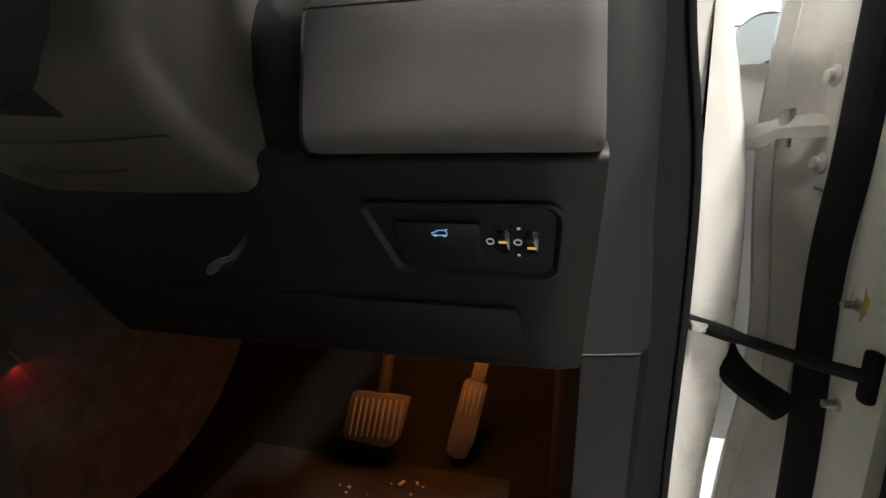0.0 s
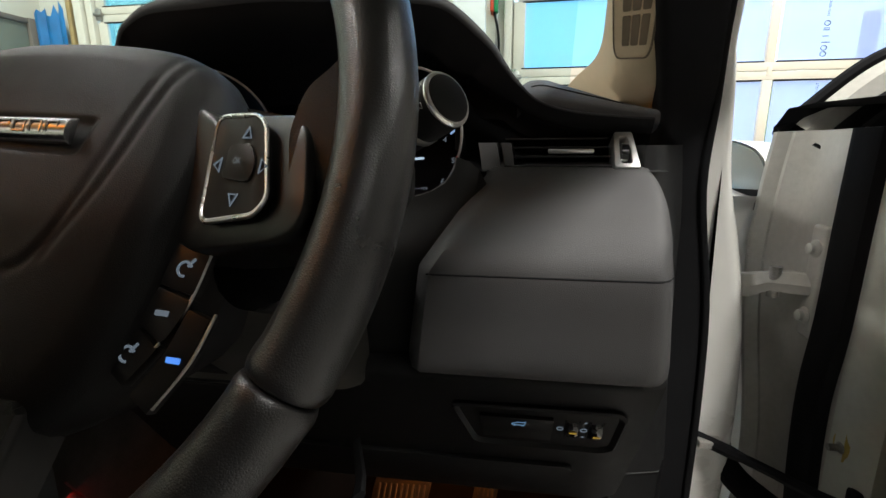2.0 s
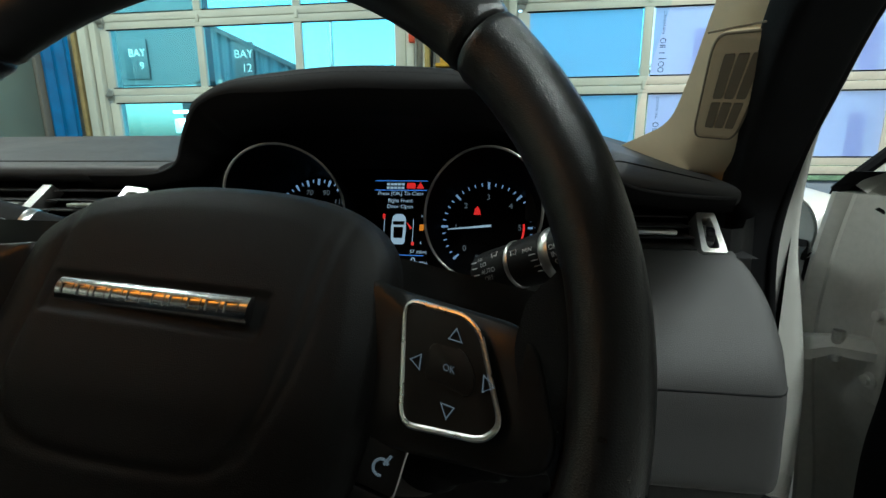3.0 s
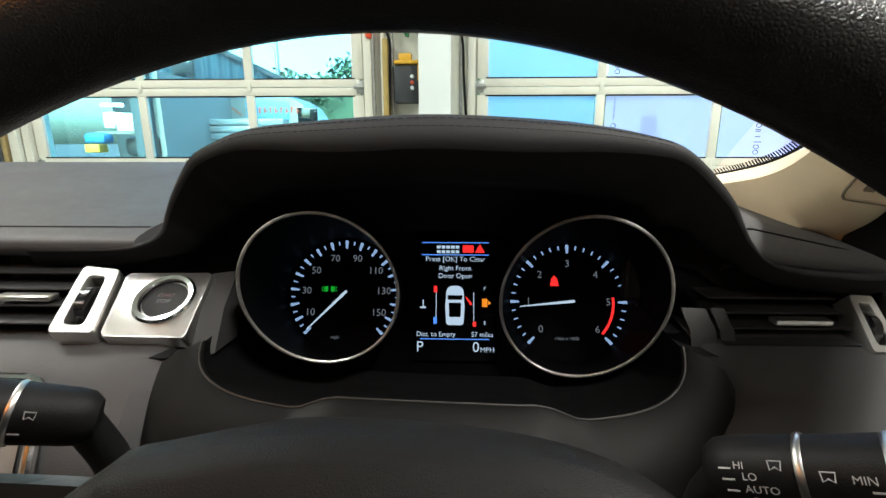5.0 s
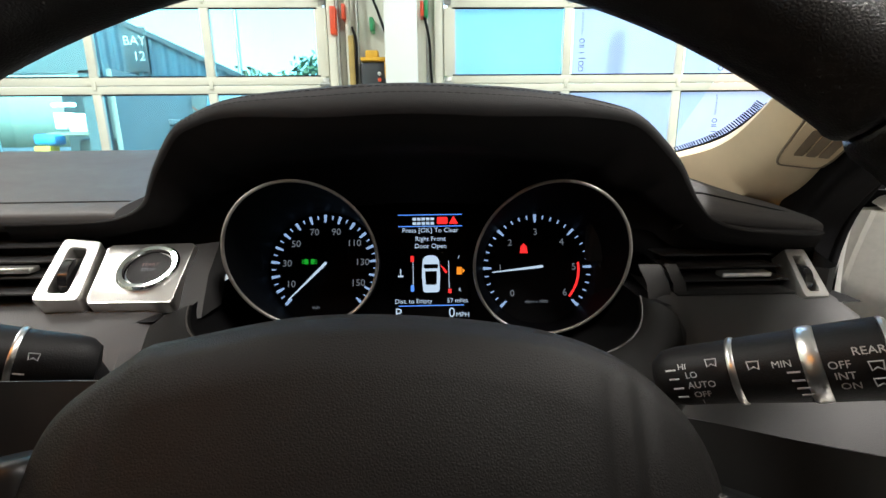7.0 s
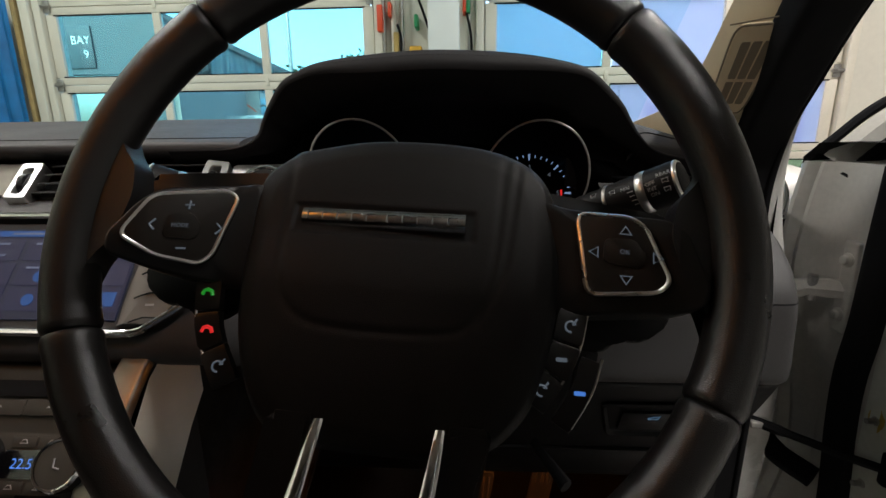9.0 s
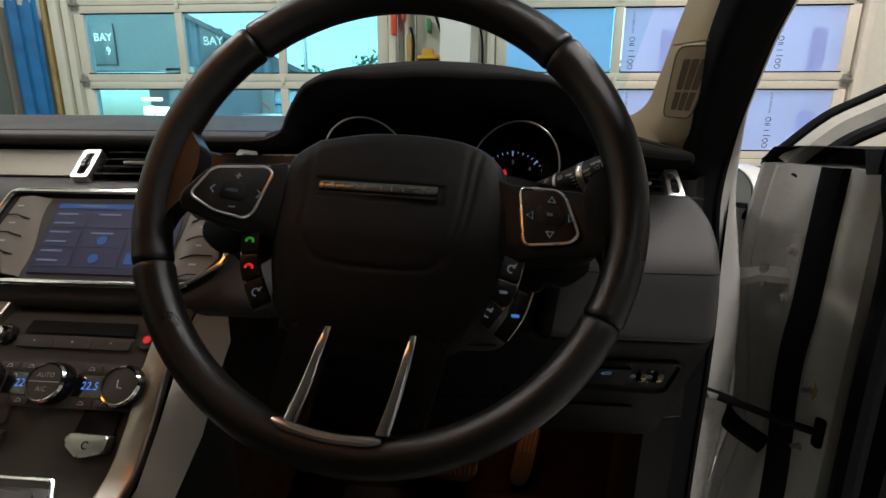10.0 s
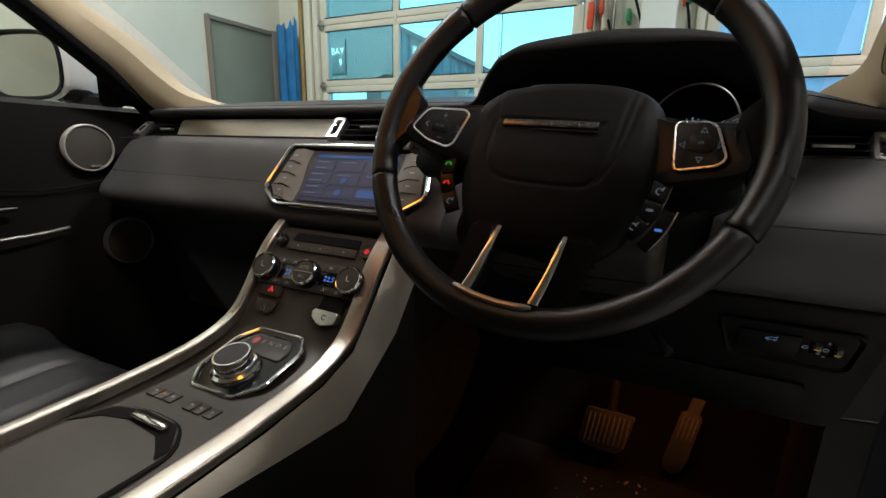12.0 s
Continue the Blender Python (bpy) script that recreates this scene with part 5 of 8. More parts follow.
# ---------------------------------------------------------------- air vents
def air_vent(x0, x1, yb, zb, yt, zt, wheel_side, quad=None):
    """Slatted vent between two edges with a silver thumbwheel surround at one end."""
    cx = (x0 + x1) / 2
    t = thing("air_vent", "black slatted air vent with a silver thumbwheel surround", "air vent", (cx, yb, zb), "dashboard air vents")
    b_ = B()
    box(b_, (cx, max(yb, yt) + 0.03, (zb + zt) / 2), (x1 - x0, 0.02, zt - zb + 0.01))
    part("housing", b_, M_BLACK, t)
    for i in range(4):
        u = (i + 0.3) / 4
        b_ = B()
        box(b_, (cx, yb + (yt - yb) * u + 0.012, zb + (zt - zb) * u), (x1 - x0, 0.026, 0.0016), 0.0006)
        part("slat", b_, M_TRIM, t)
    u = 0.5
    b_ = B()
    box(b_, (cx + 0.012, yb + (yt - yb) * u - 0.004, zb + (zt - zb) * u - 0.001), (0.040, 0.010, 0.0042), 0.0012)
    part("slider", b_, M_SATIN, t, "silver slider")
    if not quad:
        xs = x1 + 0.002 if wheel_side > 0 else x0 - 0.028
        quad = [(xs, yb - 0.012, zb), (xs + 0.026, yb - 0.012, zb), (xs - 0.004 * wheel_side, yt - 0.008, zt), (xs + 0.026 - 0.004 * wheel_side, yt - 0.008, zt)]
    p0, p1, p2, p3 = [Vector(q) for q in quad]
    nn = (p1 - p0).cross(p2 - p0).normalized()
    nn = nn if nn.z > 0 else -nn

    def spot(u, v, h):
        return (p0 * (1 - u) + p1 * u) * (1 - v) + (p2 * (1 - u) + p3 * u) * v + nn * h

    o = rounded([(0, 0), (1, 0), (1, 1), (0, 1)], 0.10)
    i_ = rounded([(0.27, 0.13), (0.70, 0.13), (0.70, 0.84), (0.27, 0.84)], 0.10)
    b_ = B()
    loft(b_, [[spot(u, v, h) for u, v in q] for q, h in ((o, -0.012), (o, 0.0015), ([(0.5 + (u - 0.5) * 0.96, 0.5 + (v - 0.5) * 0.98) for u, v in o], 0.003), ([(0.5 + (u - 0.5) * 1.12, 0.5 + (v - 0.5) * 1.06) for u, v in i_], 0.003), (i_, 0.0015), (i_, -0.012))], closed=True)
    part("surround", b_, M_SATIN, t, "satin silver surround")
    b_ = B()
    up_ = (p2 - p0).normalized()
    L = (p2 - p0).length
    lathe(b_, [(L * 0.22, -0.0042), (L * 0.27, -0.003), (L * 0.27, 0.003), (L * 0.22, 0.0042)], basis(spot(0.485, 0.48, -L * 0.14), up_, nn, up_.cross(nn)), 32)
    part("thumbwheel", b_, M_GLOSSBLACK, t)
    return t


DX0 = -0.345
air_vent(0.212, 0.306, 0.388, 1.040, 0.428, 1.072, 1, [(0.305, 0.383, 1.040), (0.328, 0.386, 1.039), (0.3085, 0.416, 1.070), (0.324, 0.414, 1.070)])
air_vent(DX0 + 0.006, -0.254, 0.372, 1.056, 0.415, 1.092, 1, [(-0.2465, 0.360, 1.057), (-0.2165, 0.362, 1.056), (-0.252, 0.407, 1.090), (-0.2255, 0.408, 1.087)])
air_vent(-0.440, DX0 - 0.006, 0.372, 1.056, 0.415, 1.092, -1, [(-0.462, 0.362, 1.053), (-0.438, 0.364, 1.053), (-0.470, 0.404, 1.088), (-0.449, 0.410, 1.088)])
air_vent(-1.055, -0.945, 0.40, 1.052, 0.435, 1.082, -1)
bm = B()
loft(bm, [[(DX0 - 0.0075, 0.362, 1.050), (DX0 - 0.0075, 0.359, 1.056), (DX0 - 0.008, 0.408, 1.092)], [(DX0 + 0.0055, 0.362, 1.050), (DX0 + 0.0055, 0.359, 1.056), (DX0 + 0.003, 0.408, 1.092)], [(DX0 + 0.0055, 0.38, 1.046), (DX0 + 0.0055, 0.38, 1.050), (DX0 + 0.003, 0.42, 1.082)]])
part("divider", bm, M_SATIN, dash, "satin silver bar between the vents")
for x, w in ((0.1985, 0.0085), (0.2155, 0.0045)):
    bm = B()
    loft(bm, [[(x - w + 0.004, 0.392, 1.018), (x - w, 0.397, 1.05), (x - w - 0.003, 0.408, 1.063)], [(x + w + 0.004, 0.390, 1.018), (x + w, 0.395, 1.05), (x + w - 0.003, 0.406, 1.063)], [(x + w + 0.006, 0.42, 1.018), (x + w + 0.002, 0.43, 1.05), (x + w - 0.001, 0.44, 1.063)]])
    part("divider", bm, M_PLASTIC2, dash)
bm = B()
loft(bm, [[(-0.156, 0.364, 1.040), (-0.158, 0.385, 1.066), (-0.161, 0.414, 1.084)], [(-0.142, 0.371, 1.040), (-0.143, 0.392, 1.066), (-0.146, 0.424, 1.084)], [(-0.140, 0.40, 1.040), (-0.141, 0.42, 1.066), (-0.144, 0.45, 1.084)]])
part("divider", bm, M_PLASTIC2, dash)

# start button on a silver plate
start = thing("start_button", "black round engine start button on a silver plate", "start button", (-0.185, 0.39, 1.07))
SM = basis((-0.1825, 0.3877, 1.0723), (1, 0, 0), (0, 0.838, 0.546), (0, -0.546, 0.838))
bm = B()
plate(bm, rounded([(-0.0312, -0.0305), (0.0266, -0.031), (0.0249, 0.0255), (-0.040, 0.0245)], 0.003), 0.012, SM @ Matrix.Translation((0, 0, -0.012)), 0.002)
part("silver_plate", bm, M_SATIN, start)
bm = B()
lathe(bm, [(0.0215, 0.0), (0.0215, 0.002), (0.020, 0.0035), (0.0168, 0.003), (0.0158, 0.0)], SM, 40, cap=False)
part("button_ring", bm, M_CHROME, start)
bm = B()
lathe(bm, [(0.0155, -0.001), (0.015, 0.001), (0.0125, 0.0005), (0.0, 0.0)], SM, 40)
btn = part("button", bm, M_PLASTIC, start)
words("lettering", "START", 0.0042, SM @ Matrix.Translation((0, 0.003, 0.0012)), glow("start_letters", (1.0, 0.05, 0.04), 0.025), btn, "dim red lettering")
words("lettering", "STOP", 0.0042, SM @ Matrix.Translation((0, -0.002, 0.0012)), M_FIG, btn)

# aluminium strip along the passenger side
strip = thing("trim_strip", "brushed aluminium dashboard strip", "trim strip", (-0.7, 0.41, 1.065))
bm = B()
loft(bm, [[(x, 0.4, 1.052), (x, 0.398, 1.054), (x, 0.412, 1.08), (x, 0.42, 1.088), (x, 0.43, 1.088)] for x in frange(-0.93, -0.474, 6)])
part("strip", bm, M_ALU, strip)

# ---------------------------------------------------------------- infotainment unit
IM = leaning((-0.37, 0.298, 0.990), 39)
info = thing("infotainment_unit", "chrome-framed dashboard touch screen with side buttons", "touch screen", IM.translation)
frame_o = rounded([(-0.142, 0.061), (0.142, 0.061), (0.160, -0.028), (0.118, -0.061), (-0.118, -0.061), (-0.158, -0.030)], 0.012, 6)
bm = B()
tube(bm, [IM @ Vector((x, y, 0.004)) for x, y in frame_o], 0.0036, 10, closed=True)
part("chrome_frame", bm, M_CHROME, info, "polished chrome frame")
bm = B()
loft(bm, [[IM @ Vector((x * 0.99, y * 0.99, 0.002)) for x, y in frame_o], [IM @ Vector((x * 0.93, y * 0.88, -0.004)) for x, y in frame_o]], closed=True)
plate(bm, [(x * 0.95, y * 0.92) for x, y in frame_o], 0.002, IM @ Matrix.Translation((0, 0, -0.008)))
part("bezel", bm, M_PLASTIC, info)
for sx in (-1, 1):
    bm = B()
    loft(bm, [[IM @ Vector((sx * x, y, z)) for x, y, z in ((0.1335, 0.053, 0.001), (0.148, -0.024, 0.001), (0.126, -0.051, 0.001))],
              [IM @ Vector((sx * x, y, z)) for x, y, z in ((0.112, 0.053, 0.005), (0.116, -0.020, 0.006), (0.102, -0.052, 0.005))],
              [IM @ Vector((sx * x, y, z)) for x, y, z in ((0.088, 0.053, -0.005), (0.089, -0.020, -0.005), (0.088, -0.052, -0.005))]])
    part("button_bank", bm, M_BANK, info, "grey bank of side buttons")
    for k in range(4):
        y = 0.038 - k * 0.024
        bm = B()
        tube(bm, [IM @ Vector((sx * x, y + d, z)) for x, d, z in ((0.136 + k * 0.0025, -0.012, 0.0035), (0.120, -0.0125, 0.006), (0.112, -0.0155, 0.0062), (0.104, -0.017, 0.003))], 0.0008, 5)
        part("button_gap", bm, M_BLACK, info)
        bm = B()
        plate(bm, [(sx * 0.118, y - 0.001), (sx * 0.126, y - 0.001), (sx * 0.126, y + 0.001), (sx * 0.118, y + 0.001)], 0.0004, IM @ Matrix.Translation((0, 0, 0.0048)))
        part("button_mark", bm, M_PRINT, info)
bm = B()
plate(bm, [(-0.080, -0.047), (0.088, -0.047), (0.088, 0.047), (-0.080, 0.047)], 0.002, IM @ Matrix.Translation((0, 0, -0.0035)))
screen = part("screen", bm, glow("screen_blue", (0.02, 0.03, 0.10), 0.10), info, "blue lit menu screen")
E_TILE = glow("screen_tile", (0.05, 0.055, 0.19), 0.08)
E_TILE2 = glow("screen_bright", (0.03, 0.20, 0.70), 0.11)
for r in range(3):
    for c in range(3):
        x, y = (-0.078, -0.028, 0.03)[c], 0.013 - r * 0.026
        w = (0.045, 0.054, 0.056)[c]
        bm = B()
        plate(bm, [(x, y), (x + w, y), (x + w, y + 0.023), (x, y + 0.023)], 0.0003, IM @ Matrix.Translation((0, 0, -0.0014)))
        part("menu_tile", bm, E_TILE, screen)
bm = B()
plate(bm, [(-0.078, 0.0395), (0.086, 0.0395), (0.086, 0.046), (-0.078, 0.046)], 0.0003, IM @ Matrix.Translation((0, 0, -0.0014)))
for x, y in ((-0.005, -0.028), (-0.003, -0.004), (0.058, 0.024)):
    lathe(bm, [(0.006, 0.0), (0.006, 0.0004)], IM @ Matrix.Translation((x, y, -0.0011)), 16)
plate(bm, [(0.034, -0.034), (0.082, -0.034), (0.082, -0.020), (0.034, -0.020)], 0.0003, IM @ Matrix.Translation((0, 0, -0.0009)))
part("menu_icons", bm, E_TILE2, screen)
M_TEXT = glow("screen_text", (0.3, 0.36, 0.55), 0.12)
rows = [(-0.074, 0.030 - r * 0.0125, 0.026) for r in range(6)] + [(x, 0.030 - r * 0.026, 0.028) for x in (-0.02, 0.038) for r in range(2)] + [(-0.05, 0.0415, 0.035)]
for x, y, w in rows:
    bm = B()
    plate(bm, [(x, y), (x + w, y), (x + w, y + 0.0022), (x, y + 0.0022)], 0.0003, IM @ Matrix.Translation((0, 0, -0.0009)))
    part("menu_text", bm, M_TEXT, screen)

# ---------------------------------------------------------------- switch panel under the knee leather
LM = basis((0.246, 0.317, 0.832), (1, 0, 0), (0, -0.520, 0.854), (0, -0.854, -0.520))
sw = thing("switch_panel", "black switch panel with tailgate button and two roller dials", "switch panel", LM.translation)
o_ = rounded([(-0.071, 0.033), (0.059, 0.034), (0.066, 0.026), (0.065, -0.028), (0.056, -0.035), (-0.054, -0.033)], 0.008)
bm = B()
loft(bm, [[LM @ Vector((x, y, z)) for x, y in q] for q, z in ((o_, -0.002), ([(x * 1.02, y * 1.03) for x, y in o_], 0.003), ([(x * 0.99, y * 0.98) for x, y in o_], 0.0045), ([(x * 0.94, y * 0.9) for x, y in o_], 0.0015), ([(x * 0.93, y * 0.88) for x, y in o_], 0.0005))], closed=True)
part("surround", bm, M_PLASTIC, sw)
bm = B()
plate(bm, [(x * 0.95, y * 0.92) for x, y in o_], 0.003, LM @ Matrix.Translation((0, 0, -0.002)))
part("base", bm, M_PLASTIC, sw)
bm = B()
plate(bm, rounded([(-0.048, 0.018), (0.012, 0.018), (0.012, -0.018), (-0.046, -0.018)], 0.002), 0.003, LM @ Matrix.Translation((0, 0, 0.0012)), 0.0008)
tg = part("tailgate_button", bm, M_PLASTIC, sw)
bm = B()
GM = LM @ Matrix.Translation((-0.016, 0.009, 0.0046))
tube(bm, [GM @ Vector((x, y, 0)) for x, y in ((-0.0055, -0.0015), (-0.0055, 0.0005), (-0.003, 0.001), (-0.0015, 0.0028), (0.004, 0.003), (0.0052, 0.001), (0.0052, -0.0015), (0.0, -0.0018))], 0.0004, 5, closed=True)
tube(bm, [GM @ Vector((x, y, 0)) for x, y in ((0.004, 0.003), (0.0058, 0.0042))], 0.0004, 5)
for dx in (-0.0033, 0.0033):
    lathe(bm, [(0.0012, 0), (0.0012, 0.0004)], GM @ Matrix.Translation((dx, -0.0018, 0)), 12)
part("car_symbol", bm, glow("blue_symbol", (0.3, 0.6, 1.0), 0.06), tg, "pale blue car symbol with open tailgate")
for x, yl in ((0.0275, 0.005), (0.0465, 0.0005)):
    bm = B()
    lathe(bm, [(0.0125, -0.0042), (0.013, -0.003), (0.013, 0.003), (0.0125, 0.0042)], LM @ Matrix.Translation((x, 0, -0.006)) @ Matrix.Rotation(radians(90), 4, "Y"), 28)
    rl = part("roller", bm, M_GLOSSBLACK, sw, "black thumb roller")
    bm = B()
    plate(bm, [(-0.0028, -0.0008), (0.0028, -0.0008), (0.0028, 0.0008), (-0.0028, 0.0008)], 0.0006, LM @ Matrix.Translation((x, yl, 0.0068)))
    part("lit_mark", bm, glow("amber_mark", (1.0, 0.6, 0.08), 0.06), rl)
    bm = B()
    for sx in (-1, 1):
        plate(bm, rounded([(x + sx * 0.0052 - 0.0007, -0.0145), (x + sx * 0.0052 + 0.0007, -0.0145), (x + sx * 0.0052 + 0.0007, 0.0145), (x + sx * 0.0052 - 0.0007, 0.0145)], 0.0005), 0.0012, LM @ Matrix.Translation((0, 0, 0.0008)))
    part("roller_edge", bm, M_PLASTIC, sw)
    bm = B()
    tube(bm, [LM @ Vector((x - 0.0095 + 0.0026 * math.cos(a / 8 * 2 * math.pi), 0.0 + 0.0026 * math.sin(a / 8 * 2 * math.pi), 0.0014)) for a in range(8)], 0.0005, 5, closed=True)
    part("symbol", bm, E_SYMBOL, sw)
for y in (0.0125, -0.0125):
    bm = B()
    plate(bm, [(0.0365, y - 0.001), (0.0385, y - 0.001), (0.0385, y + 0.001), (0.0365, y + 0.001)], 0.0004, LM @ Matrix.Translation((0, 0, 0.001)))
    part("symbol", bm, E_SYMBOL, sw)
# drawer flap below
bm = B()
plate(bm, rounded([(-0.30, -0.072), (0.036, -0.072), (0.040, -0.125), (0.038, -0.142), (-0.30, -0.142)], 0.008), 0.006, LM @ Matrix.Translation((0, 0, -0.002)), 0.003, 3)
part("drawer_flap", bm, M_PLASTIC, dash)

# ---------------------------------------------------------------- centre console
console = thing("centre_console", "dark centre console edged with brushed aluminium rails", "centre console", (CX, 0.0, 0.36))
CP = [(0.300, 0.905), (0.262, 0.902), (0.236, 0.884), (0.20, 0.835), (0.167, 0.787), (0.135, 0.761), (0.06, 0.743), (-0.05, 0.739), (-0.35, 0.737), (-0.8, 0.737)]
bm = B()
across(bm, CP, [-0.475, -0.46, -0.37, -0.28, -0.262], None, 5)
part("top", bm, M_CONSOLE, console, "warm grey satin console top")
RAILP = [(0.318, 0.935), (0.285, 0.918), (0.258, 0.90), (0.225, 0.868), (0.185, 0.812), (0.15, 0.778), (0.09, 0.757), (0.0, 0.748), (-0.1, 0.746), (-0.35, 0.744), (-0.8, 0.744)]


def rail(x, flip):
    s = -1 if flip else 1
    path = [Vector((x, p.y, p.z)) for p in spline([(0, a, b) for a, b in RAILP], 6)]
    b_ = B()
    k = 0.6 if flip else 1.0
    sweep(b_, path, rounded([(-0.014 * s * k, -0.012), (0.014 * s * k, -0.012), (0.013 * s * k, 0.001), (-0.010 * s * k, 0.006), (-0.014 * s * k, 0.003)], 0.004))
    part("rail", b_, M_ALU, console, "curved brushed aluminium rail")


rail(-0.263, False)
rail(-0.478, True)
for x, flip in ((-0.247, False), (-0.488, True)):
    s = -1 if flip else 1
    bm = B()
    up = [Vector((0, a, b)) for a, b in ((0.318, 0.935), (0.258, 0.90), (0.185, 0.812), (0.15, 0.775), (0.09, 0.755), (0.0, 0.746), (-0.12, 0.744), (-0.35, 0.742), (-0.8, 0.742))]
    dn = [Vector((0, a, b)) for a, b in ((0.325, 0.85), (0.297, 0.824), (0.247, 0.766), (0.19, 0.730), (0.124, 0.690), (0.05, 0.70), (-0.07, 0.719), (-0.35, 0.72), (-0.8, 0.72))]
    loft(bm, [[p + Vector((x - 0.002 * s, 0, 0)) for p in up], [p.lerp(q, 0.5) + Vector((x + 0.006 * s, 0, 0)) for p, q in zip(up, dn)], [q + Vector((x + 0.004 * s, 0, 0)) for q in dn], [q + Vector((x - 0.012 * s, 0.0, -0.003)) for q in dn]])
    part("side_panel", bm, M_SIDE, console, "satin aluminium side panel")
    bm = B()
    loft(bm, [[q + Vector((x - 0.008 * s, 0, 0.01)) for q in dn], [Vector((x - 0.004 * s, q.y, 0.36)) for q in dn]])
    part("lower_side", bm, M_PLASTIC2, console)


bm = B()
for line in (((-0.256, -0.8), (-0.256, 0.12), (-0.262, 0.22), (-0.298, 0.33), (-0.317, 0.42), (-0.32, 0.62), (-0.32, 0.95)), ((-0.484, -0.8), (-0.484, 0.12), (-0.478, 0.22), (-0.442, 0.33), (-0.425, 0.42), (-0.42, 0.62), (-0.42, 0.95))):
    loft(bm, [[(p.x, p.y, z) for z in (0.35, 0.55, 0.70)] + [(p.x, p.y + 0.06, 0.93 if p.y > 0.3 else 0.72)] for p in spline([(a, b, 0) for a, b in line], 4)])
part("tunnel_side", bm, M_TUNNEL, console, "dark grey carpeted tunnel side")


def on_console(y0, z0, y1, z1, x=CX):
    """A pose on the console's slope with local y up the slope."""
    d = Vector((0, y1 - y0, z1 - z0)).normalized()
    return basis((x, (y0 + y1) / 2, (z0 + z1) / 2), (1, 0, 0), d, Vector((1, 0, 0)).cross(d))


HM = on_console(0.205, 0.842, 0.236, 0.884)
climate = thing("climate_panel", "black climate control panel with three silver-edged knobs", "climate controls", HM.translation)
PMc = on_console(0.19, 0.822, 0.225, 0.868, CX)
bm = B()
plate(bm, rounded([(-0.100, -0.022), (0.100, -0.022), (0.104, 0.026), (-0.104, 0.026)], 0.008), 0.006, PMc @ Matrix.Translation((0, 0, -0.001)), 0.002)
part("panel", bm, M_CONSOLE, climate)
for k, dx in enumerate((-0.0825, 0.0, 0.0825)):
    bm = B()
    lathe(bm, [(0.0215, 0.0), (0.0215, 0.010), (0.0205, 0.014)], PMc @ Matrix.Translation((dx, 0.002, 0.004)), 40)
    kn = part("knob", bm, M_GLOSSBLACK, climate, "round knob with a silver rim")
    bm = B()
    lathe(bm, [(0.0205, 0.0135), (0.0212, 0.0155), (0.0195, 0.018), (0.0180, 0.0175)], PMc @ Matrix.Translation((dx, 0.002, 0.004)), 40, cap=False)
    part("knob_rim", bm, M_CHROME, kn)
    bm = B()
    lathe(bm, [(0.0182, 0.0165), (0.010, 0.0172), (0.0, 0.0172)], PMc @ Matrix.Translation((dx, 0.002, 0.004)), 40)
    part("knob_face", bm, M_CONSOLE, kn)
    mm = PMc @ Matrix.Translation((dx, 0.002, 0.0217))
    if k == 1:
        words("lettering", "AUTO", 0.007, mm @ Matrix.Translation((0, 0.0065, 0)), M_PRINT, kn)
        words("lettering", "A/C", 0.007, mm @ Matrix.Translation((0, -0.0075, 0)), M_PRINT, kn)
        bm = B()
        plate(bm, [(-0.017, -0.0005), (0.017, -0.0005), (0.017, 0.0005), (-0.017, 0.0005)], 0.0004, mm)
        part("divider", bm, M_PRINT, kn)
    else:
        bm = B()
        tube(bm, [mm @ Vector(p) for p in ((-0.0025, 0.005, 0), (-0.0015, -0.002, 0), (0.0035, -0.003, 0))], 0.0007, 6)
        part("seat_symbol", bm, M_PRINT, kn)
E_LCD = glow("climate_digits", (0.1, 0.3, 1.0), 0.3)
for dx, s in ((-0.041, "22"), (0.039, "22.5")):
    bm = B()
    plate(bm, [(dx - 0.018, -0.011), (dx + 0.018, -0.011), (dx + 0.018, 0.011), (dx - 0.018, 0.011)], 0.0012, PMc @ Matrix.Translation((0, 0.001, 0.0045)))
    wd = part("digit_window", bm, M_GLOSSBLACK, climate)
    words("digits", s, 0.0115, PMc @ Matrix.Translation((dx, 0.001, 0.0062)), E_LCD, wd, "blue lit temperature")
for dx, dy in ((-0.06, 0.0185), (-0.035, 0.0185), (0.035, 0.0185), (0.06, 0.0185), (-0.06, -0.0165), (-0.035, -0.0165), (0.035, -0.0165), (0.06, -0.0165)):
    bm = B()
    plate(bm, rounded([(dx - 0.011, dy - 0.0045), (dx + 0.011, dy - 0.0045), (dx + 0.011, dy + 0.0045), (dx - 0.011, dy + 0.0045)], 0.001), 0.0015, PMc @ Matrix.Translation((0, 0, 0.0046)), 0.0005)
    kb = part("key", bm, M_CONSOLE, climate)
    bm = B()
    tube(bm, [PMc @ Vector((dx + x, dy + y, 0.0063)) for x, y in ((-0.0035, -0.0012), (-0.0015, 0.0016), (0.0015, 0.0016), (0.0035, -0.0012))], 0.0005, 5, closed=True)
    part("symbol", bm, M_PRINT, kb)

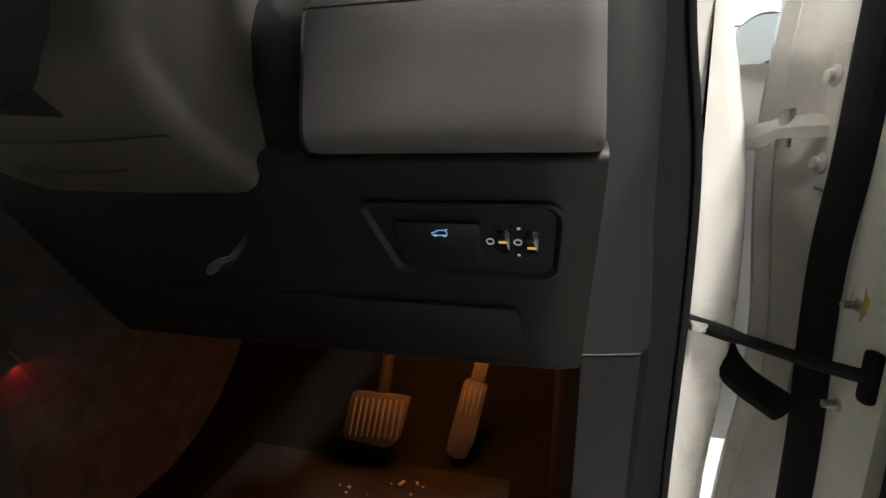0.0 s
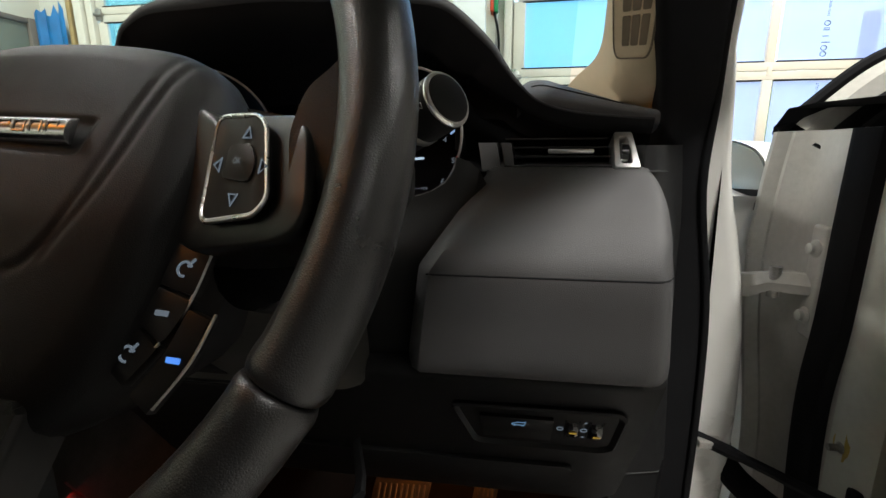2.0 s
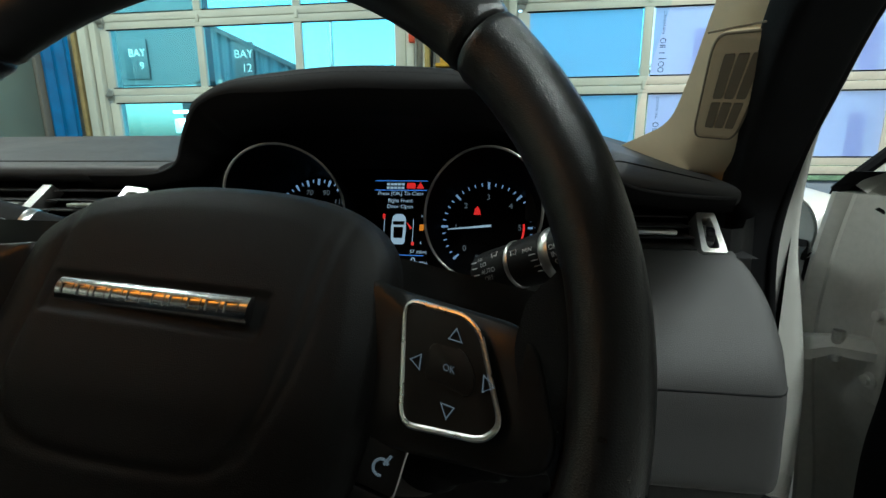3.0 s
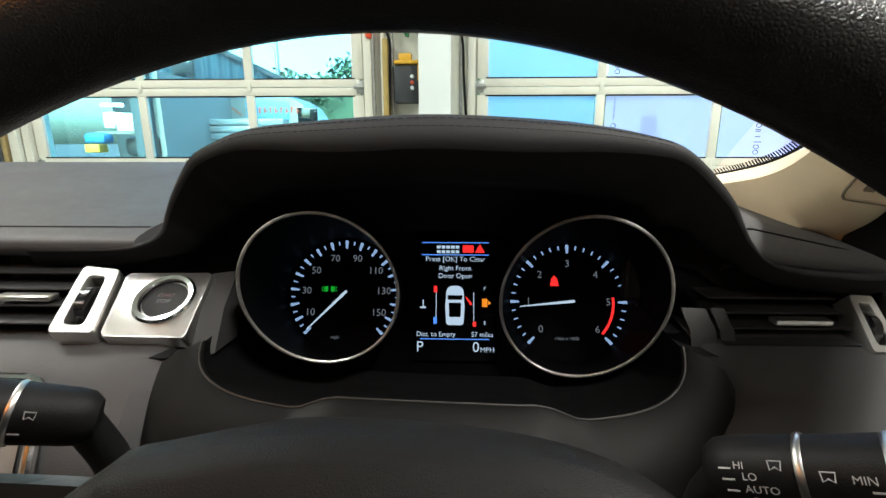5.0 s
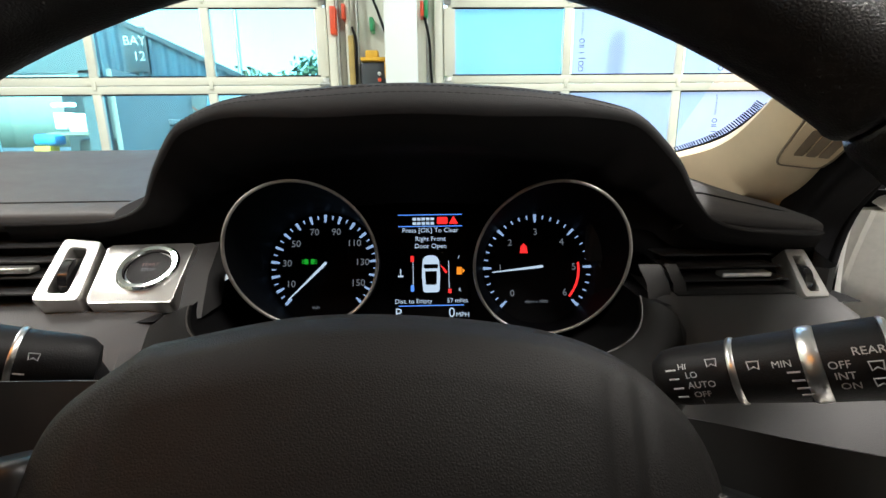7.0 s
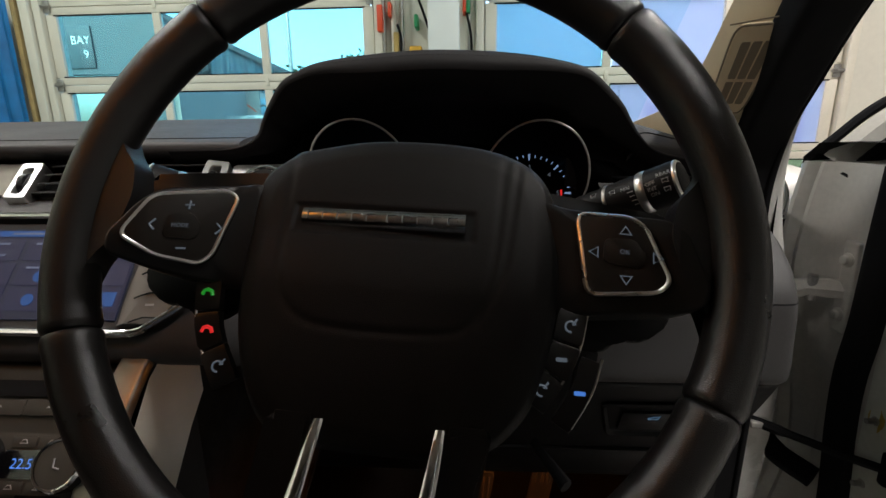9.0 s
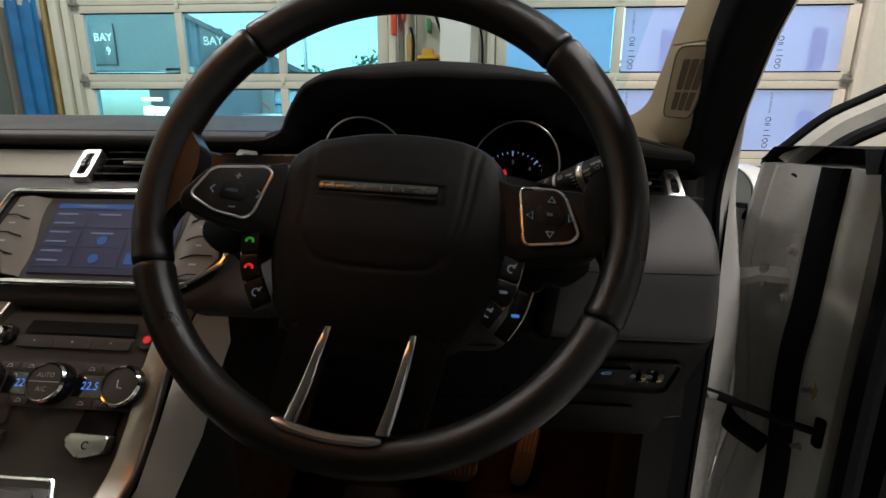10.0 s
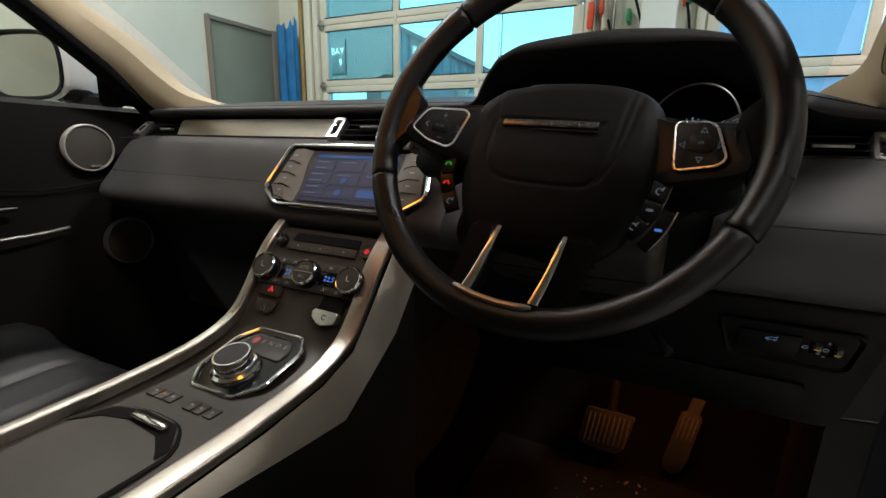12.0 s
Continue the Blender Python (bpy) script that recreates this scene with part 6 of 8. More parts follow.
# disc slot and keys above the climate panel
DMc = on_console(0.236, 0.884, 0.285, 0.905)
disc = thing("disc_player", "black disc slot with a row of long keys", "disc player", DMc.translation)
D2 = on_console(0.222, 0.866, 0.248, 0.897)
bm = B()
plate(bm, rounded([(-0.062, 0.010), (0.068, 0.010), (0.068, 0.024), (-0.058, 0.024)], 0.002), 0.001, D2 @ Matrix.Translation((0, 0.0, 0.0035)))
part("slot", bm, M_BLACK, disc)
for i in range(3):
    bm = B()
    x = -0.066 + i * 0.045
    plate(bm, rounded([(x, -0.006), (x + 0.044, -0.006), (x + 0.044, 0.007), (x, 0.007)], 0.001), 0.005, D2 @ Matrix.Translation((0, 0, 0.001)), 0.001)
    kb = part("key", bm, M_CONSOLE, disc)
    bm = B()
    plate(bm, [(x + 0.020, 0.0), (x + 0.0235, 0.0), (x + 0.022, 0.002)], 0.0004, D2 @ Matrix.Translation((0, 0, 0.0062)))
    part("symbol", bm, M_PRINT, kb)
for x, mat_, lab, nm in ((0.087, E_RED, "round button with a red lit centre", "stop_start_button"), (-0.082, M_CHROME, "black power socket with a chrome-tipped plug", "socket_plug")):
    t = thing(nm, lab, "button" if x > 0 else "power socket", D2 @ Vector((x, 0, 0)))
    bm = B()
    lathe(bm, [(0.0115, 0.0), (0.0115, 0.006), (0.010, 0.0075), (0.0085, 0.007)], D2 @ Matrix.Translation((x, 0.006, 0.001)), 28)
    part("body", bm, M_PLASTIC2 if x > 0 else M_GLOSSBLACK, t)
    bm = B()
    if x > 0:
        lathe(bm, [(0.0042, 0.0), (0.0042, 0.0006)], D2 @ Matrix.Translation((x, 0.006, 0.0083)), 20)
    else:
        lathe(bm, [(0.007, 0.0), (0.0075, 0.006), (0.006, 0.009)], D2 @ Matrix.Translation((x, 0.007, 0.008)), 20)
    part("light" if x > 0 else "tip", bm, mat_, t)

# hazard and lock buttons, parking brake switch
E1 = on_console(0.167, 0.787, 0.20, 0.835)
for nm, cat, lab, out, sym in (("hazard_button", "button", "black hazard light button with a red triangle", [(-0.083, 0.002), (-0.043, 0.002), (-0.043, 0.022), (-0.083, 0.022)], E_RED),
                               ("lock_button", "button", "black door lock button with a white symbol", [(-0.083, -0.022), (-0.058, -0.028), (-0.045, -0.022), (-0.040, -0.005), (-0.083, -0.005)], M_PRINT)):
    t = thing(nm, lab, cat, E1 @ Vector((-0.06, 0.01, 0)))
    bm = B()
    plate(bm, rounded(out, 0.003), 0.004, E1 @ Matrix.Translation((0, 0, 0.0)), 0.001)
    part("cap", bm, M_CONSOLE, t)
    cy = sum(p[1] for p in out) / len(out)
    bm = B()
    if sym is E_RED:
        tube(bm, [E1 @ Vector((-0.062 + x, cy + y, 0.0045)) for x, y in ((-0.005, -0.004), (0.005, -0.004), (0, 0.0045))], 0.0011, 6, closed=True)
        tube(bm, [E1 @ Vector((-0.062 + x, cy + y, 0.0045)) for x, y in ((-0.002, -0.002), (0.002, -0.002), (0, 0.0018))], 0.001, 6, closed=True)
    else:
        tube(bm, [E1 @ Vector((-0.063 + x, cy + y, 0.0045)) for x, y in ((-0.0025, -0.006), (0.0025, -0.006), (0.0025, 0.0), (-0.0025, 0.0))], 0.0008, 6, closed=True)
        tube(bm, [E1 @ Vector((-0.063 + x, cy + y, 0.0045)) for x, y in ((-0.002, 0.0), (-0.002, 0.004), (0.002, 0.004), (0.002, 0.001))], 0.0006, 6)
    part("symbol", bm, sym, t)
t = thing("parking_brake_switch", "silver parking brake switch in a black recess", "switch", (-0.31, 0.17, 0.79))
bm = B()
plate(bm, rounded([(0.035, -0.004), (0.078, -0.004), (0.078, 0.022), (0.040, 0.022)], 0.002), 0.0015, E1 @ Matrix.Translation((0, 0, 0.001)))
part("recess", bm, M_BLACK, t)
bm = B()
plate(bm, rounded([(0.034, -0.013), (0.052, -0.026), (0.078, -0.020), (0.080, -0.004), (0.036, -0.003)], 0.003), 0.011, E1 @ Matrix.Translation((0, 0, 0.0)), 0.003, 3)
part("lever", bm, M_SATIN, t)
bm = B()
tube(bm, [E1 @ Vector((0.058 + 0.0035 * math.cos(a), -0.0135 + 0.0035 * math.sin(a), 0.0112)) for a in (0.6, 1.4, 2.2, 3.0, 3.8, 4.6, 5.4)], 0.0007, 6)
part("symbol", bm, M_BLACK, t)

# gear selector
G0 = on_console(0.06, 0.744, 0.135, 0.762)
gearx = thing("gear_selector", "round chrome gear selector knob in a chrome-edged black plate", "gear selector", G0.translation)
bez = rounded([(-0.070, -0.035), (-0.070, 0.030), (-0.052, 0.062), (0.028, 0.062), (0.050, 0.034), (0.050, -0.035), (0.026, -0.066), (-0.046, -0.066)], 0.008)
bm = B()
tube(bm, [G0 @ Vector((x, y, 0.004)) for x, y in bez], 0.0034, 10, closed=True)
part("chrome_edge", bm, M_CHROME, gearx)
bm = B()
plate(bm, bez, 0.004, G0 @ Matrix.Translation((0, 0, -0.001)))
part("plate", bm, M_GLOSSBLACK, gearx)
bm = B()
plate(bm, rounded([(-0.052, 0.012), (-0.047, 0.048), (0.018, 0.048), (0.032, 0.030), (0.030, 0.008)], 0.004), 0.003, G0 @ Matrix.Translation((0, 0, 0.002)), 0.001)
gp = part("indicator_panel", bm, M_CONSOLE, gearx)
for s, x, mt in (("P", -0.036, E_RED), ("R", -0.021, M_PRINT), ("N", -0.007, M_PRINT), ("D", 0.007, M_PRINT), ("S", 0.020, M_PRINT)):
    words("letter", s, 0.013 if s == "P" else 0.011, G0 @ Matrix.Translation((x, 0.034, 0.0062)), mt, gp)
# glowing disc added behind the P to paint the letter's red bloom
bm = B()
lathe(bm, [(0.0068, 0.0), (0.0066, 0.0005), (0.0, 0.0005)], G0 @ Matrix.Translation((-0.036, 0.034, 0.0052)), 20)
part("lit_spot", bm, glow("red_halo", (1.0, 0.02, 0.03), 0.06), gp, "red halo added behind the lit P")
KG = G0 @ Matrix.Translation((-0.014, -0.022, 0.003))
bm = B()
lathe(bm, [(0.033, 0.0), (0.032, 0.005), (0.028, 0.007), (0.025, 0.006)], KG, 48)
part("base_ring", bm, M_CHROME, gearx)
bm = B()
lathe(bm, [(0.024, 0.004), (0.0252, 0.010), (0.0252, 0.023), (0.024, 0.026), (0.022, 0.026)], KG, 48, cap=False)
part("knob", bm, M_CHROME, gearx, "polished round knob")
bm = B()
lathe(bm, [(0.0222, 0.0255), (0.0215, 0.0248), (0.0, 0.0248)], KG, 48)
plate(bm, [(-0.021, -0.0016), (0.021, -0.0016), (0.021, 0.0016), (-0.021, 0.0016)], 0.0008, KG @ Matrix.Translation((0, 0, 0.0248)) @ Matrix.Rotation(radians(40), 4, "Z"), 0.0005)
part("knob_top", bm, M_PLASTIC2, gearx)

# mode keys and the lidded cubby behind
row = thing("mode_keys", "row of small dark mode keys on the console", "button row", (CX, 0.002, 0.742))
Z0 = 0.7388
for i, (x, mt) in enumerate(((-0.440, M_PRINT), (-0.424, E_ORANGE), (-0.408, M_PRINT), (-0.372, M_PRINT), (-0.356, M_PRINT), (-0.337, M_PRINT))):
    bm = B()
    box(bm, (x, 0.001, Z0), (0.0145, 0.018, 0.006), 0.0012)
    kb = part("key", bm, M_CONSOLE, row)
    bm = B()
    plate(bm, rounded([(x - 0.002, -0.001), (x + 0.002, -0.001), (x + 0.002, 0.002), (x - 0.002, 0.002)], 0.001), 0.0006, Matrix.Translation((0, 0.001, Z0 + 0.003)))
    part("symbol", bm, mt, kb)
cub = thing("cubby_lid", "warm grey sliding cubby lid with a metal pull in a recess", "console lid", (CX, -0.15, 0.74))
LID = rounded([(-0.474, -0.79), (-0.474, -0.075), (-0.445, -0.036), (-0.405, -0.026), (-0.345, -0.028), (-0.308, -0.062), (-0.308, -0.79)], 0.02, 5)
bm = B()
plate(bm, LID, 0.0016, Matrix.Translation((0, 0, 0.7392)))
part("recess", bm, M_BLACK, cub, "dark gap round the lid")
bm = B()
plate(bm, [(-0.391 + (x + 0.391) * 0.96, -0.41 + (y + 0.41) * 0.992) for x, y in LID], 0.0035, Matrix.Translation((0, 0, 0.7392)), 0.0012)
part("lid", bm, M_CONSOLE, cub)
# black crescent laid on the lid as the shadow under the opening's edge
bm = B()
plate(bm, rounded([(-0.466, -0.088), (-0.444, -0.043), (-0.405, -0.032), (-0.347, -0.034), (-0.314, -0.064), (-0.314, -0.082), (-0.326, -0.072), (-0.352, -0.056), (-0.405, -0.052), (-0.440, -0.062)], 0.005), 0.0008, Matrix.Translation((0, 0, 0.7430)))
part("recess", bm, M_BLACK, cub)
bm = B()
box(bm, (-0.376, -0.047, 0.7475), (0.060, 0.010, 0.008), 0.004, None, 3)
part("pull", bm, M_CHROME, cub, "polished metal pull")

# ---------------------------------------------------------------- pedals
M_RIB = material("worn_rib", (0.12, 0.11, 0.1), 0.5, 0.3, vary=0.35, scale=60)
br = thing("brake_pedal", "wide ribbed rubber brake pedal", "pedal", (0.04, 0.64, 0.36))
BMx = basis((0.042, 0.628, 0.458), (1, 0.05, 0.0), (0.12, 0.34, 0.93), (-0.02, -0.93, 0.34))
bm = B()
plate(bm, rounded([(-0.050, 0.042), (0.048, 0.040), (0.042, -0.030), (0.028, -0.044), (-0.052, -0.034)], 0.008), 0.014, BMx @ Matrix.Translation((0, 0, -0.014)), 0.004)
pd = part("pad", bm, M_PEDAL, br)
for i in range(9):
    bm = B()
    x = -0.040 + i * 0.0098
    box(bm, (0, 0, 0), (0.0034, 0.062, 0.004), 0.0012, BMx @ Matrix.Translation((x, 0.002, 0.001)))
    part("rib", bm, M_RIB, pd)
bm = B()
tube(bm, [BMx @ Vector((0, 0.01, -0.012)), Vector((0.045, 0.70, 0.56)), Vector((0.045, 0.74, 0.75))], 0.011, 8)
part("arm", bm, M_BLACK, br)
ac = thing("accelerator_pedal", "narrow ribbed accelerator pedal", "pedal", (0.19, 0.65, 0.36))
AM = basis((0.186, 0.660, 0.458), (1, 0, -0.05), (0.19, 0.26, 0.94), (0, -0.95, 0.27))
bm = B()
plate(bm, rounded([(-0.019, 0.063), (0.020, 0.061), (0.019, -0.040), (0.012, -0.068), (-0.014, -0.068), (-0.022, -0.052)], 0.008), 0.012, AM @ Matrix.Translation((0, 0, -0.012)), 0.004)
pd = part("pad", bm, M_PEDAL, ac)
for i in range(4):
    bm = B()
    box(bm, (0, 0, 0), (0.0028, 0.050, 0.003), 0.001, AM @ Matrix.Translation((-0.0125 + i * 0.0085, 0.030, 0.001)))
    part("rib", bm, M_RIB, pd)
bm = B()
plate(bm, rounded([(-0.010, 0.055), (0.012, 0.055), (0.014, 0.12), (-0.008, 0.12)], 0.004), 0.010, AM @ Matrix.Translation((0, 0, -0.012)), 0.003)
part("arm", bm, M_PEDAL, ac)
bm = B()
box(bm, (0.03, 0.42, 0.366), (0.46, 0.62, 0.012), 0.005)
ob = part("floor_mat", bm, M_MAT)
tagged(ob, "dirty black rubber floor mat in the footwell", "floor mat")
bm = B()
rng = random.Random(5)
for i in range(48):
    x, y = rng.gauss(0.06, 0.06), rng.gauss(0.50, 0.06)
    s = rng.uniform(0.001, 0.004)
    box(bm, (x, y, 0.3735), (s * rng.uniform(0.5, 3), s, s * 0.6), 0, Matrix.Translation((x, y, 0)) @ Matrix.Rotation(rng.uniform(0, 3), 4, "Z") @ Matrix.Translation((-x, -y, 0)))
ob = part("crumbs", bm, material("crumb_dirt", (0.2, 0.16, 0.1), 0.9, vary=0.4))
tagged(ob, "pale crumbs of dirt on the floor mat", "dirt", "", "stuff")
# footwell lamp
t = thing("footwell_lamp", "small amber footwell lamp under the dashboard", "lamp", (0.14, 0.55, 0.70))
bm = B()
box(bm, (0.16, 0.62, 0.698), (0.17, 0.09, 0.008), 0.002)
part("lens", bm, glow("amber_lens", (1.0, 0.35, 0.05), 0.6), t)
area_lamp("footwell_light", pose(0.16, 0.62, 0.690), 0.16, 0.08, 0.14, (1.0, 0.27, 0.03))
t = thing("console_glow_lamp", "small red ambient lamp beside the console", "lamp", (-0.305, 0.385, 0.645))
bm = B()
tube(bm, [(-0.310, 0.40, 0.620), (-0.306, 0.385, 0.645), (-0.302, 0.372, 0.668)], 0.0012, 6)
part("lens", bm, glow("red_lens", (1.0, 0.05, 0.03), 0.002), t)
area_lamp("console_light", look((-0.296, 0.385, 0.645), (-0.25, 0.40, 0.4)), 0.01, 0.04, 0.004, (1.0, 0.04, 0.03))

# ---------------------------------------------------------------- driver's door, standing open
ddoor = thing("driver_door", "open white car door seen on its hinge edge", "car door", (0.55, 0.5, 0.5))
bm = B()


FAR = [(p.z, p.y) for p in spline([(0, 0.62, 0.36), (0, 0.598, 0.50), (0, 0.576, 0.60), (0, 0.580, 0.70), (0, 0.614, 0.82), (0, 0.628, 0.90), (0, 0.627, 0.95), (0, 0.616, 1.02), (0, 0.602, 1.075)], 4)]


def far_edge(z):
    """Where the hinge edge folds over to the outer skin at a height."""
    for (z0, y0), (z1, y1) in zip(FAR, FAR[1:]):
        if z <= z1:
            return y0 + (y1 - y0) * max(0.0, (z - z0) / (z1 - z0))
    return FAR[-1][1]


def hinge_face(z):
    """The hinge edge in plan: folded flange, gutter, dished flat."""
    f = far_edge(z)
    return [(0.62, f + 0.030, z), (0.552, f + 0.016, z), (0.540, f + 0.008, z), (0.535, f, z), (0.535, f - 0.008, z), (0.541, f - 0.014, z), (0.547, f - 0.018, z), (0.546, f - 0.026, z), (0.553, f - 0.036, z), (0.559, f - 0.055, z), (0.558, 0.52, z), (0.551, 0.495, z), (0.550, 0.440, z)]


def pale_face(z):
    return [(0.550, 0.441, z), (0.549, 0.425, z), (0.551, 0.404, z), (0.560, 0.392, z), (0.62, 0.386, z)]


levels = [0.38 + 0.695 * i / 24 for i in range(25)]
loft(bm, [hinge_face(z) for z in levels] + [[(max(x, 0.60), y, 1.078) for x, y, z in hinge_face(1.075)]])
part("edge_shell", bm, M_DOORSHADE, ddoor, "shaded grey painted hinge edge")
bm = B()
loft(bm, [pale_face(z) for z in levels] + [[(max(x, 0.60), y, 1.078) for x, y, z in pale_face(1.075)]])
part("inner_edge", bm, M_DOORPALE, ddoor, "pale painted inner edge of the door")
bm = B()
rng = random.Random(8)
bm.faces.new([bm.verts.new((0.5495, 0.424 + (0.013 + rng.uniform(-0.003, 0.003)) * math.cos(a), 0.768 + (0.016 + rng.uniform(-0.004, 0.004)) * math.sin(a))) for a in [2 * math.pi * i / 20 for i in range(20)]])
part("grease_smear", bm, M_GREASE, ddoor, "yellow grease smear round a stud")
bm = B()
box(bm, (1.08, 0.645, 0.74), (0.95, 0.03, 0.70), 0.02)
part("outer_skin", bm, M_PAINT, ddoor, "white outer skin")
bm = B()
box(bm, (1.05, 0.37, 0.74), (0.95, 0.10, 0.70), 0.03)
part("inner_trim", bm, M_PLASTIC, ddoor, "black inner door trim")
bm = B()
loft(bm, [[(0.550, p.y + 0.0235, p.z), (0.541, p.y + 0.020, p.z), (0.537, p.y + 0.008, p.z), (0.539, p.y, p.z), (0.537, p.y - 0.008, p.z), (0.541, p.y - 0.019, p.z), (0.550, p.y - 0.0225, p.z)] for p in spline([(0, 0.452, 0.38), (0, 0.455, 0.60), (0, 0.467, 0.72), (0, 0.470, 0.80), (0, 0.462, 0.88), (0, 0.459, 0.98), (0, 0.455, 1.075)], 5)])
part("edge_seal", bm, M_RUBBER, ddoor, "broad black rubber seal down the door edge")
bm = B()
pts = spline([(0.568, 0.352, 0.38), (0.565, 0.354, 0.60), (0.563, 0.355, 0.8), (0.565, 0.358, 0.98), (0.568, 0.385, 1.07), (0.60, 0.41, 1.125), (0.72, 0.42, 1.215), (0.95, 0.43, 1.36)], 5)
tube(bm, pts, 0.022, 10, flat=0.7)
part("edge_seal", bm, M_RUBBER, ddoor, "black rubber seal down the inner edge")
bm = B()
loft(bm, [[(x, y, z) for y, z in ((0.607, 1.072), (0.604, 1.080), (0.578, 1.101), (0.52, 1.103), (0.40, 1.100), (0.39, 1.070))] for x in (0.535, 0.54, 0.60, 0.75)])
part("corner_gusset", bm, M_RUBBER, ddoor, "black rubber corner under the window frame")
OUTER = spline([(0.541, 0.606, 1.076), (0.567, 0.602, 1.102), (0.615, 0.60, 1.146), (0.667, 0.60, 1.174), (0.80, 0.60, 1.238), (1.0, 0.60, 1.33)], 6)
bm = B()
tube(bm, OUTER, 0.0075, 8)
part("window_frame", bm, M_RUBBER, ddoor, "black window frame")
bm = B()
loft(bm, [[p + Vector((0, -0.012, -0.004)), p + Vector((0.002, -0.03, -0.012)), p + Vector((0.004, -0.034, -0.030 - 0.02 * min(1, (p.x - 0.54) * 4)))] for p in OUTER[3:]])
part("frame_rail", bm, M_DOORSHADE, ddoor, "grey painted window frame inside")
bm = B()
tube(bm, [p + Vector((0.006, -0.045, -0.040)) for p in OUTER[4:]], 0.011, 8)
part("glass_run", bm, M_RUBBER, ddoor, "black rubber run for the window glass")
for z in (0.912, 0.45):
    h = part("hinge", box(B(), (0.551, 0.506 if z > 0.8 else 0.471, z), (0.010, 0.026, 0.128), 0.0048, None, 3), M_DOORSHADE, ddoor, "painted steel hinge")
    yy = 0.515 if z > 0.8 else 0.48
    bm = B()
    tube(bm, [(0.465, yy + 0.035, z - 0.016), (0.50, yy + 0.028, z - 0.015), (0.518, yy + 0.016, z - 0.006), (0.535, yy + 0.004, z - 0.004), (0.55, yy - 0.004, z - 0.004)], [0.017, 0.017, 0.013, 0.015, 0.014], 6, flat=0.6)
    part("hinge_arm", bm, M_DOORSHADE, h)
    bm = B()
    tube(bm, [(0.521, yy + 0.012, z - 0.024), (0.521, yy + 0.012, z + 0.012)], 0.0062, 12)
    part("hinge_pin", bm, M_STEEL, h)
    for dz in (-0.038, 0.038):
        bm = B()
        lathe(bm, [(0.0098, 0.0), (0.0098, 0.002), (0.0080, 0.0035), (0.0062, 0.0045), (0.0060, 0.0085), (0.0045, 0.0095), (0.0, 0.0095)], pose(0.547, yy - 0.009, z + dz, 0, -90, 0), 16)
        part("bolt", bm, M_DOORSHADE, h, "painted hexagon bolt")
t = thing("check_strap", "black door check strap with a worn metal bracket", "check strap", (0.48, 0.5, 0.70))
bm = B()
tube(bm, spline([(0.450, 0.515, 0.708), (0.475, 0.496, 0.706), (0.508, 0.462, 0.706), (0.53, 0.43, 0.709), (0.552, 0.402, 0.713)], 4), [0.008] * 6 + [0.006] * 11, 8, flat=1.0)
part("strap", bm, M_BLACK, t)
bm = B()
box(bm, (0.465, 0.504, 0.707), (0.030, 0.018, 0.010), 0.003)
part("bracket", bm, M_STEEL, t)
bm = B()
box(bm, (0.553, 0.400, 0.714), (0.010, 0.014, 0.045), 0.004)
part("grommet", bm, M_RUBBER, t)
for z in (0.765, 0.675):
    t = thing("door_stud", "small plated fixing stud on the door edge", "stud", (0.545, 0.42, z))
    bm = B()
    lathe(bm, [(0.006, 0.0), (0.006, 0.003), (0.0035, 0.004), (0.0035, 0.014)], pose(0.552, 0.424, z, 0, -90, 0), 10)
    part("shank", bm, M_STEEL, t)
t = thing("wiring_boot", "black rubber wiring boot between body and door", "wiring boot", (0.5, 0.55, 0.62))
bm = B()
line = spline([(0.484, 0.560, 0.82), (0.488, 0.556, 0.74), (0.494, 0.545, 0.675), (0.510, 0.525, 0.645), (0.540, 0.485, 0.632)], 8)
tube(bm, line, [0.009 + 0.010 * min(1, i / 14) for i in range(len(line))], 12, flat=0.8)
part("boot", bm, M_RUBBER, t)

# front wing and door mirror outside
bm = B()
across(bm, [(0.70, 0.45), (0.71, 0.93), (0.74, 0.985), (1.2, 1.0), (1.9, 0.93)], [0.50, 0.54, 0.60, 0.62])
structure("front_wing", bm, M_PAINT, "white painted front wing of the car", "car wing")


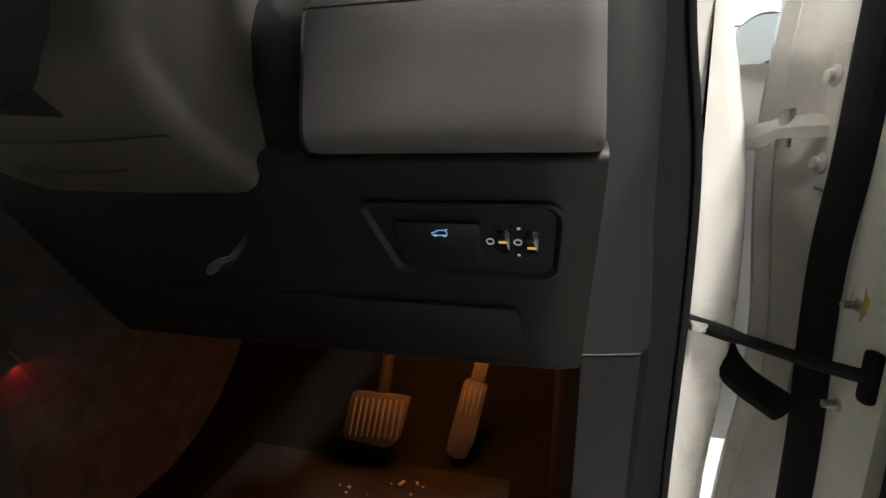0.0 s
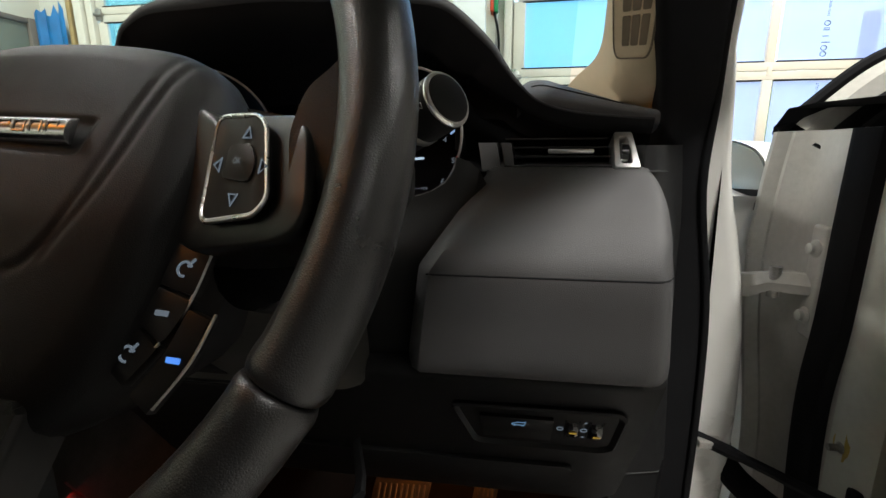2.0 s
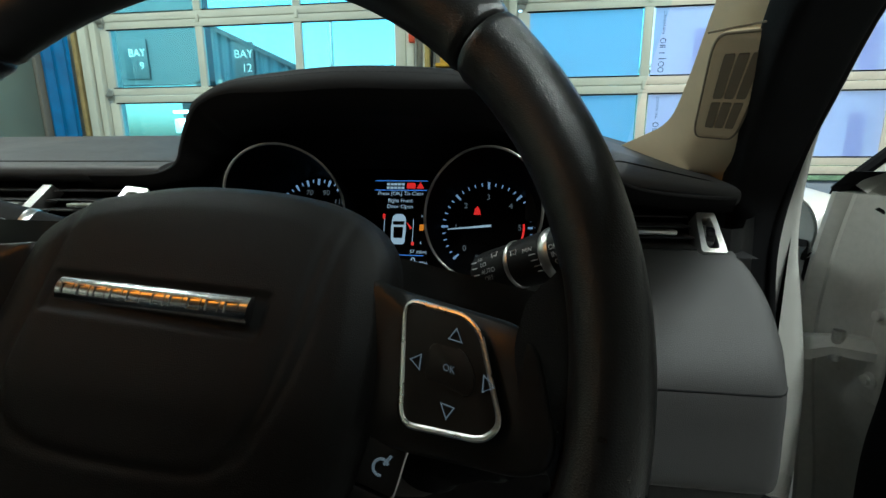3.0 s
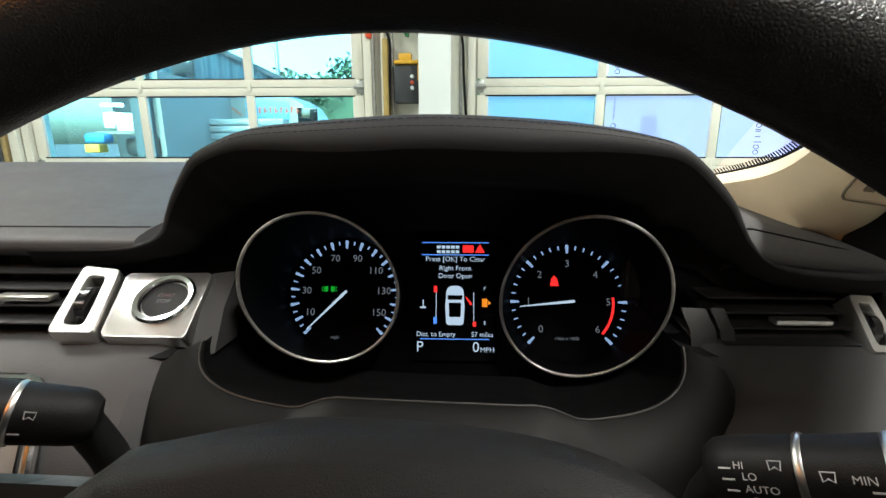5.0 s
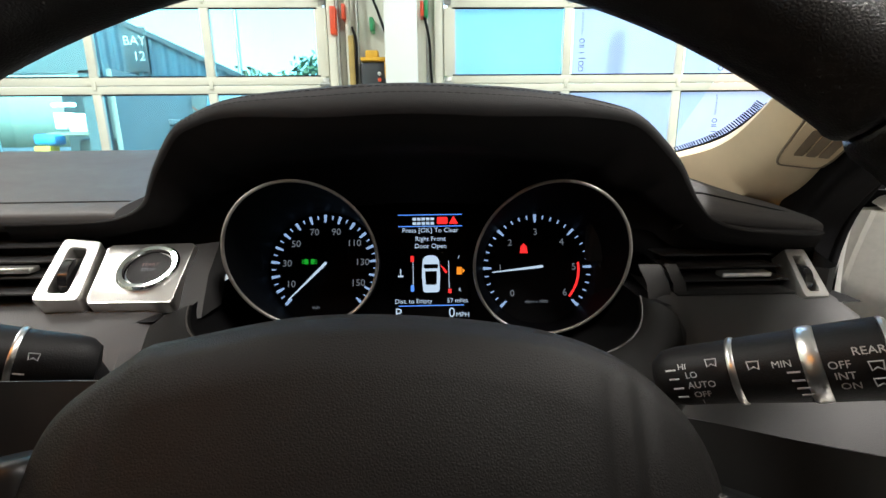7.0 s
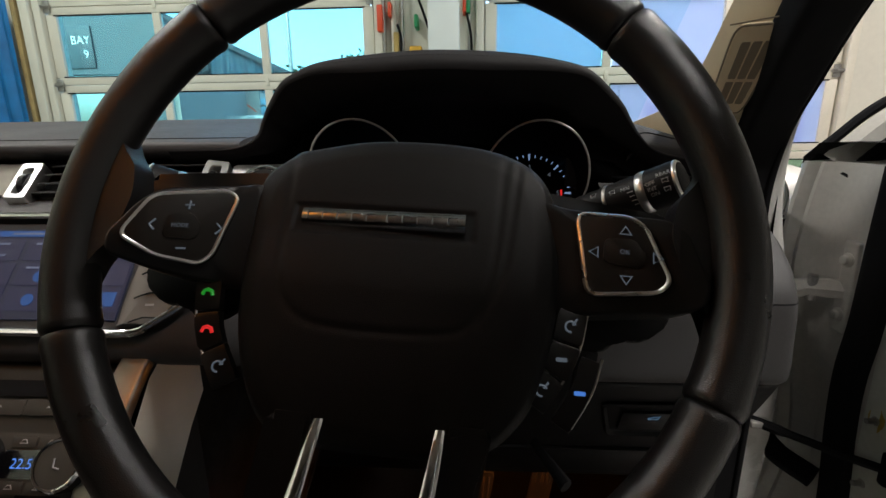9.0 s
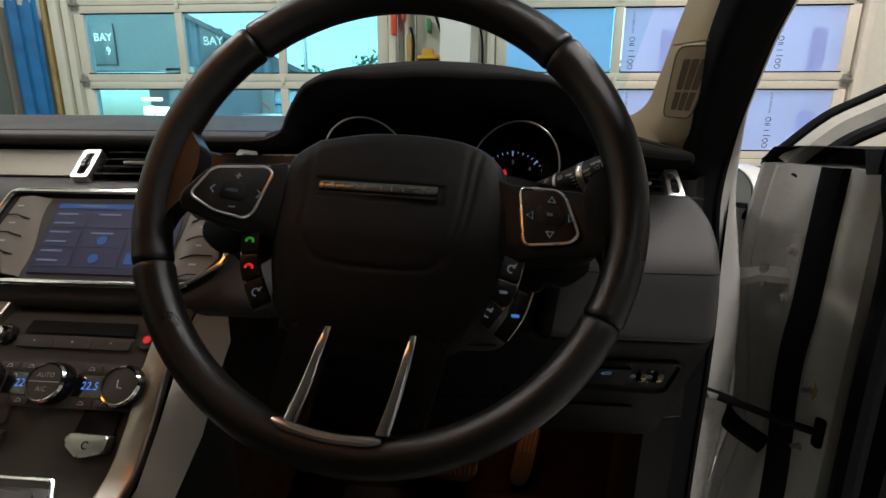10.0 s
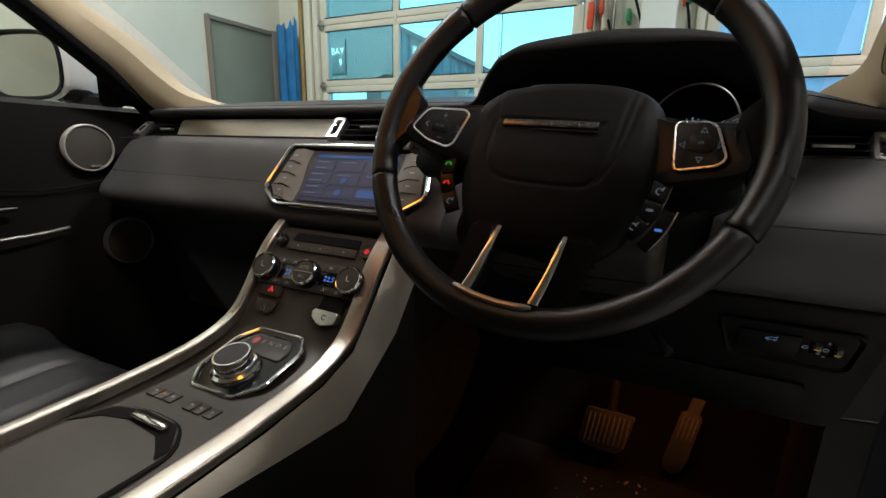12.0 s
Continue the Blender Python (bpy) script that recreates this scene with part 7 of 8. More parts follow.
def door_mirror(cx, cy, cz, flip, k0=1.0):
    t = thing("door_mirror", "white door mirror with a dark base", "door mirror", (cx, cy, cz))
    s = -1 if flip else 1
    b_ = B()
    rows_ = []
    for dy, k in ((0.0, 0.93), (0.012, 1.0), (0.07, 0.99), (0.12, 0.86), (0.155, 0.5)):
        rows_.append([Vector((cx + s * 0.10 * k0 * k * math.copysign(abs(math.cos(a)) ** 0.6, math.cos(a)), cy + dy, cz + 0.068 * k0 * k * math.copysign(abs(math.sin(a)) ** 0.6, math.sin(a)))) for a in [2 * math.pi * i / 28 for i in range(28)]])
    loft(b_, rows_, closed=True)
    b_.faces.new([b_.verts.new(p) for p in rows_[-1]])
    part("shell", b_, M_PAINT, t)
    b_ = B()
    b_.faces.new([b_.verts.new(p + Vector((0, 0.006, 0))) for p in rows_[0]])
    part("glass", b_, M_MIRROR, t)
    b_ = B()
    tube(b_, rows_[0], 0.005, 6, closed=True)
    part("edge", b_, M_BLACK, t)
    b_ = B()
    box(b_, (cx - s * 0.10, cy + 0.04, cz - 0.07), (0.08, 0.05, 0.03), 0.01)
    part("base", b_, M_BLACK, t)
    turn = Matrix.Translation((cx, cy, cz)) @ Matrix.Rotation(radians(17), 4, "Z") @ Matrix.Translation((-cx, -cy, -cz))
    for c in t.children:
        c.data.transform(turn)
    b_ = B()
    tube(b_, [(cx + 0.03, cy + 0.06, cz - 0.055), (cx + 0.10, cy + 0.08, cz - 0.085), (-1.20, cy + 0.10, cz - 0.095)], [0.02, 0.025, 0.03], 8)
    part("foot", b_, M_BLACK, t)


t = thing("door_mirror", "white-rimmed door mirror with a grey face on the open door", "door mirror", (0.63, 0.69, 0.93))
FACE = spline([(0.88, 1.062, 0), (0.8075, 1.067, 0), (0.7375, 1.0555, 0), (0.699, 1.0355, 0), (0.685, 1.008, 0), (0.691, 0.977, 0), (0.714, 0.963, 0)], 6)
ring = [(p.x, p.y) for p in FACE] + [(0.79, 0.958), (0.88, 0.958)]
bm = B()
loft(bm, [[Vector((x, 0.78 + (y - 0.78) * k, 1.012 + (z - 1.012) * k)) for y, z in ring] for x, k in ((0.588, 0.93), (0.578, 0.985), (0.583, 1.0), (0.62, 0.96), (0.65, 0.8))], closed=True, caps=True)
part("shell", bm, M_PAINT, t, "white mirror shell")
# flat grey face: the glass's dull reflection is put into its colour
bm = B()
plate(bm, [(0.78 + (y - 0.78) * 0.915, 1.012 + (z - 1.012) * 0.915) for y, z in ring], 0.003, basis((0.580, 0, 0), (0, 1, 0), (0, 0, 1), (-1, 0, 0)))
part("face", bm, M_MIRRORFACE, t, "mirror face painted the grey of its reflection")
bm = B()
plate(bm, rounded([(0.695, 0.966), (0.87, 0.962), (0.87, 0.985), (0.76, 0.992), (0.698, 0.996)], 0.005), 0.002, basis((0.5755, 0, 0), (0, 1, 0), (0, 0, 1), (-1, 0, 0)))
part("lower_edge", bm, M_BLACK, t)
bm = B()
box(bm, (0.63, 0.69, 0.955), (0.10, 0.08, 0.05), 0.01)
part("base", bm, M_BLACK, t)
door_mirror(-1.385, 0.315, 1.215, True, 1.25)

# ---------------------------------------------------------------- passenger door and seat
pdoor = thing("passenger_door", "closed black car door trim with round speakers", "car door", (-1.15, 0.0, 0.5))
bm = B()
rows = []
for z, x in ((0.38, -1.13), (0.50, -1.115), (0.62, -1.10), (0.74, -1.115), (0.84, -1.12), (0.95, -1.135), (1.06, -1.14), (1.11, -1.15), (1.122, -1.18)):
    rows.append([Vector((x - 0.01 * math.sin((y + 0.7) * 2.2), y, z + (0.03 * (-y + 0.3) if z > 1.0 else 0))) for y in frange(-1.0, 0.56, 16)])
loft(bm, rows)
part("trim", bm, material("door_trim_vinyl", (0.010, 0.0098, 0.0095), 0.6, bump=0.3, bscale=900, kind="leather", vary=0.1, spec=0.07), pdoor, "black leather-grain door trim")
bm = B()
box(bm, (-1.22, -0.25, 0.75), (0.05, 1.6, 0.72), 0.02)
part("outer_skin", bm, M_PAINT, pdoor)
M_GRILLE = material("speaker_mesh", (0.055, 0.048, 0.042), 0.6, bump=0.4, bscale=1500, vary=0.15)
for y, z, r, mt in ((0.309, 1.0195, 0.054, M_SILVERP), (0.362, 0.79, 0.058, M_STEEL)):
    m = pose(-1.124 if z > 0.9 else -1.108, y, z, 0, 90, 0)
    bm = B()
    lathe(bm, [(r, -0.01), (r, 0.003), (r * 0.97, 0.0055), (r * 0.925, 0.005), (r * 0.915, 0.0)], m, 48, cap=False)
    sp = part("speaker_ring", bm, mt, pdoor, "silver speaker ring")
    bm = B()
    lathe(bm, [(r * 0.93, 0.0), (r * 0.6, 0.004), (0.0, 0.005)], m, 40)
    part("speaker_grille", bm, M_GRILLE, sp, "brown-grey speaker mesh")
    if z > 0.9:
        bm = B()
        box(bm, (-1.116, y + 0.006, z - 0.042), (0.006, 0.024, 0.005), 0.001)
        part("speaker_mark", bm, M_SATIN, sp)
bm = B()
tube(bm, spline([(-1.104, 0.235, 0.845), (-1.095, 0.15, 0.84), (-1.090, -0.1, 0.836), (-1.09, -0.4, 0.845)], 5), 0.004, 8)
part("armrest_edge", bm, M_STEEL, pdoor, "thin silver armrest edge")
bm = B()
box(bm, (-1.105, 0.115, 0.898), (0.012, 0.07, 0.010), 0.004)
part("handle", bm, M_CHROME, pdoor, "chrome door handle")
bm = B()
tube(bm, spline([(-1.128, 0.40, 0.955), (-1.125, 0.2, 0.93), (-1.125, -0.1, 0.97), (-1.13, -0.5, 0.99)], 5), 0.003, 6)
part("trim_seam", bm, M_BLACK, pdoor)
bm = B()
loft(bm, [[(-1.16, 0.60, 1.10), (-1.15, 0.50, 1.115), (-1.155, 0.362, 1.125)], [(-1.15, 0.48, 1.18), (-1.145, 0.43, 1.20), (-1.148, 0.360, 1.20)], [(-1.14, 0.39, 1.27), (-1.135, 0.36, 1.29), (-1.14, 0.345, 1.29)], [(-1.11, 0.20, 1.40), (-1.10, 0.18, 1.40), (-1.11, 0.16, 1.39)]])
part("mirror_sail", bm, M_PLASTIC, pdoor, "black corner panel by the mirror")
bm = B()
lathe(bm, [(0.018, 0.0), (0.018, 0.004), (0.014, 0.006), (0.0, 0.006)], pose(-1.143, 0.40, 1.135, 0, 90, 0), 28)
part("tweeter", bm, M_BLACK, pdoor)
bm = B()
box(bm, (-1.185, -0.25, 1.28), (0.005, 1.1, 0.34))
ob = part("window", bm, G_CLEAR, pdoor)
ob.visible_shadow = False
bm = B()
sweep(bm, [mirrored(p) for p in spline(SEAL, 5)], rounded([(-0.026, -0.016), (0.024, -0.016), (0.026, 0.012), (-0.02, 0.02)], 0.01))
ob = part("door_seal", bm, M_RUBBER)
tagged(ob, "black rubber seal round the passenger door", "door seal")
bm = B()
box(bm, (-1.15, -1.25, 0.95), (0.10, 0.95, 1.15), 0.03)
structure("cabin_side", bm, M_PLASTIC, "dark rear side of the cabin", "cabin wall")

def car_seat(name, label, cx, seams, drop):
    """Cushion with bolsters and sewn panels, a backrest and a headrest."""
    t = thing(name, label, "car seat", (cx, -0.45, 0.40))
    b_ = B()
    rows_ = []
    for y, zt in ((0.128, 0.56), (0.130, 0.615), (0.122, 0.648), (0.095, 0.668), (0.04, 0.676), (-0.1, 0.672), (-0.3, 0.655), (-0.52, 0.64)):
        row_ = []
        for i in range(41):
            u = -1 + 2 * i / 40
            round_ = max(0.0, abs(u) - 0.86) / 0.14
            z = zt - drop + 0.030 * max(0.0, min(1.0, (abs(u) - 0.52) / 0.25)) - 0.05 * round_ ** 2
            for q in seams:
                z -= 0.007 * math.exp(-((u - q) / 0.035) ** 2)
            row_.append(Vector((cx + 0.255 * u, y - 0.03 * max(0.0, abs(u) - 0.55), z)))
        rows_.append([Vector((row_[0].x, row_[0].y, 0.45))] + row_ + [Vector((row_[-1].x, row_[-1].y, 0.45))])
    loft(b_, rows_)
    part("cushion", b_, M_SEAT, t, "black leather cushion with sewn panels", 50)
    b_ = B()
    box(b_, (cx, -0.2, 0.42), (0.44, 0.6, 0.10), 0.02)
    part("seat_base", b_, M_PLASTIC, t)
    b_ = B()
    rows_ = []
    for z, y in ((0.60, -0.50), (0.80, -0.57), (1.0, -0.64), (1.2, -0.70), (1.24, -0.715)):
        k = 0.25 if z < 1.22 else 0.20
        rows_.append([Vector((cx + k * math.cos(a), y - 0.055 + 0.07 * math.copysign(abs(math.sin(a)) ** 0.7, math.sin(a)), z)) for a in [2 * math.pi * i / 24 for i in range(24)]])
    loft(b_, rows_, closed=True, caps=True)
    part("backrest", b_, M_SEAT, t)
    b_ = B()
    box(b_, (cx, -0.775, 1.36), (0.26, 0.10, 0.18), 0.04, None, 3)
    part("headrest", b_, M_SEAT, t)
    for dx in (-0.06, 0.06):
        b_ = B()
        tube(b_, [(cx + dx, -0.77, 1.22), (cx + dx, -0.775, 1.32)], 0.007, 10)
        part("headrest_post", b_, M_CHROME, t)
    return t


car_seat("passenger_seat", "black leather passenger seat with sewn cushion panels", -0.80, (-0.62, -0.05, 0.42, 0.66), 0.012)
car_seat("driver_seat", "black leather driver's seat facing the steering wheel", 0.06, (-0.66, -0.42, 0.05, 0.62), 0.065)

# overhead lamp on the roof lining above the console
lamp = thing("map_lamp", "small warm map lamp in the roof lining", "lamp", (CX, -0.08, 1.49))
bm = B()
box(bm, (CX - 0.02, -0.09, 1.492), (0.34, 0.14, 0.03), 0.01)
part("housing", bm, M_HEAD, lamp)
bm = B()
box(bm, (CX - 0.02, -0.09, 1.4755), (0.30, 0.08, 0.006), 0.002)
part("lens", bm, glow("map_lens", (1.0, 0.30, 0.02), 2.2), lamp)
area_lamp("map_light", pose(CX - 0.02, -0.09, 1.470), 0.28, 0.06, 0.008, (1.0, 0.5, 0.16))

# ---------------------------------------------------------------- workshop fittings by the doors
bm = B()
box(bm, (-0.17, FY - 0.35, 2.2), (0.26, 0.16, 4.4), 0.01)
structure("white_column", bm, material("white_column_paint", (0.78, 0.78, 0.76), 0.5, vary=0.05, scale=2), "white square steel column between the doors", "column")
cbox = thing("control_box", "black door control box with three push buttons", "control box", (-0.40, FY - 0.1, 1.66))
bm = B()
box(bm, (-0.415, FY - 0.07, 1.675), (0.235, 0.18, 0.31), 0.012)
part("case", bm, M_BOX, cbox)
for z, mt in ((1.735, M_WHITEP), (1.685, M_RED), (1.64, M_WHITEP)):
    bm = B()
    lathe(bm, [(0.017, 0.0), (0.017, 0.008), (0.012, 0.012), (0.0, 0.013)], pose(-0.375, FY - 0.16, z, 90, 0, 0), 20)
    part("push_button", bm, mt, cbox)
t = thing("yellow_bracket", "yellow plastic bracket on the control box", "bracket", (-0.42, FY - 0.1, 1.85))
bm = B()
box(bm, (-0.42, FY - 0.12, 1.852), (0.22, 0.13, 0.03), 0.006)
part("shelf", bm, M_YELLOW, t)
bm = B()
box(bm, (-0.435, FY - 0.12, 1.895), (0.11, 0.10, 0.06), 0.012)
part("lump", bm, M_YELLOW, t)
bm = B()
box(bm, (-0.315, FY - 0.14, 1.77), (0.03, 0.05, 0.14), 0.006)
part("arm", bm, M_YELLOW, t)
for nm, lab, x, z, w, h, mt in (("orange_tag", "orange plastic tag hanging on the wall", -0.755, 2.17, 0.05, 0.22, M_RED), ("red_tag", "red plastic tag on the pipe", -0.665, 2.24, 0.03, 0.12, M_RED), ("green_valve", "green hose valve lever on a pipe", -0.43, 2.14, 0.035, 0.11, M_GREEN), ("green_valve", "green hose valve lever beside the column", 0.035, 2.26, 0.035, 0.13, M_GREEN), ("red_valve", "red hose valve handle beside the column", 0.0, 2.26, 0.03, 0.12, M_RED)):
    bm = B()
    box(bm, (x, FY - 0.055, z), (w, 0.15, h), 0.008)
    ob = part(nm, bm, mt)
    tagged(ob, lab, "tag" if "tag" in nm else "valve")
for x, r, mt, lab in ((-0.73, 0.018, M_STEEL, "grey steel pipe up the wall"), (-0.64, 0.024, M_FRAME, "cream painted pipe up the wall"), (-0.56, 0.014, M_STEEL, "grey steel conduit up the wall"), (0.045, 0.016, M_STEEL, "grey steel conduit beside the column")):
    bm = B()
    tube(bm, [(x, FY - 0.05, 0.0), (x, FY - 0.05, 4.4)], r, 10)
    ob = part("pipe", bm, mt)
    tagged(ob, lab, "pipe", "wall pipes")
for line, r, lab in (([(-0.45, FY - 0.2, 2.9), (-0.44, FY - 0.2, 2.45), (-0.36, FY - 0.22, 2.2), (-0.30, FY - 0.24, 2.02), (-0.27, FY - 0.2, 1.9)], 0.011, "black hanging cable by the column"),
                     ([(-0.60, FY - 0.1, 2.12), (-0.57, FY - 0.12, 2.0), (-0.575, FY - 0.12, 1.8), (-0.59, FY - 0.12, 1.4)], 0.011, "dark coiled air hose on the wall"),
                     ([(0.02, FY - 0.1, 2.2), (0.06, FY - 0.12, 2.0), (0.07, FY - 0.12, 1.75), (0.10, FY - 0.12, 1.3)], 0.011, "dark coiled air hose beside the column")):
    bm = B()
    tube(bm, spline(line, 8), r, 8)
    ob = part("hose", bm, M_BLACK)
    tagged(ob, lab, "hose", "hanging hoses")
bm = B()
box(bm, (-0.61, FY - 0.06, 1.0), (0.05, 0.16, 2.1), 0.01)
ob = part("wooden_board", bm, material("ochre_board", (0.42, 0.28, 0.08), 0.6, vary=0.2, scale=10))
tagged(ob, "ochre wooden board standing on the wall", "board")

# film strips with plain bars of print, on the second door
zs = [RAIL - 0.695, RAIL, RAIL + 0.7, RAIL + 1.4]
for (xa, xb) in zip(RIGHT, RIGHT[1:]):
    for z0, z1 in zip(zs, zs[1:]):
        bm = B()
        box(bm, ((xa + xb) / 2, FY - 0.012, (z0 + z1) / 2), (xb - xa - 0.10, 0.001, z1 - z0 - 0.16))
        ob = part("protective_film", bm, M_FILM)
        ob.visible_shadow = False
        tagged(ob, "milky protective film stuck on the door pane", "film", "pane films")
        if xa < 0.5:
            continue
        bm = B()
        k = 0
        spots = []
        z = z0 + 0.09
        x = xa + 0.13 + (0.26 if xa > 2 else 0.0)
        for j in range(6):
            zz = z + 0.02 + j * 0.047
            if j in (0, 1, 5):
                tube(bm, [(x + 0.022 * math.cos(q * math.pi / 8), FY - 0.016, zz + 0.012 + 0.018 * math.sin(q * math.pi / 8)) for q in range(16)], 0.0035, 4, closed=True)
            else:
                box(bm, (x + (0.008 if j == 2 else 0), FY - 0.016, zz + 0.008), (0.062 if j == 2 else 0.046, 0.0006, 0.007))
                if j == 4:
                    box(bm, (x, FY - 0.016, zz + 0.022), (0.046, 0.0006, 0.007))
        spots.append((x, z + 0.41))
        part("print_bars", bm, M_INK, ob, "grey print bars running up the film")
        for sx, sz in spots:
            words("lettering", "THIS SIDE OUT", 0.028, basis((sx, FY - 0.0165, sz), (0, 0, 1), (-1, 0, 0), (0, -1, 0)), M_INK, ob)
        bm = B()
        box(bm, (x + 0.32, FY - 0.014, (z0 + z1) / 2 - 0.1), (0.14, 0.0006, (z1 - z0) * 0.55))
        part("loose_patch", bm, M_FILM, ob)

# side wall shutter and blue sheet in the far corner
t = thing("wall_shutter", "grey-green metal shutter in the side wall", "shutter", (-4.62, 3.8, 1.0), "", "structure")
bm = B()
box(bm, (-4.63, 3.83, 1.12), (0.05, 0.86, 2.3), 0.01)
part("panel", bm, M_STONEGREEN, t)
bm = B()
box(bm, (-4.62, 4.32, 1.15), (0.08, 0.11, 2.36), 0.01)
box(bm, (-4.62, 3.83, 2.295), (0.08, 0.86, 0.05), 0.01)
box(bm, (-4.62, 3.385, 1.15), (0.08, 0.03, 2.36), 0.01)
part("frame", bm, material("shutter_frame", (0.2, 0.17, 0.14), 0.6, vary=0.1), t)
t = thing("blue_sheet", "torn blue plastic sheet hanging in the corner", "sheet", (-4.4, FY - 0.1, 1.0))
bm = B()
rng = random.Random(3)
rows = []
for i in range(12):
    x = -4.56 + 0.030 * i
    top = 2.42 + rng.uniform(-0.08, 0.06)
    rows.append([(x, FY - 0.12 - 0.02 * math.sin(i * 1.3), 0.0), (x, FY - 0.12 - 0.02 * math.sin(i * 1.3 + 0.5), 1.2), (x, FY - 0.12 - 0.02 * math.sin(i * 1.3 + 1), top)])
loft(bm, rows)
part("sheet", bm, M_BLUE, t)
for x, w, mt in ((-4.19, 0.05, M_OCHRE), (-4.09, 0.09, M_FRAME)):
    bm = B()
    box(bm, (x, FY - 0.08, 2.2), (w, 0.07, 4.4), 0.01)
    ob = part("corner_post", bm, mt)
    tagged(ob, "painted upright post beside the sectional door", "post", "", "structure")

# ---------------------------------------------------------------- outside the doors
bm = B()
box(bm, (0, 205, -0.15), (600, 400, 0.2))
structure("ground", bm, M_ASPHALT, "grey asphalt yard outside the workshop", "ground")

# blue clad building with a bay sign
bay = thing("clad_building", "blue corrugated metal building with a pitched roof edge", "building", (-12, 16, 0))
bm = B()
BX0, BX1 = -9.3, -4.6


def roof_z(x):
    return 4.50 - (x + 8.4) * 0.46


n = 60
rows = []
for i in range(n + 1):
    x = -9.3 + (BX1 - BX0) * i / n
    d = 0.05 if (i // 2) % 2 else 0.0
    rows.append([(x, 14.0 - d, -0.05), (x, 14.0 - d, max(0.4, roof_z(x)))])
loft(bm, rows)
part("cladding", bm, M_CLAD, bay, "blue corrugated cladding", 20)
bm = B()
tube(bm, [(-8.4 - 0.9, 13.9, roof_z(-9.3)), (BX1, 13.9, roof_z(BX1))], 0.09, 4)
part("roof_edge", bm, M_CLAD2, bay)
bm = B()
box(bm, (-7.9, 13.9, 3.70), (0.62, 0.04, 1.15), 0.01)
sg = part("sign", bm, M_SIGN, bay, "dark bay number sign")
words("lettering", "BAY", 0.34, basis((-7.9, 13.87, 3.92), (1, 0, 0), (0, 0, 1), (0, -1, 0)), M_WHITEP, sg)
words("lettering", "12", 0.34, basis((-7.82, 13.87, 3.52), (1, 0, 0), (0, 0, 1), (0, -1, 0)), M_WHITEP, sg)

# nearer grey building with an open lit bay
near = thing("grey_building", "blue-grey building with an open lit workshop bay", "building", (-8.5, 9, 0))
bm = B()
box(bm, (-8.9, 9.0, 4.6), (6.2, 0.2, 4.4))
box(bm, (-5.95, 9.0, 1.2), (0.30, 0.2, 2.5))
box(bm, (-9.6, 9.0, 1.2), (3.0, 0.2, 2.5))
part("wall", bm, M_CLAD2, near)
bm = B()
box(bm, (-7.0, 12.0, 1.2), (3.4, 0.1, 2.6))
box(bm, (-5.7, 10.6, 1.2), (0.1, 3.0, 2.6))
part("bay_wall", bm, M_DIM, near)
bm = B()
box(bm, (-7.32, 8.88, 2.88), (0.52, 0.03, 0.75), 0.01)
sg = part("sign", bm, M_SIGN, near, "dark bay number sign")
words("lettering", "BAY", 0.21, basis((-7.28, 8.86, 3.0), (1, 0, 0), (0, 0, 1), (0, -1, 0)), M_WHITEP, sg)
words("lettering", "9", 0.21, basis((-7.2, 8.86, 2.75), (1, 0, 0), (0, 0, 1), (0, -1, 0)), M_WHITEP, sg)
t = thing("bay_light", "white fluorescent light glowing in the open bay", "lamp", (-6.75, 9.3, 1.9))
bm = B()
box(bm, (-6.75, 9.3, 1.90), (0.42, 0.08, 0.06), 0.02)
part("tube", bm, glow("bay_tube", (1.0, 0.98, 0.9), 6.0), t)
area_lamp("bay_lamp", pose(-6.75, 9.6, 1.85), 0.5, 0.5, 14, (1.0, 0.9, 0.7))
t = thing("storage_shelf", "cream boxes stacked on a workshop shelf", "shelf", (-6.8, 9.6, 1.2))
for x, z, w, h in ((-6.98, 1.62, 0.22, 0.3), (-6.66, 1.58, 0.34, 0.34), (-6.42, 1.66, 0.1, 0.18)):
    bm = B()
    box(bm, (x, 9.6, z), (w, 0.3, h), 0.02)
    part("box", bm, M_WHITEP, t)
bm = B()
box(bm, (-6.75, 9.6, 1.38), (1.0, 0.35, 0.05))
part("board", bm, M_STONEGREEN, t)
t = thing("blue_machine", "blue workshop machine with a yellow foot", "machine", (-7.1, 9.3, 0))
bm = B()
box(bm, (-7.15, 9.35, 1.27), (0.42, 0.3, 0.2), 0.06)
part("body", bm, M_BLUE, t)
bm = B()
box(bm, (-7.2, 9.3, 1.07), (0.3, 0.25, 0.16), 0.02)
part("foot", bm, M_YELLOW, t)
bm = B()
box(bm, (-6.55, 9.9, 1.1), (0.7, 0.5, 0.4), 0.12)
ob = part("dark_workbench", bm, M_BOX)
tagged(ob, "dark workbench inside the open bay", "workbench")

# parked van with a sign panel
van = thing("parked_van", "white van with a light blue sign panel", "van", (-5.6, 12.3, 0))
bm = B()
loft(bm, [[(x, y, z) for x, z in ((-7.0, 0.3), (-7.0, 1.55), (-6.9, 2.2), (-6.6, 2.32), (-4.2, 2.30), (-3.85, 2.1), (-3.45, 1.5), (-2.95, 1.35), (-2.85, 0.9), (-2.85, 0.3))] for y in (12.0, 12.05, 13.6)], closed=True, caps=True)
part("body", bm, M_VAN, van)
bm = B()
box(bm, (-5.35, 11.985, 1.95), (2.3, 0.02, 0.46), 0.005)
vp = part("sign_panel", bm, material("pale_blue_sign", (0.17, 0.38, 0.52), 0.5, vary=0.06), van)
bm = B()
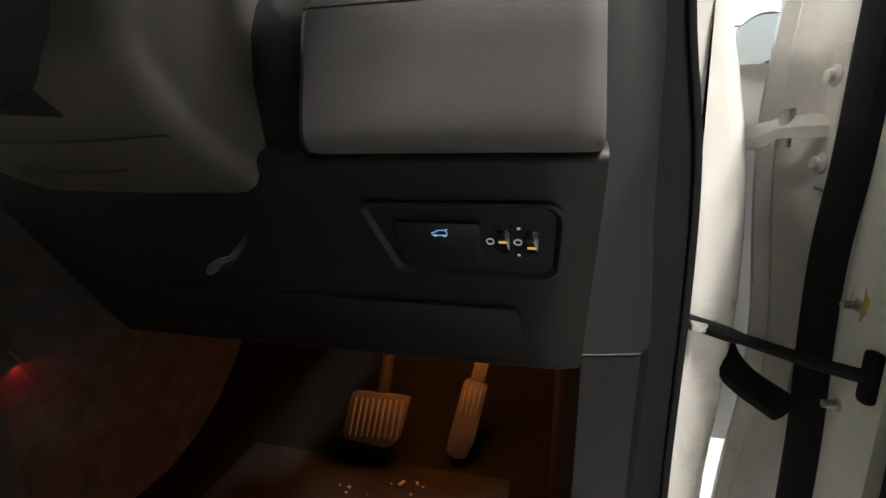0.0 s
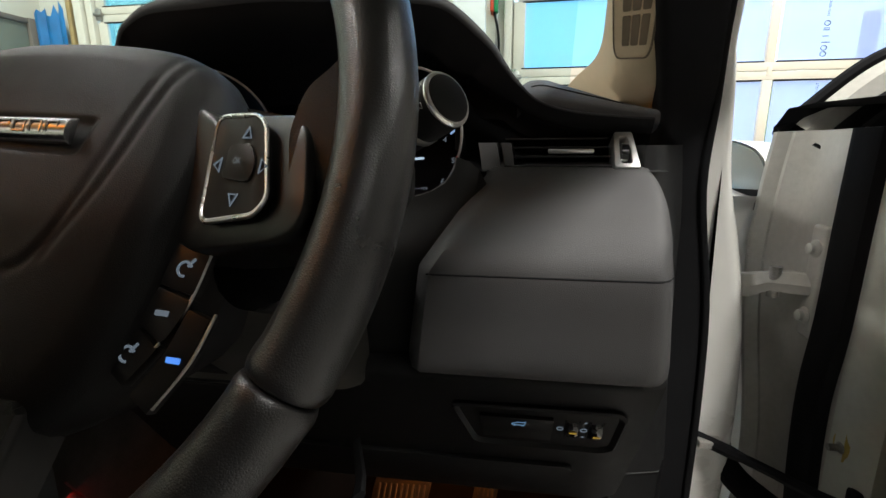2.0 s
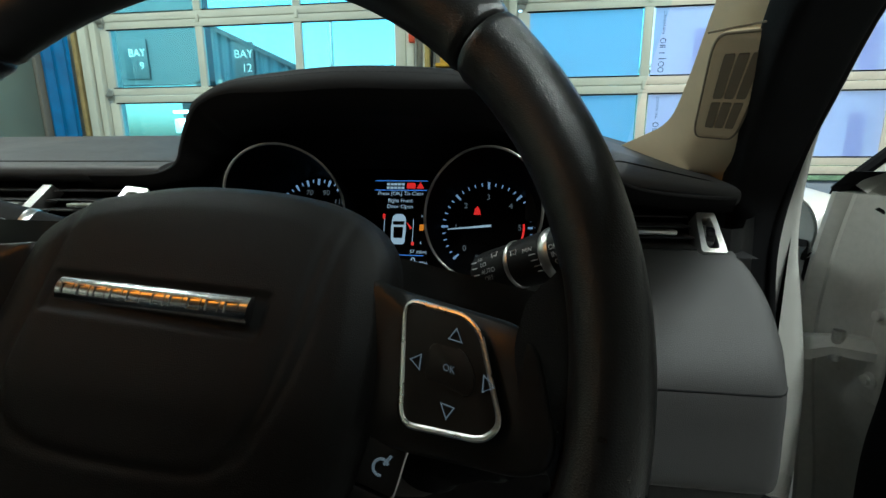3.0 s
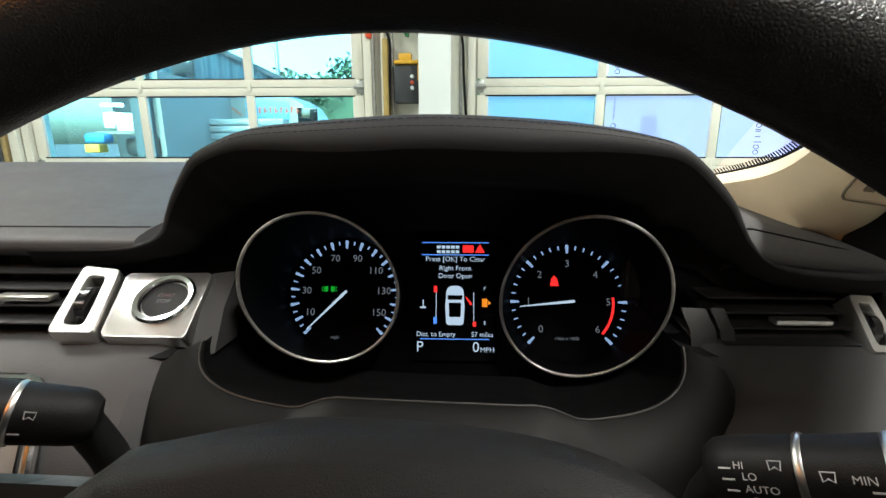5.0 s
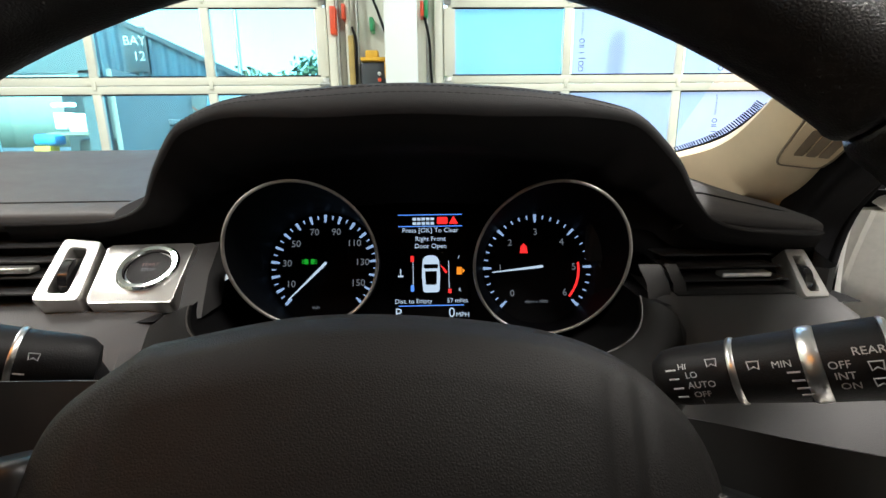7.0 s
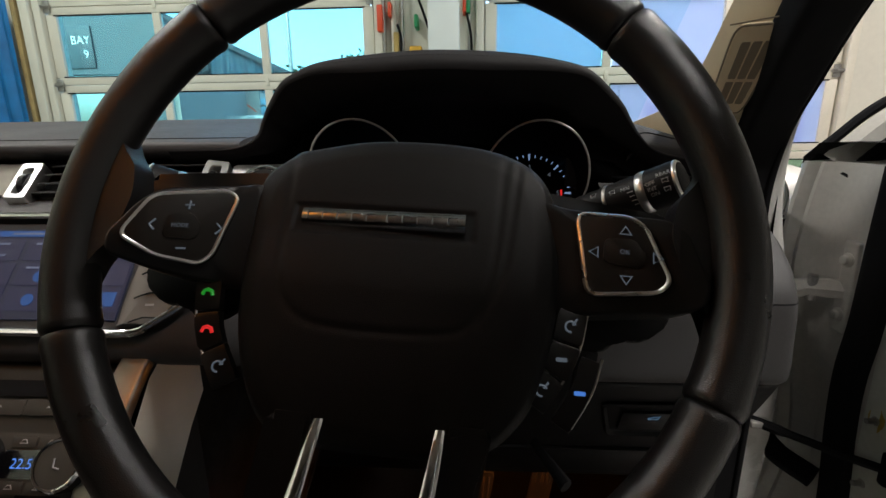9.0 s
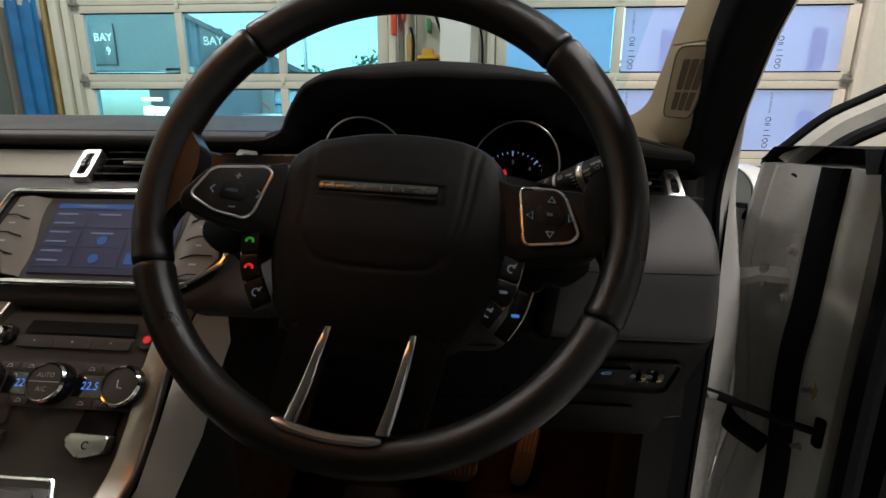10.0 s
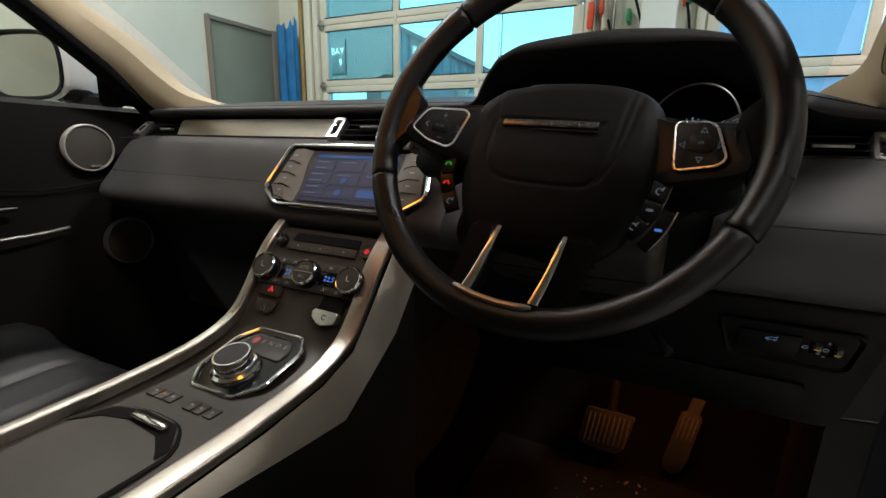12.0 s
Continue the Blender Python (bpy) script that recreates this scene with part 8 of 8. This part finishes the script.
for sx, sy in ((1, 0),):
    tube(bm, [(-5.95, 11.97, 1.85), (-5.68, 11.97, 2.06), (-5.41, 11.97, 1.85)], 0.03, 4)
    for j in range(8):
        box(bm, (-4.95 + j * 0.135, 11.97, 1.97 + 0.0), (0.035, 0.01, 0.15))
        box(bm, (-4.91 + j * 0.135, 11.97, 2.02 - 0.07 * (j % 2)), (0.06, 0.01, 0.03))
part("sign_bars", bm, M_RED, vp, "red print bars")
bm = B()
for x in (-6.12, -5.22):
    tube(bm, [(x + 0.13 * math.cos(a * math.pi / 9), 11.97, 1.88 + 0.13 * math.sin(a * math.pi / 9)) for a in range(18)], 0.02, 5, closed=True)
part("sign_rings", bm, M_SIGN, vp)
bm = B()
box(bm, (-3.75, 11.99, 1.85), (0.5, 0.02, 0.35), 0.02)
part("window", bm, M_GLOSSBLACK, van)
for x in (-6.3, -3.5):
    w_ = part("wheel", lathe(B(), [(0.2, -0.1), (0.34, -0.1), (0.36, 0.0), (0.34, 0.1), (0.2, 0.1)], pose(x, 12.1, 0.31, 90, 0, 0), 24), M_RUBBER, van)
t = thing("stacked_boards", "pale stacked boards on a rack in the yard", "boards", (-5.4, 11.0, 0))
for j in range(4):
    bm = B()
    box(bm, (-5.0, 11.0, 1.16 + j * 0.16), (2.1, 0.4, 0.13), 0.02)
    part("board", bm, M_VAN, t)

# hedge, with leaf clumps
rng = random.Random(11)
me_v, me_f = [], []
for i in range(7000):
    x = rng.uniform(-7.5, 12)
    top = 3.5 + 0.25 * math.sin(x * 1.3) + 0.2 * math.sin(x * 3.1 + 1) + rng.uniform(-0.25, 0.25)
    z = top - abs(rng.gauss(0, 0.55))
    y = 17.0 + rng.uniform(-0.6, 0.6)
    s = rng.uniform(0.05, 0.14)
    a = Vector((rng.uniform(-1, 1), rng.uniform(-1, 1), rng.uniform(-1, 1))).normalized() * s
    b_ = a.orthogonal().normalized() * s * 0.6
    c = Vector((x, y, max(0.1, z)))
    k = len(me_v)
    me_v += [c - a, c + b_, c + a, c - b_]
    me_f.append((k, k + 1, k + 2, k + 3))
hm = bpy.data.meshes.new("hedge")
hm.from_pydata([tuple(v) for v in me_v], [], me_f)
hm.materials.append(M_LEAF)
hedge = new("hedge", hm)
tagged(hedge, "dark green hedge along the yard", "hedge", "", "stuff")
bm = B()
box(bm, (2.2, 17.2, 1.5), (19.5, 0.8, 3.0), 0.2)
part("hedge_core", bm, M_LEAF, hedge)
bm = B()
tube(bm, [(-5.4, 14.6, 0), (-5.38, 14.6, 7.5)], [0.07, 0.05], 10)
ob = part("lamp_post", bm, M_STEEL)
tagged(ob, "grey steel lamp post in the yard", "lamp post")
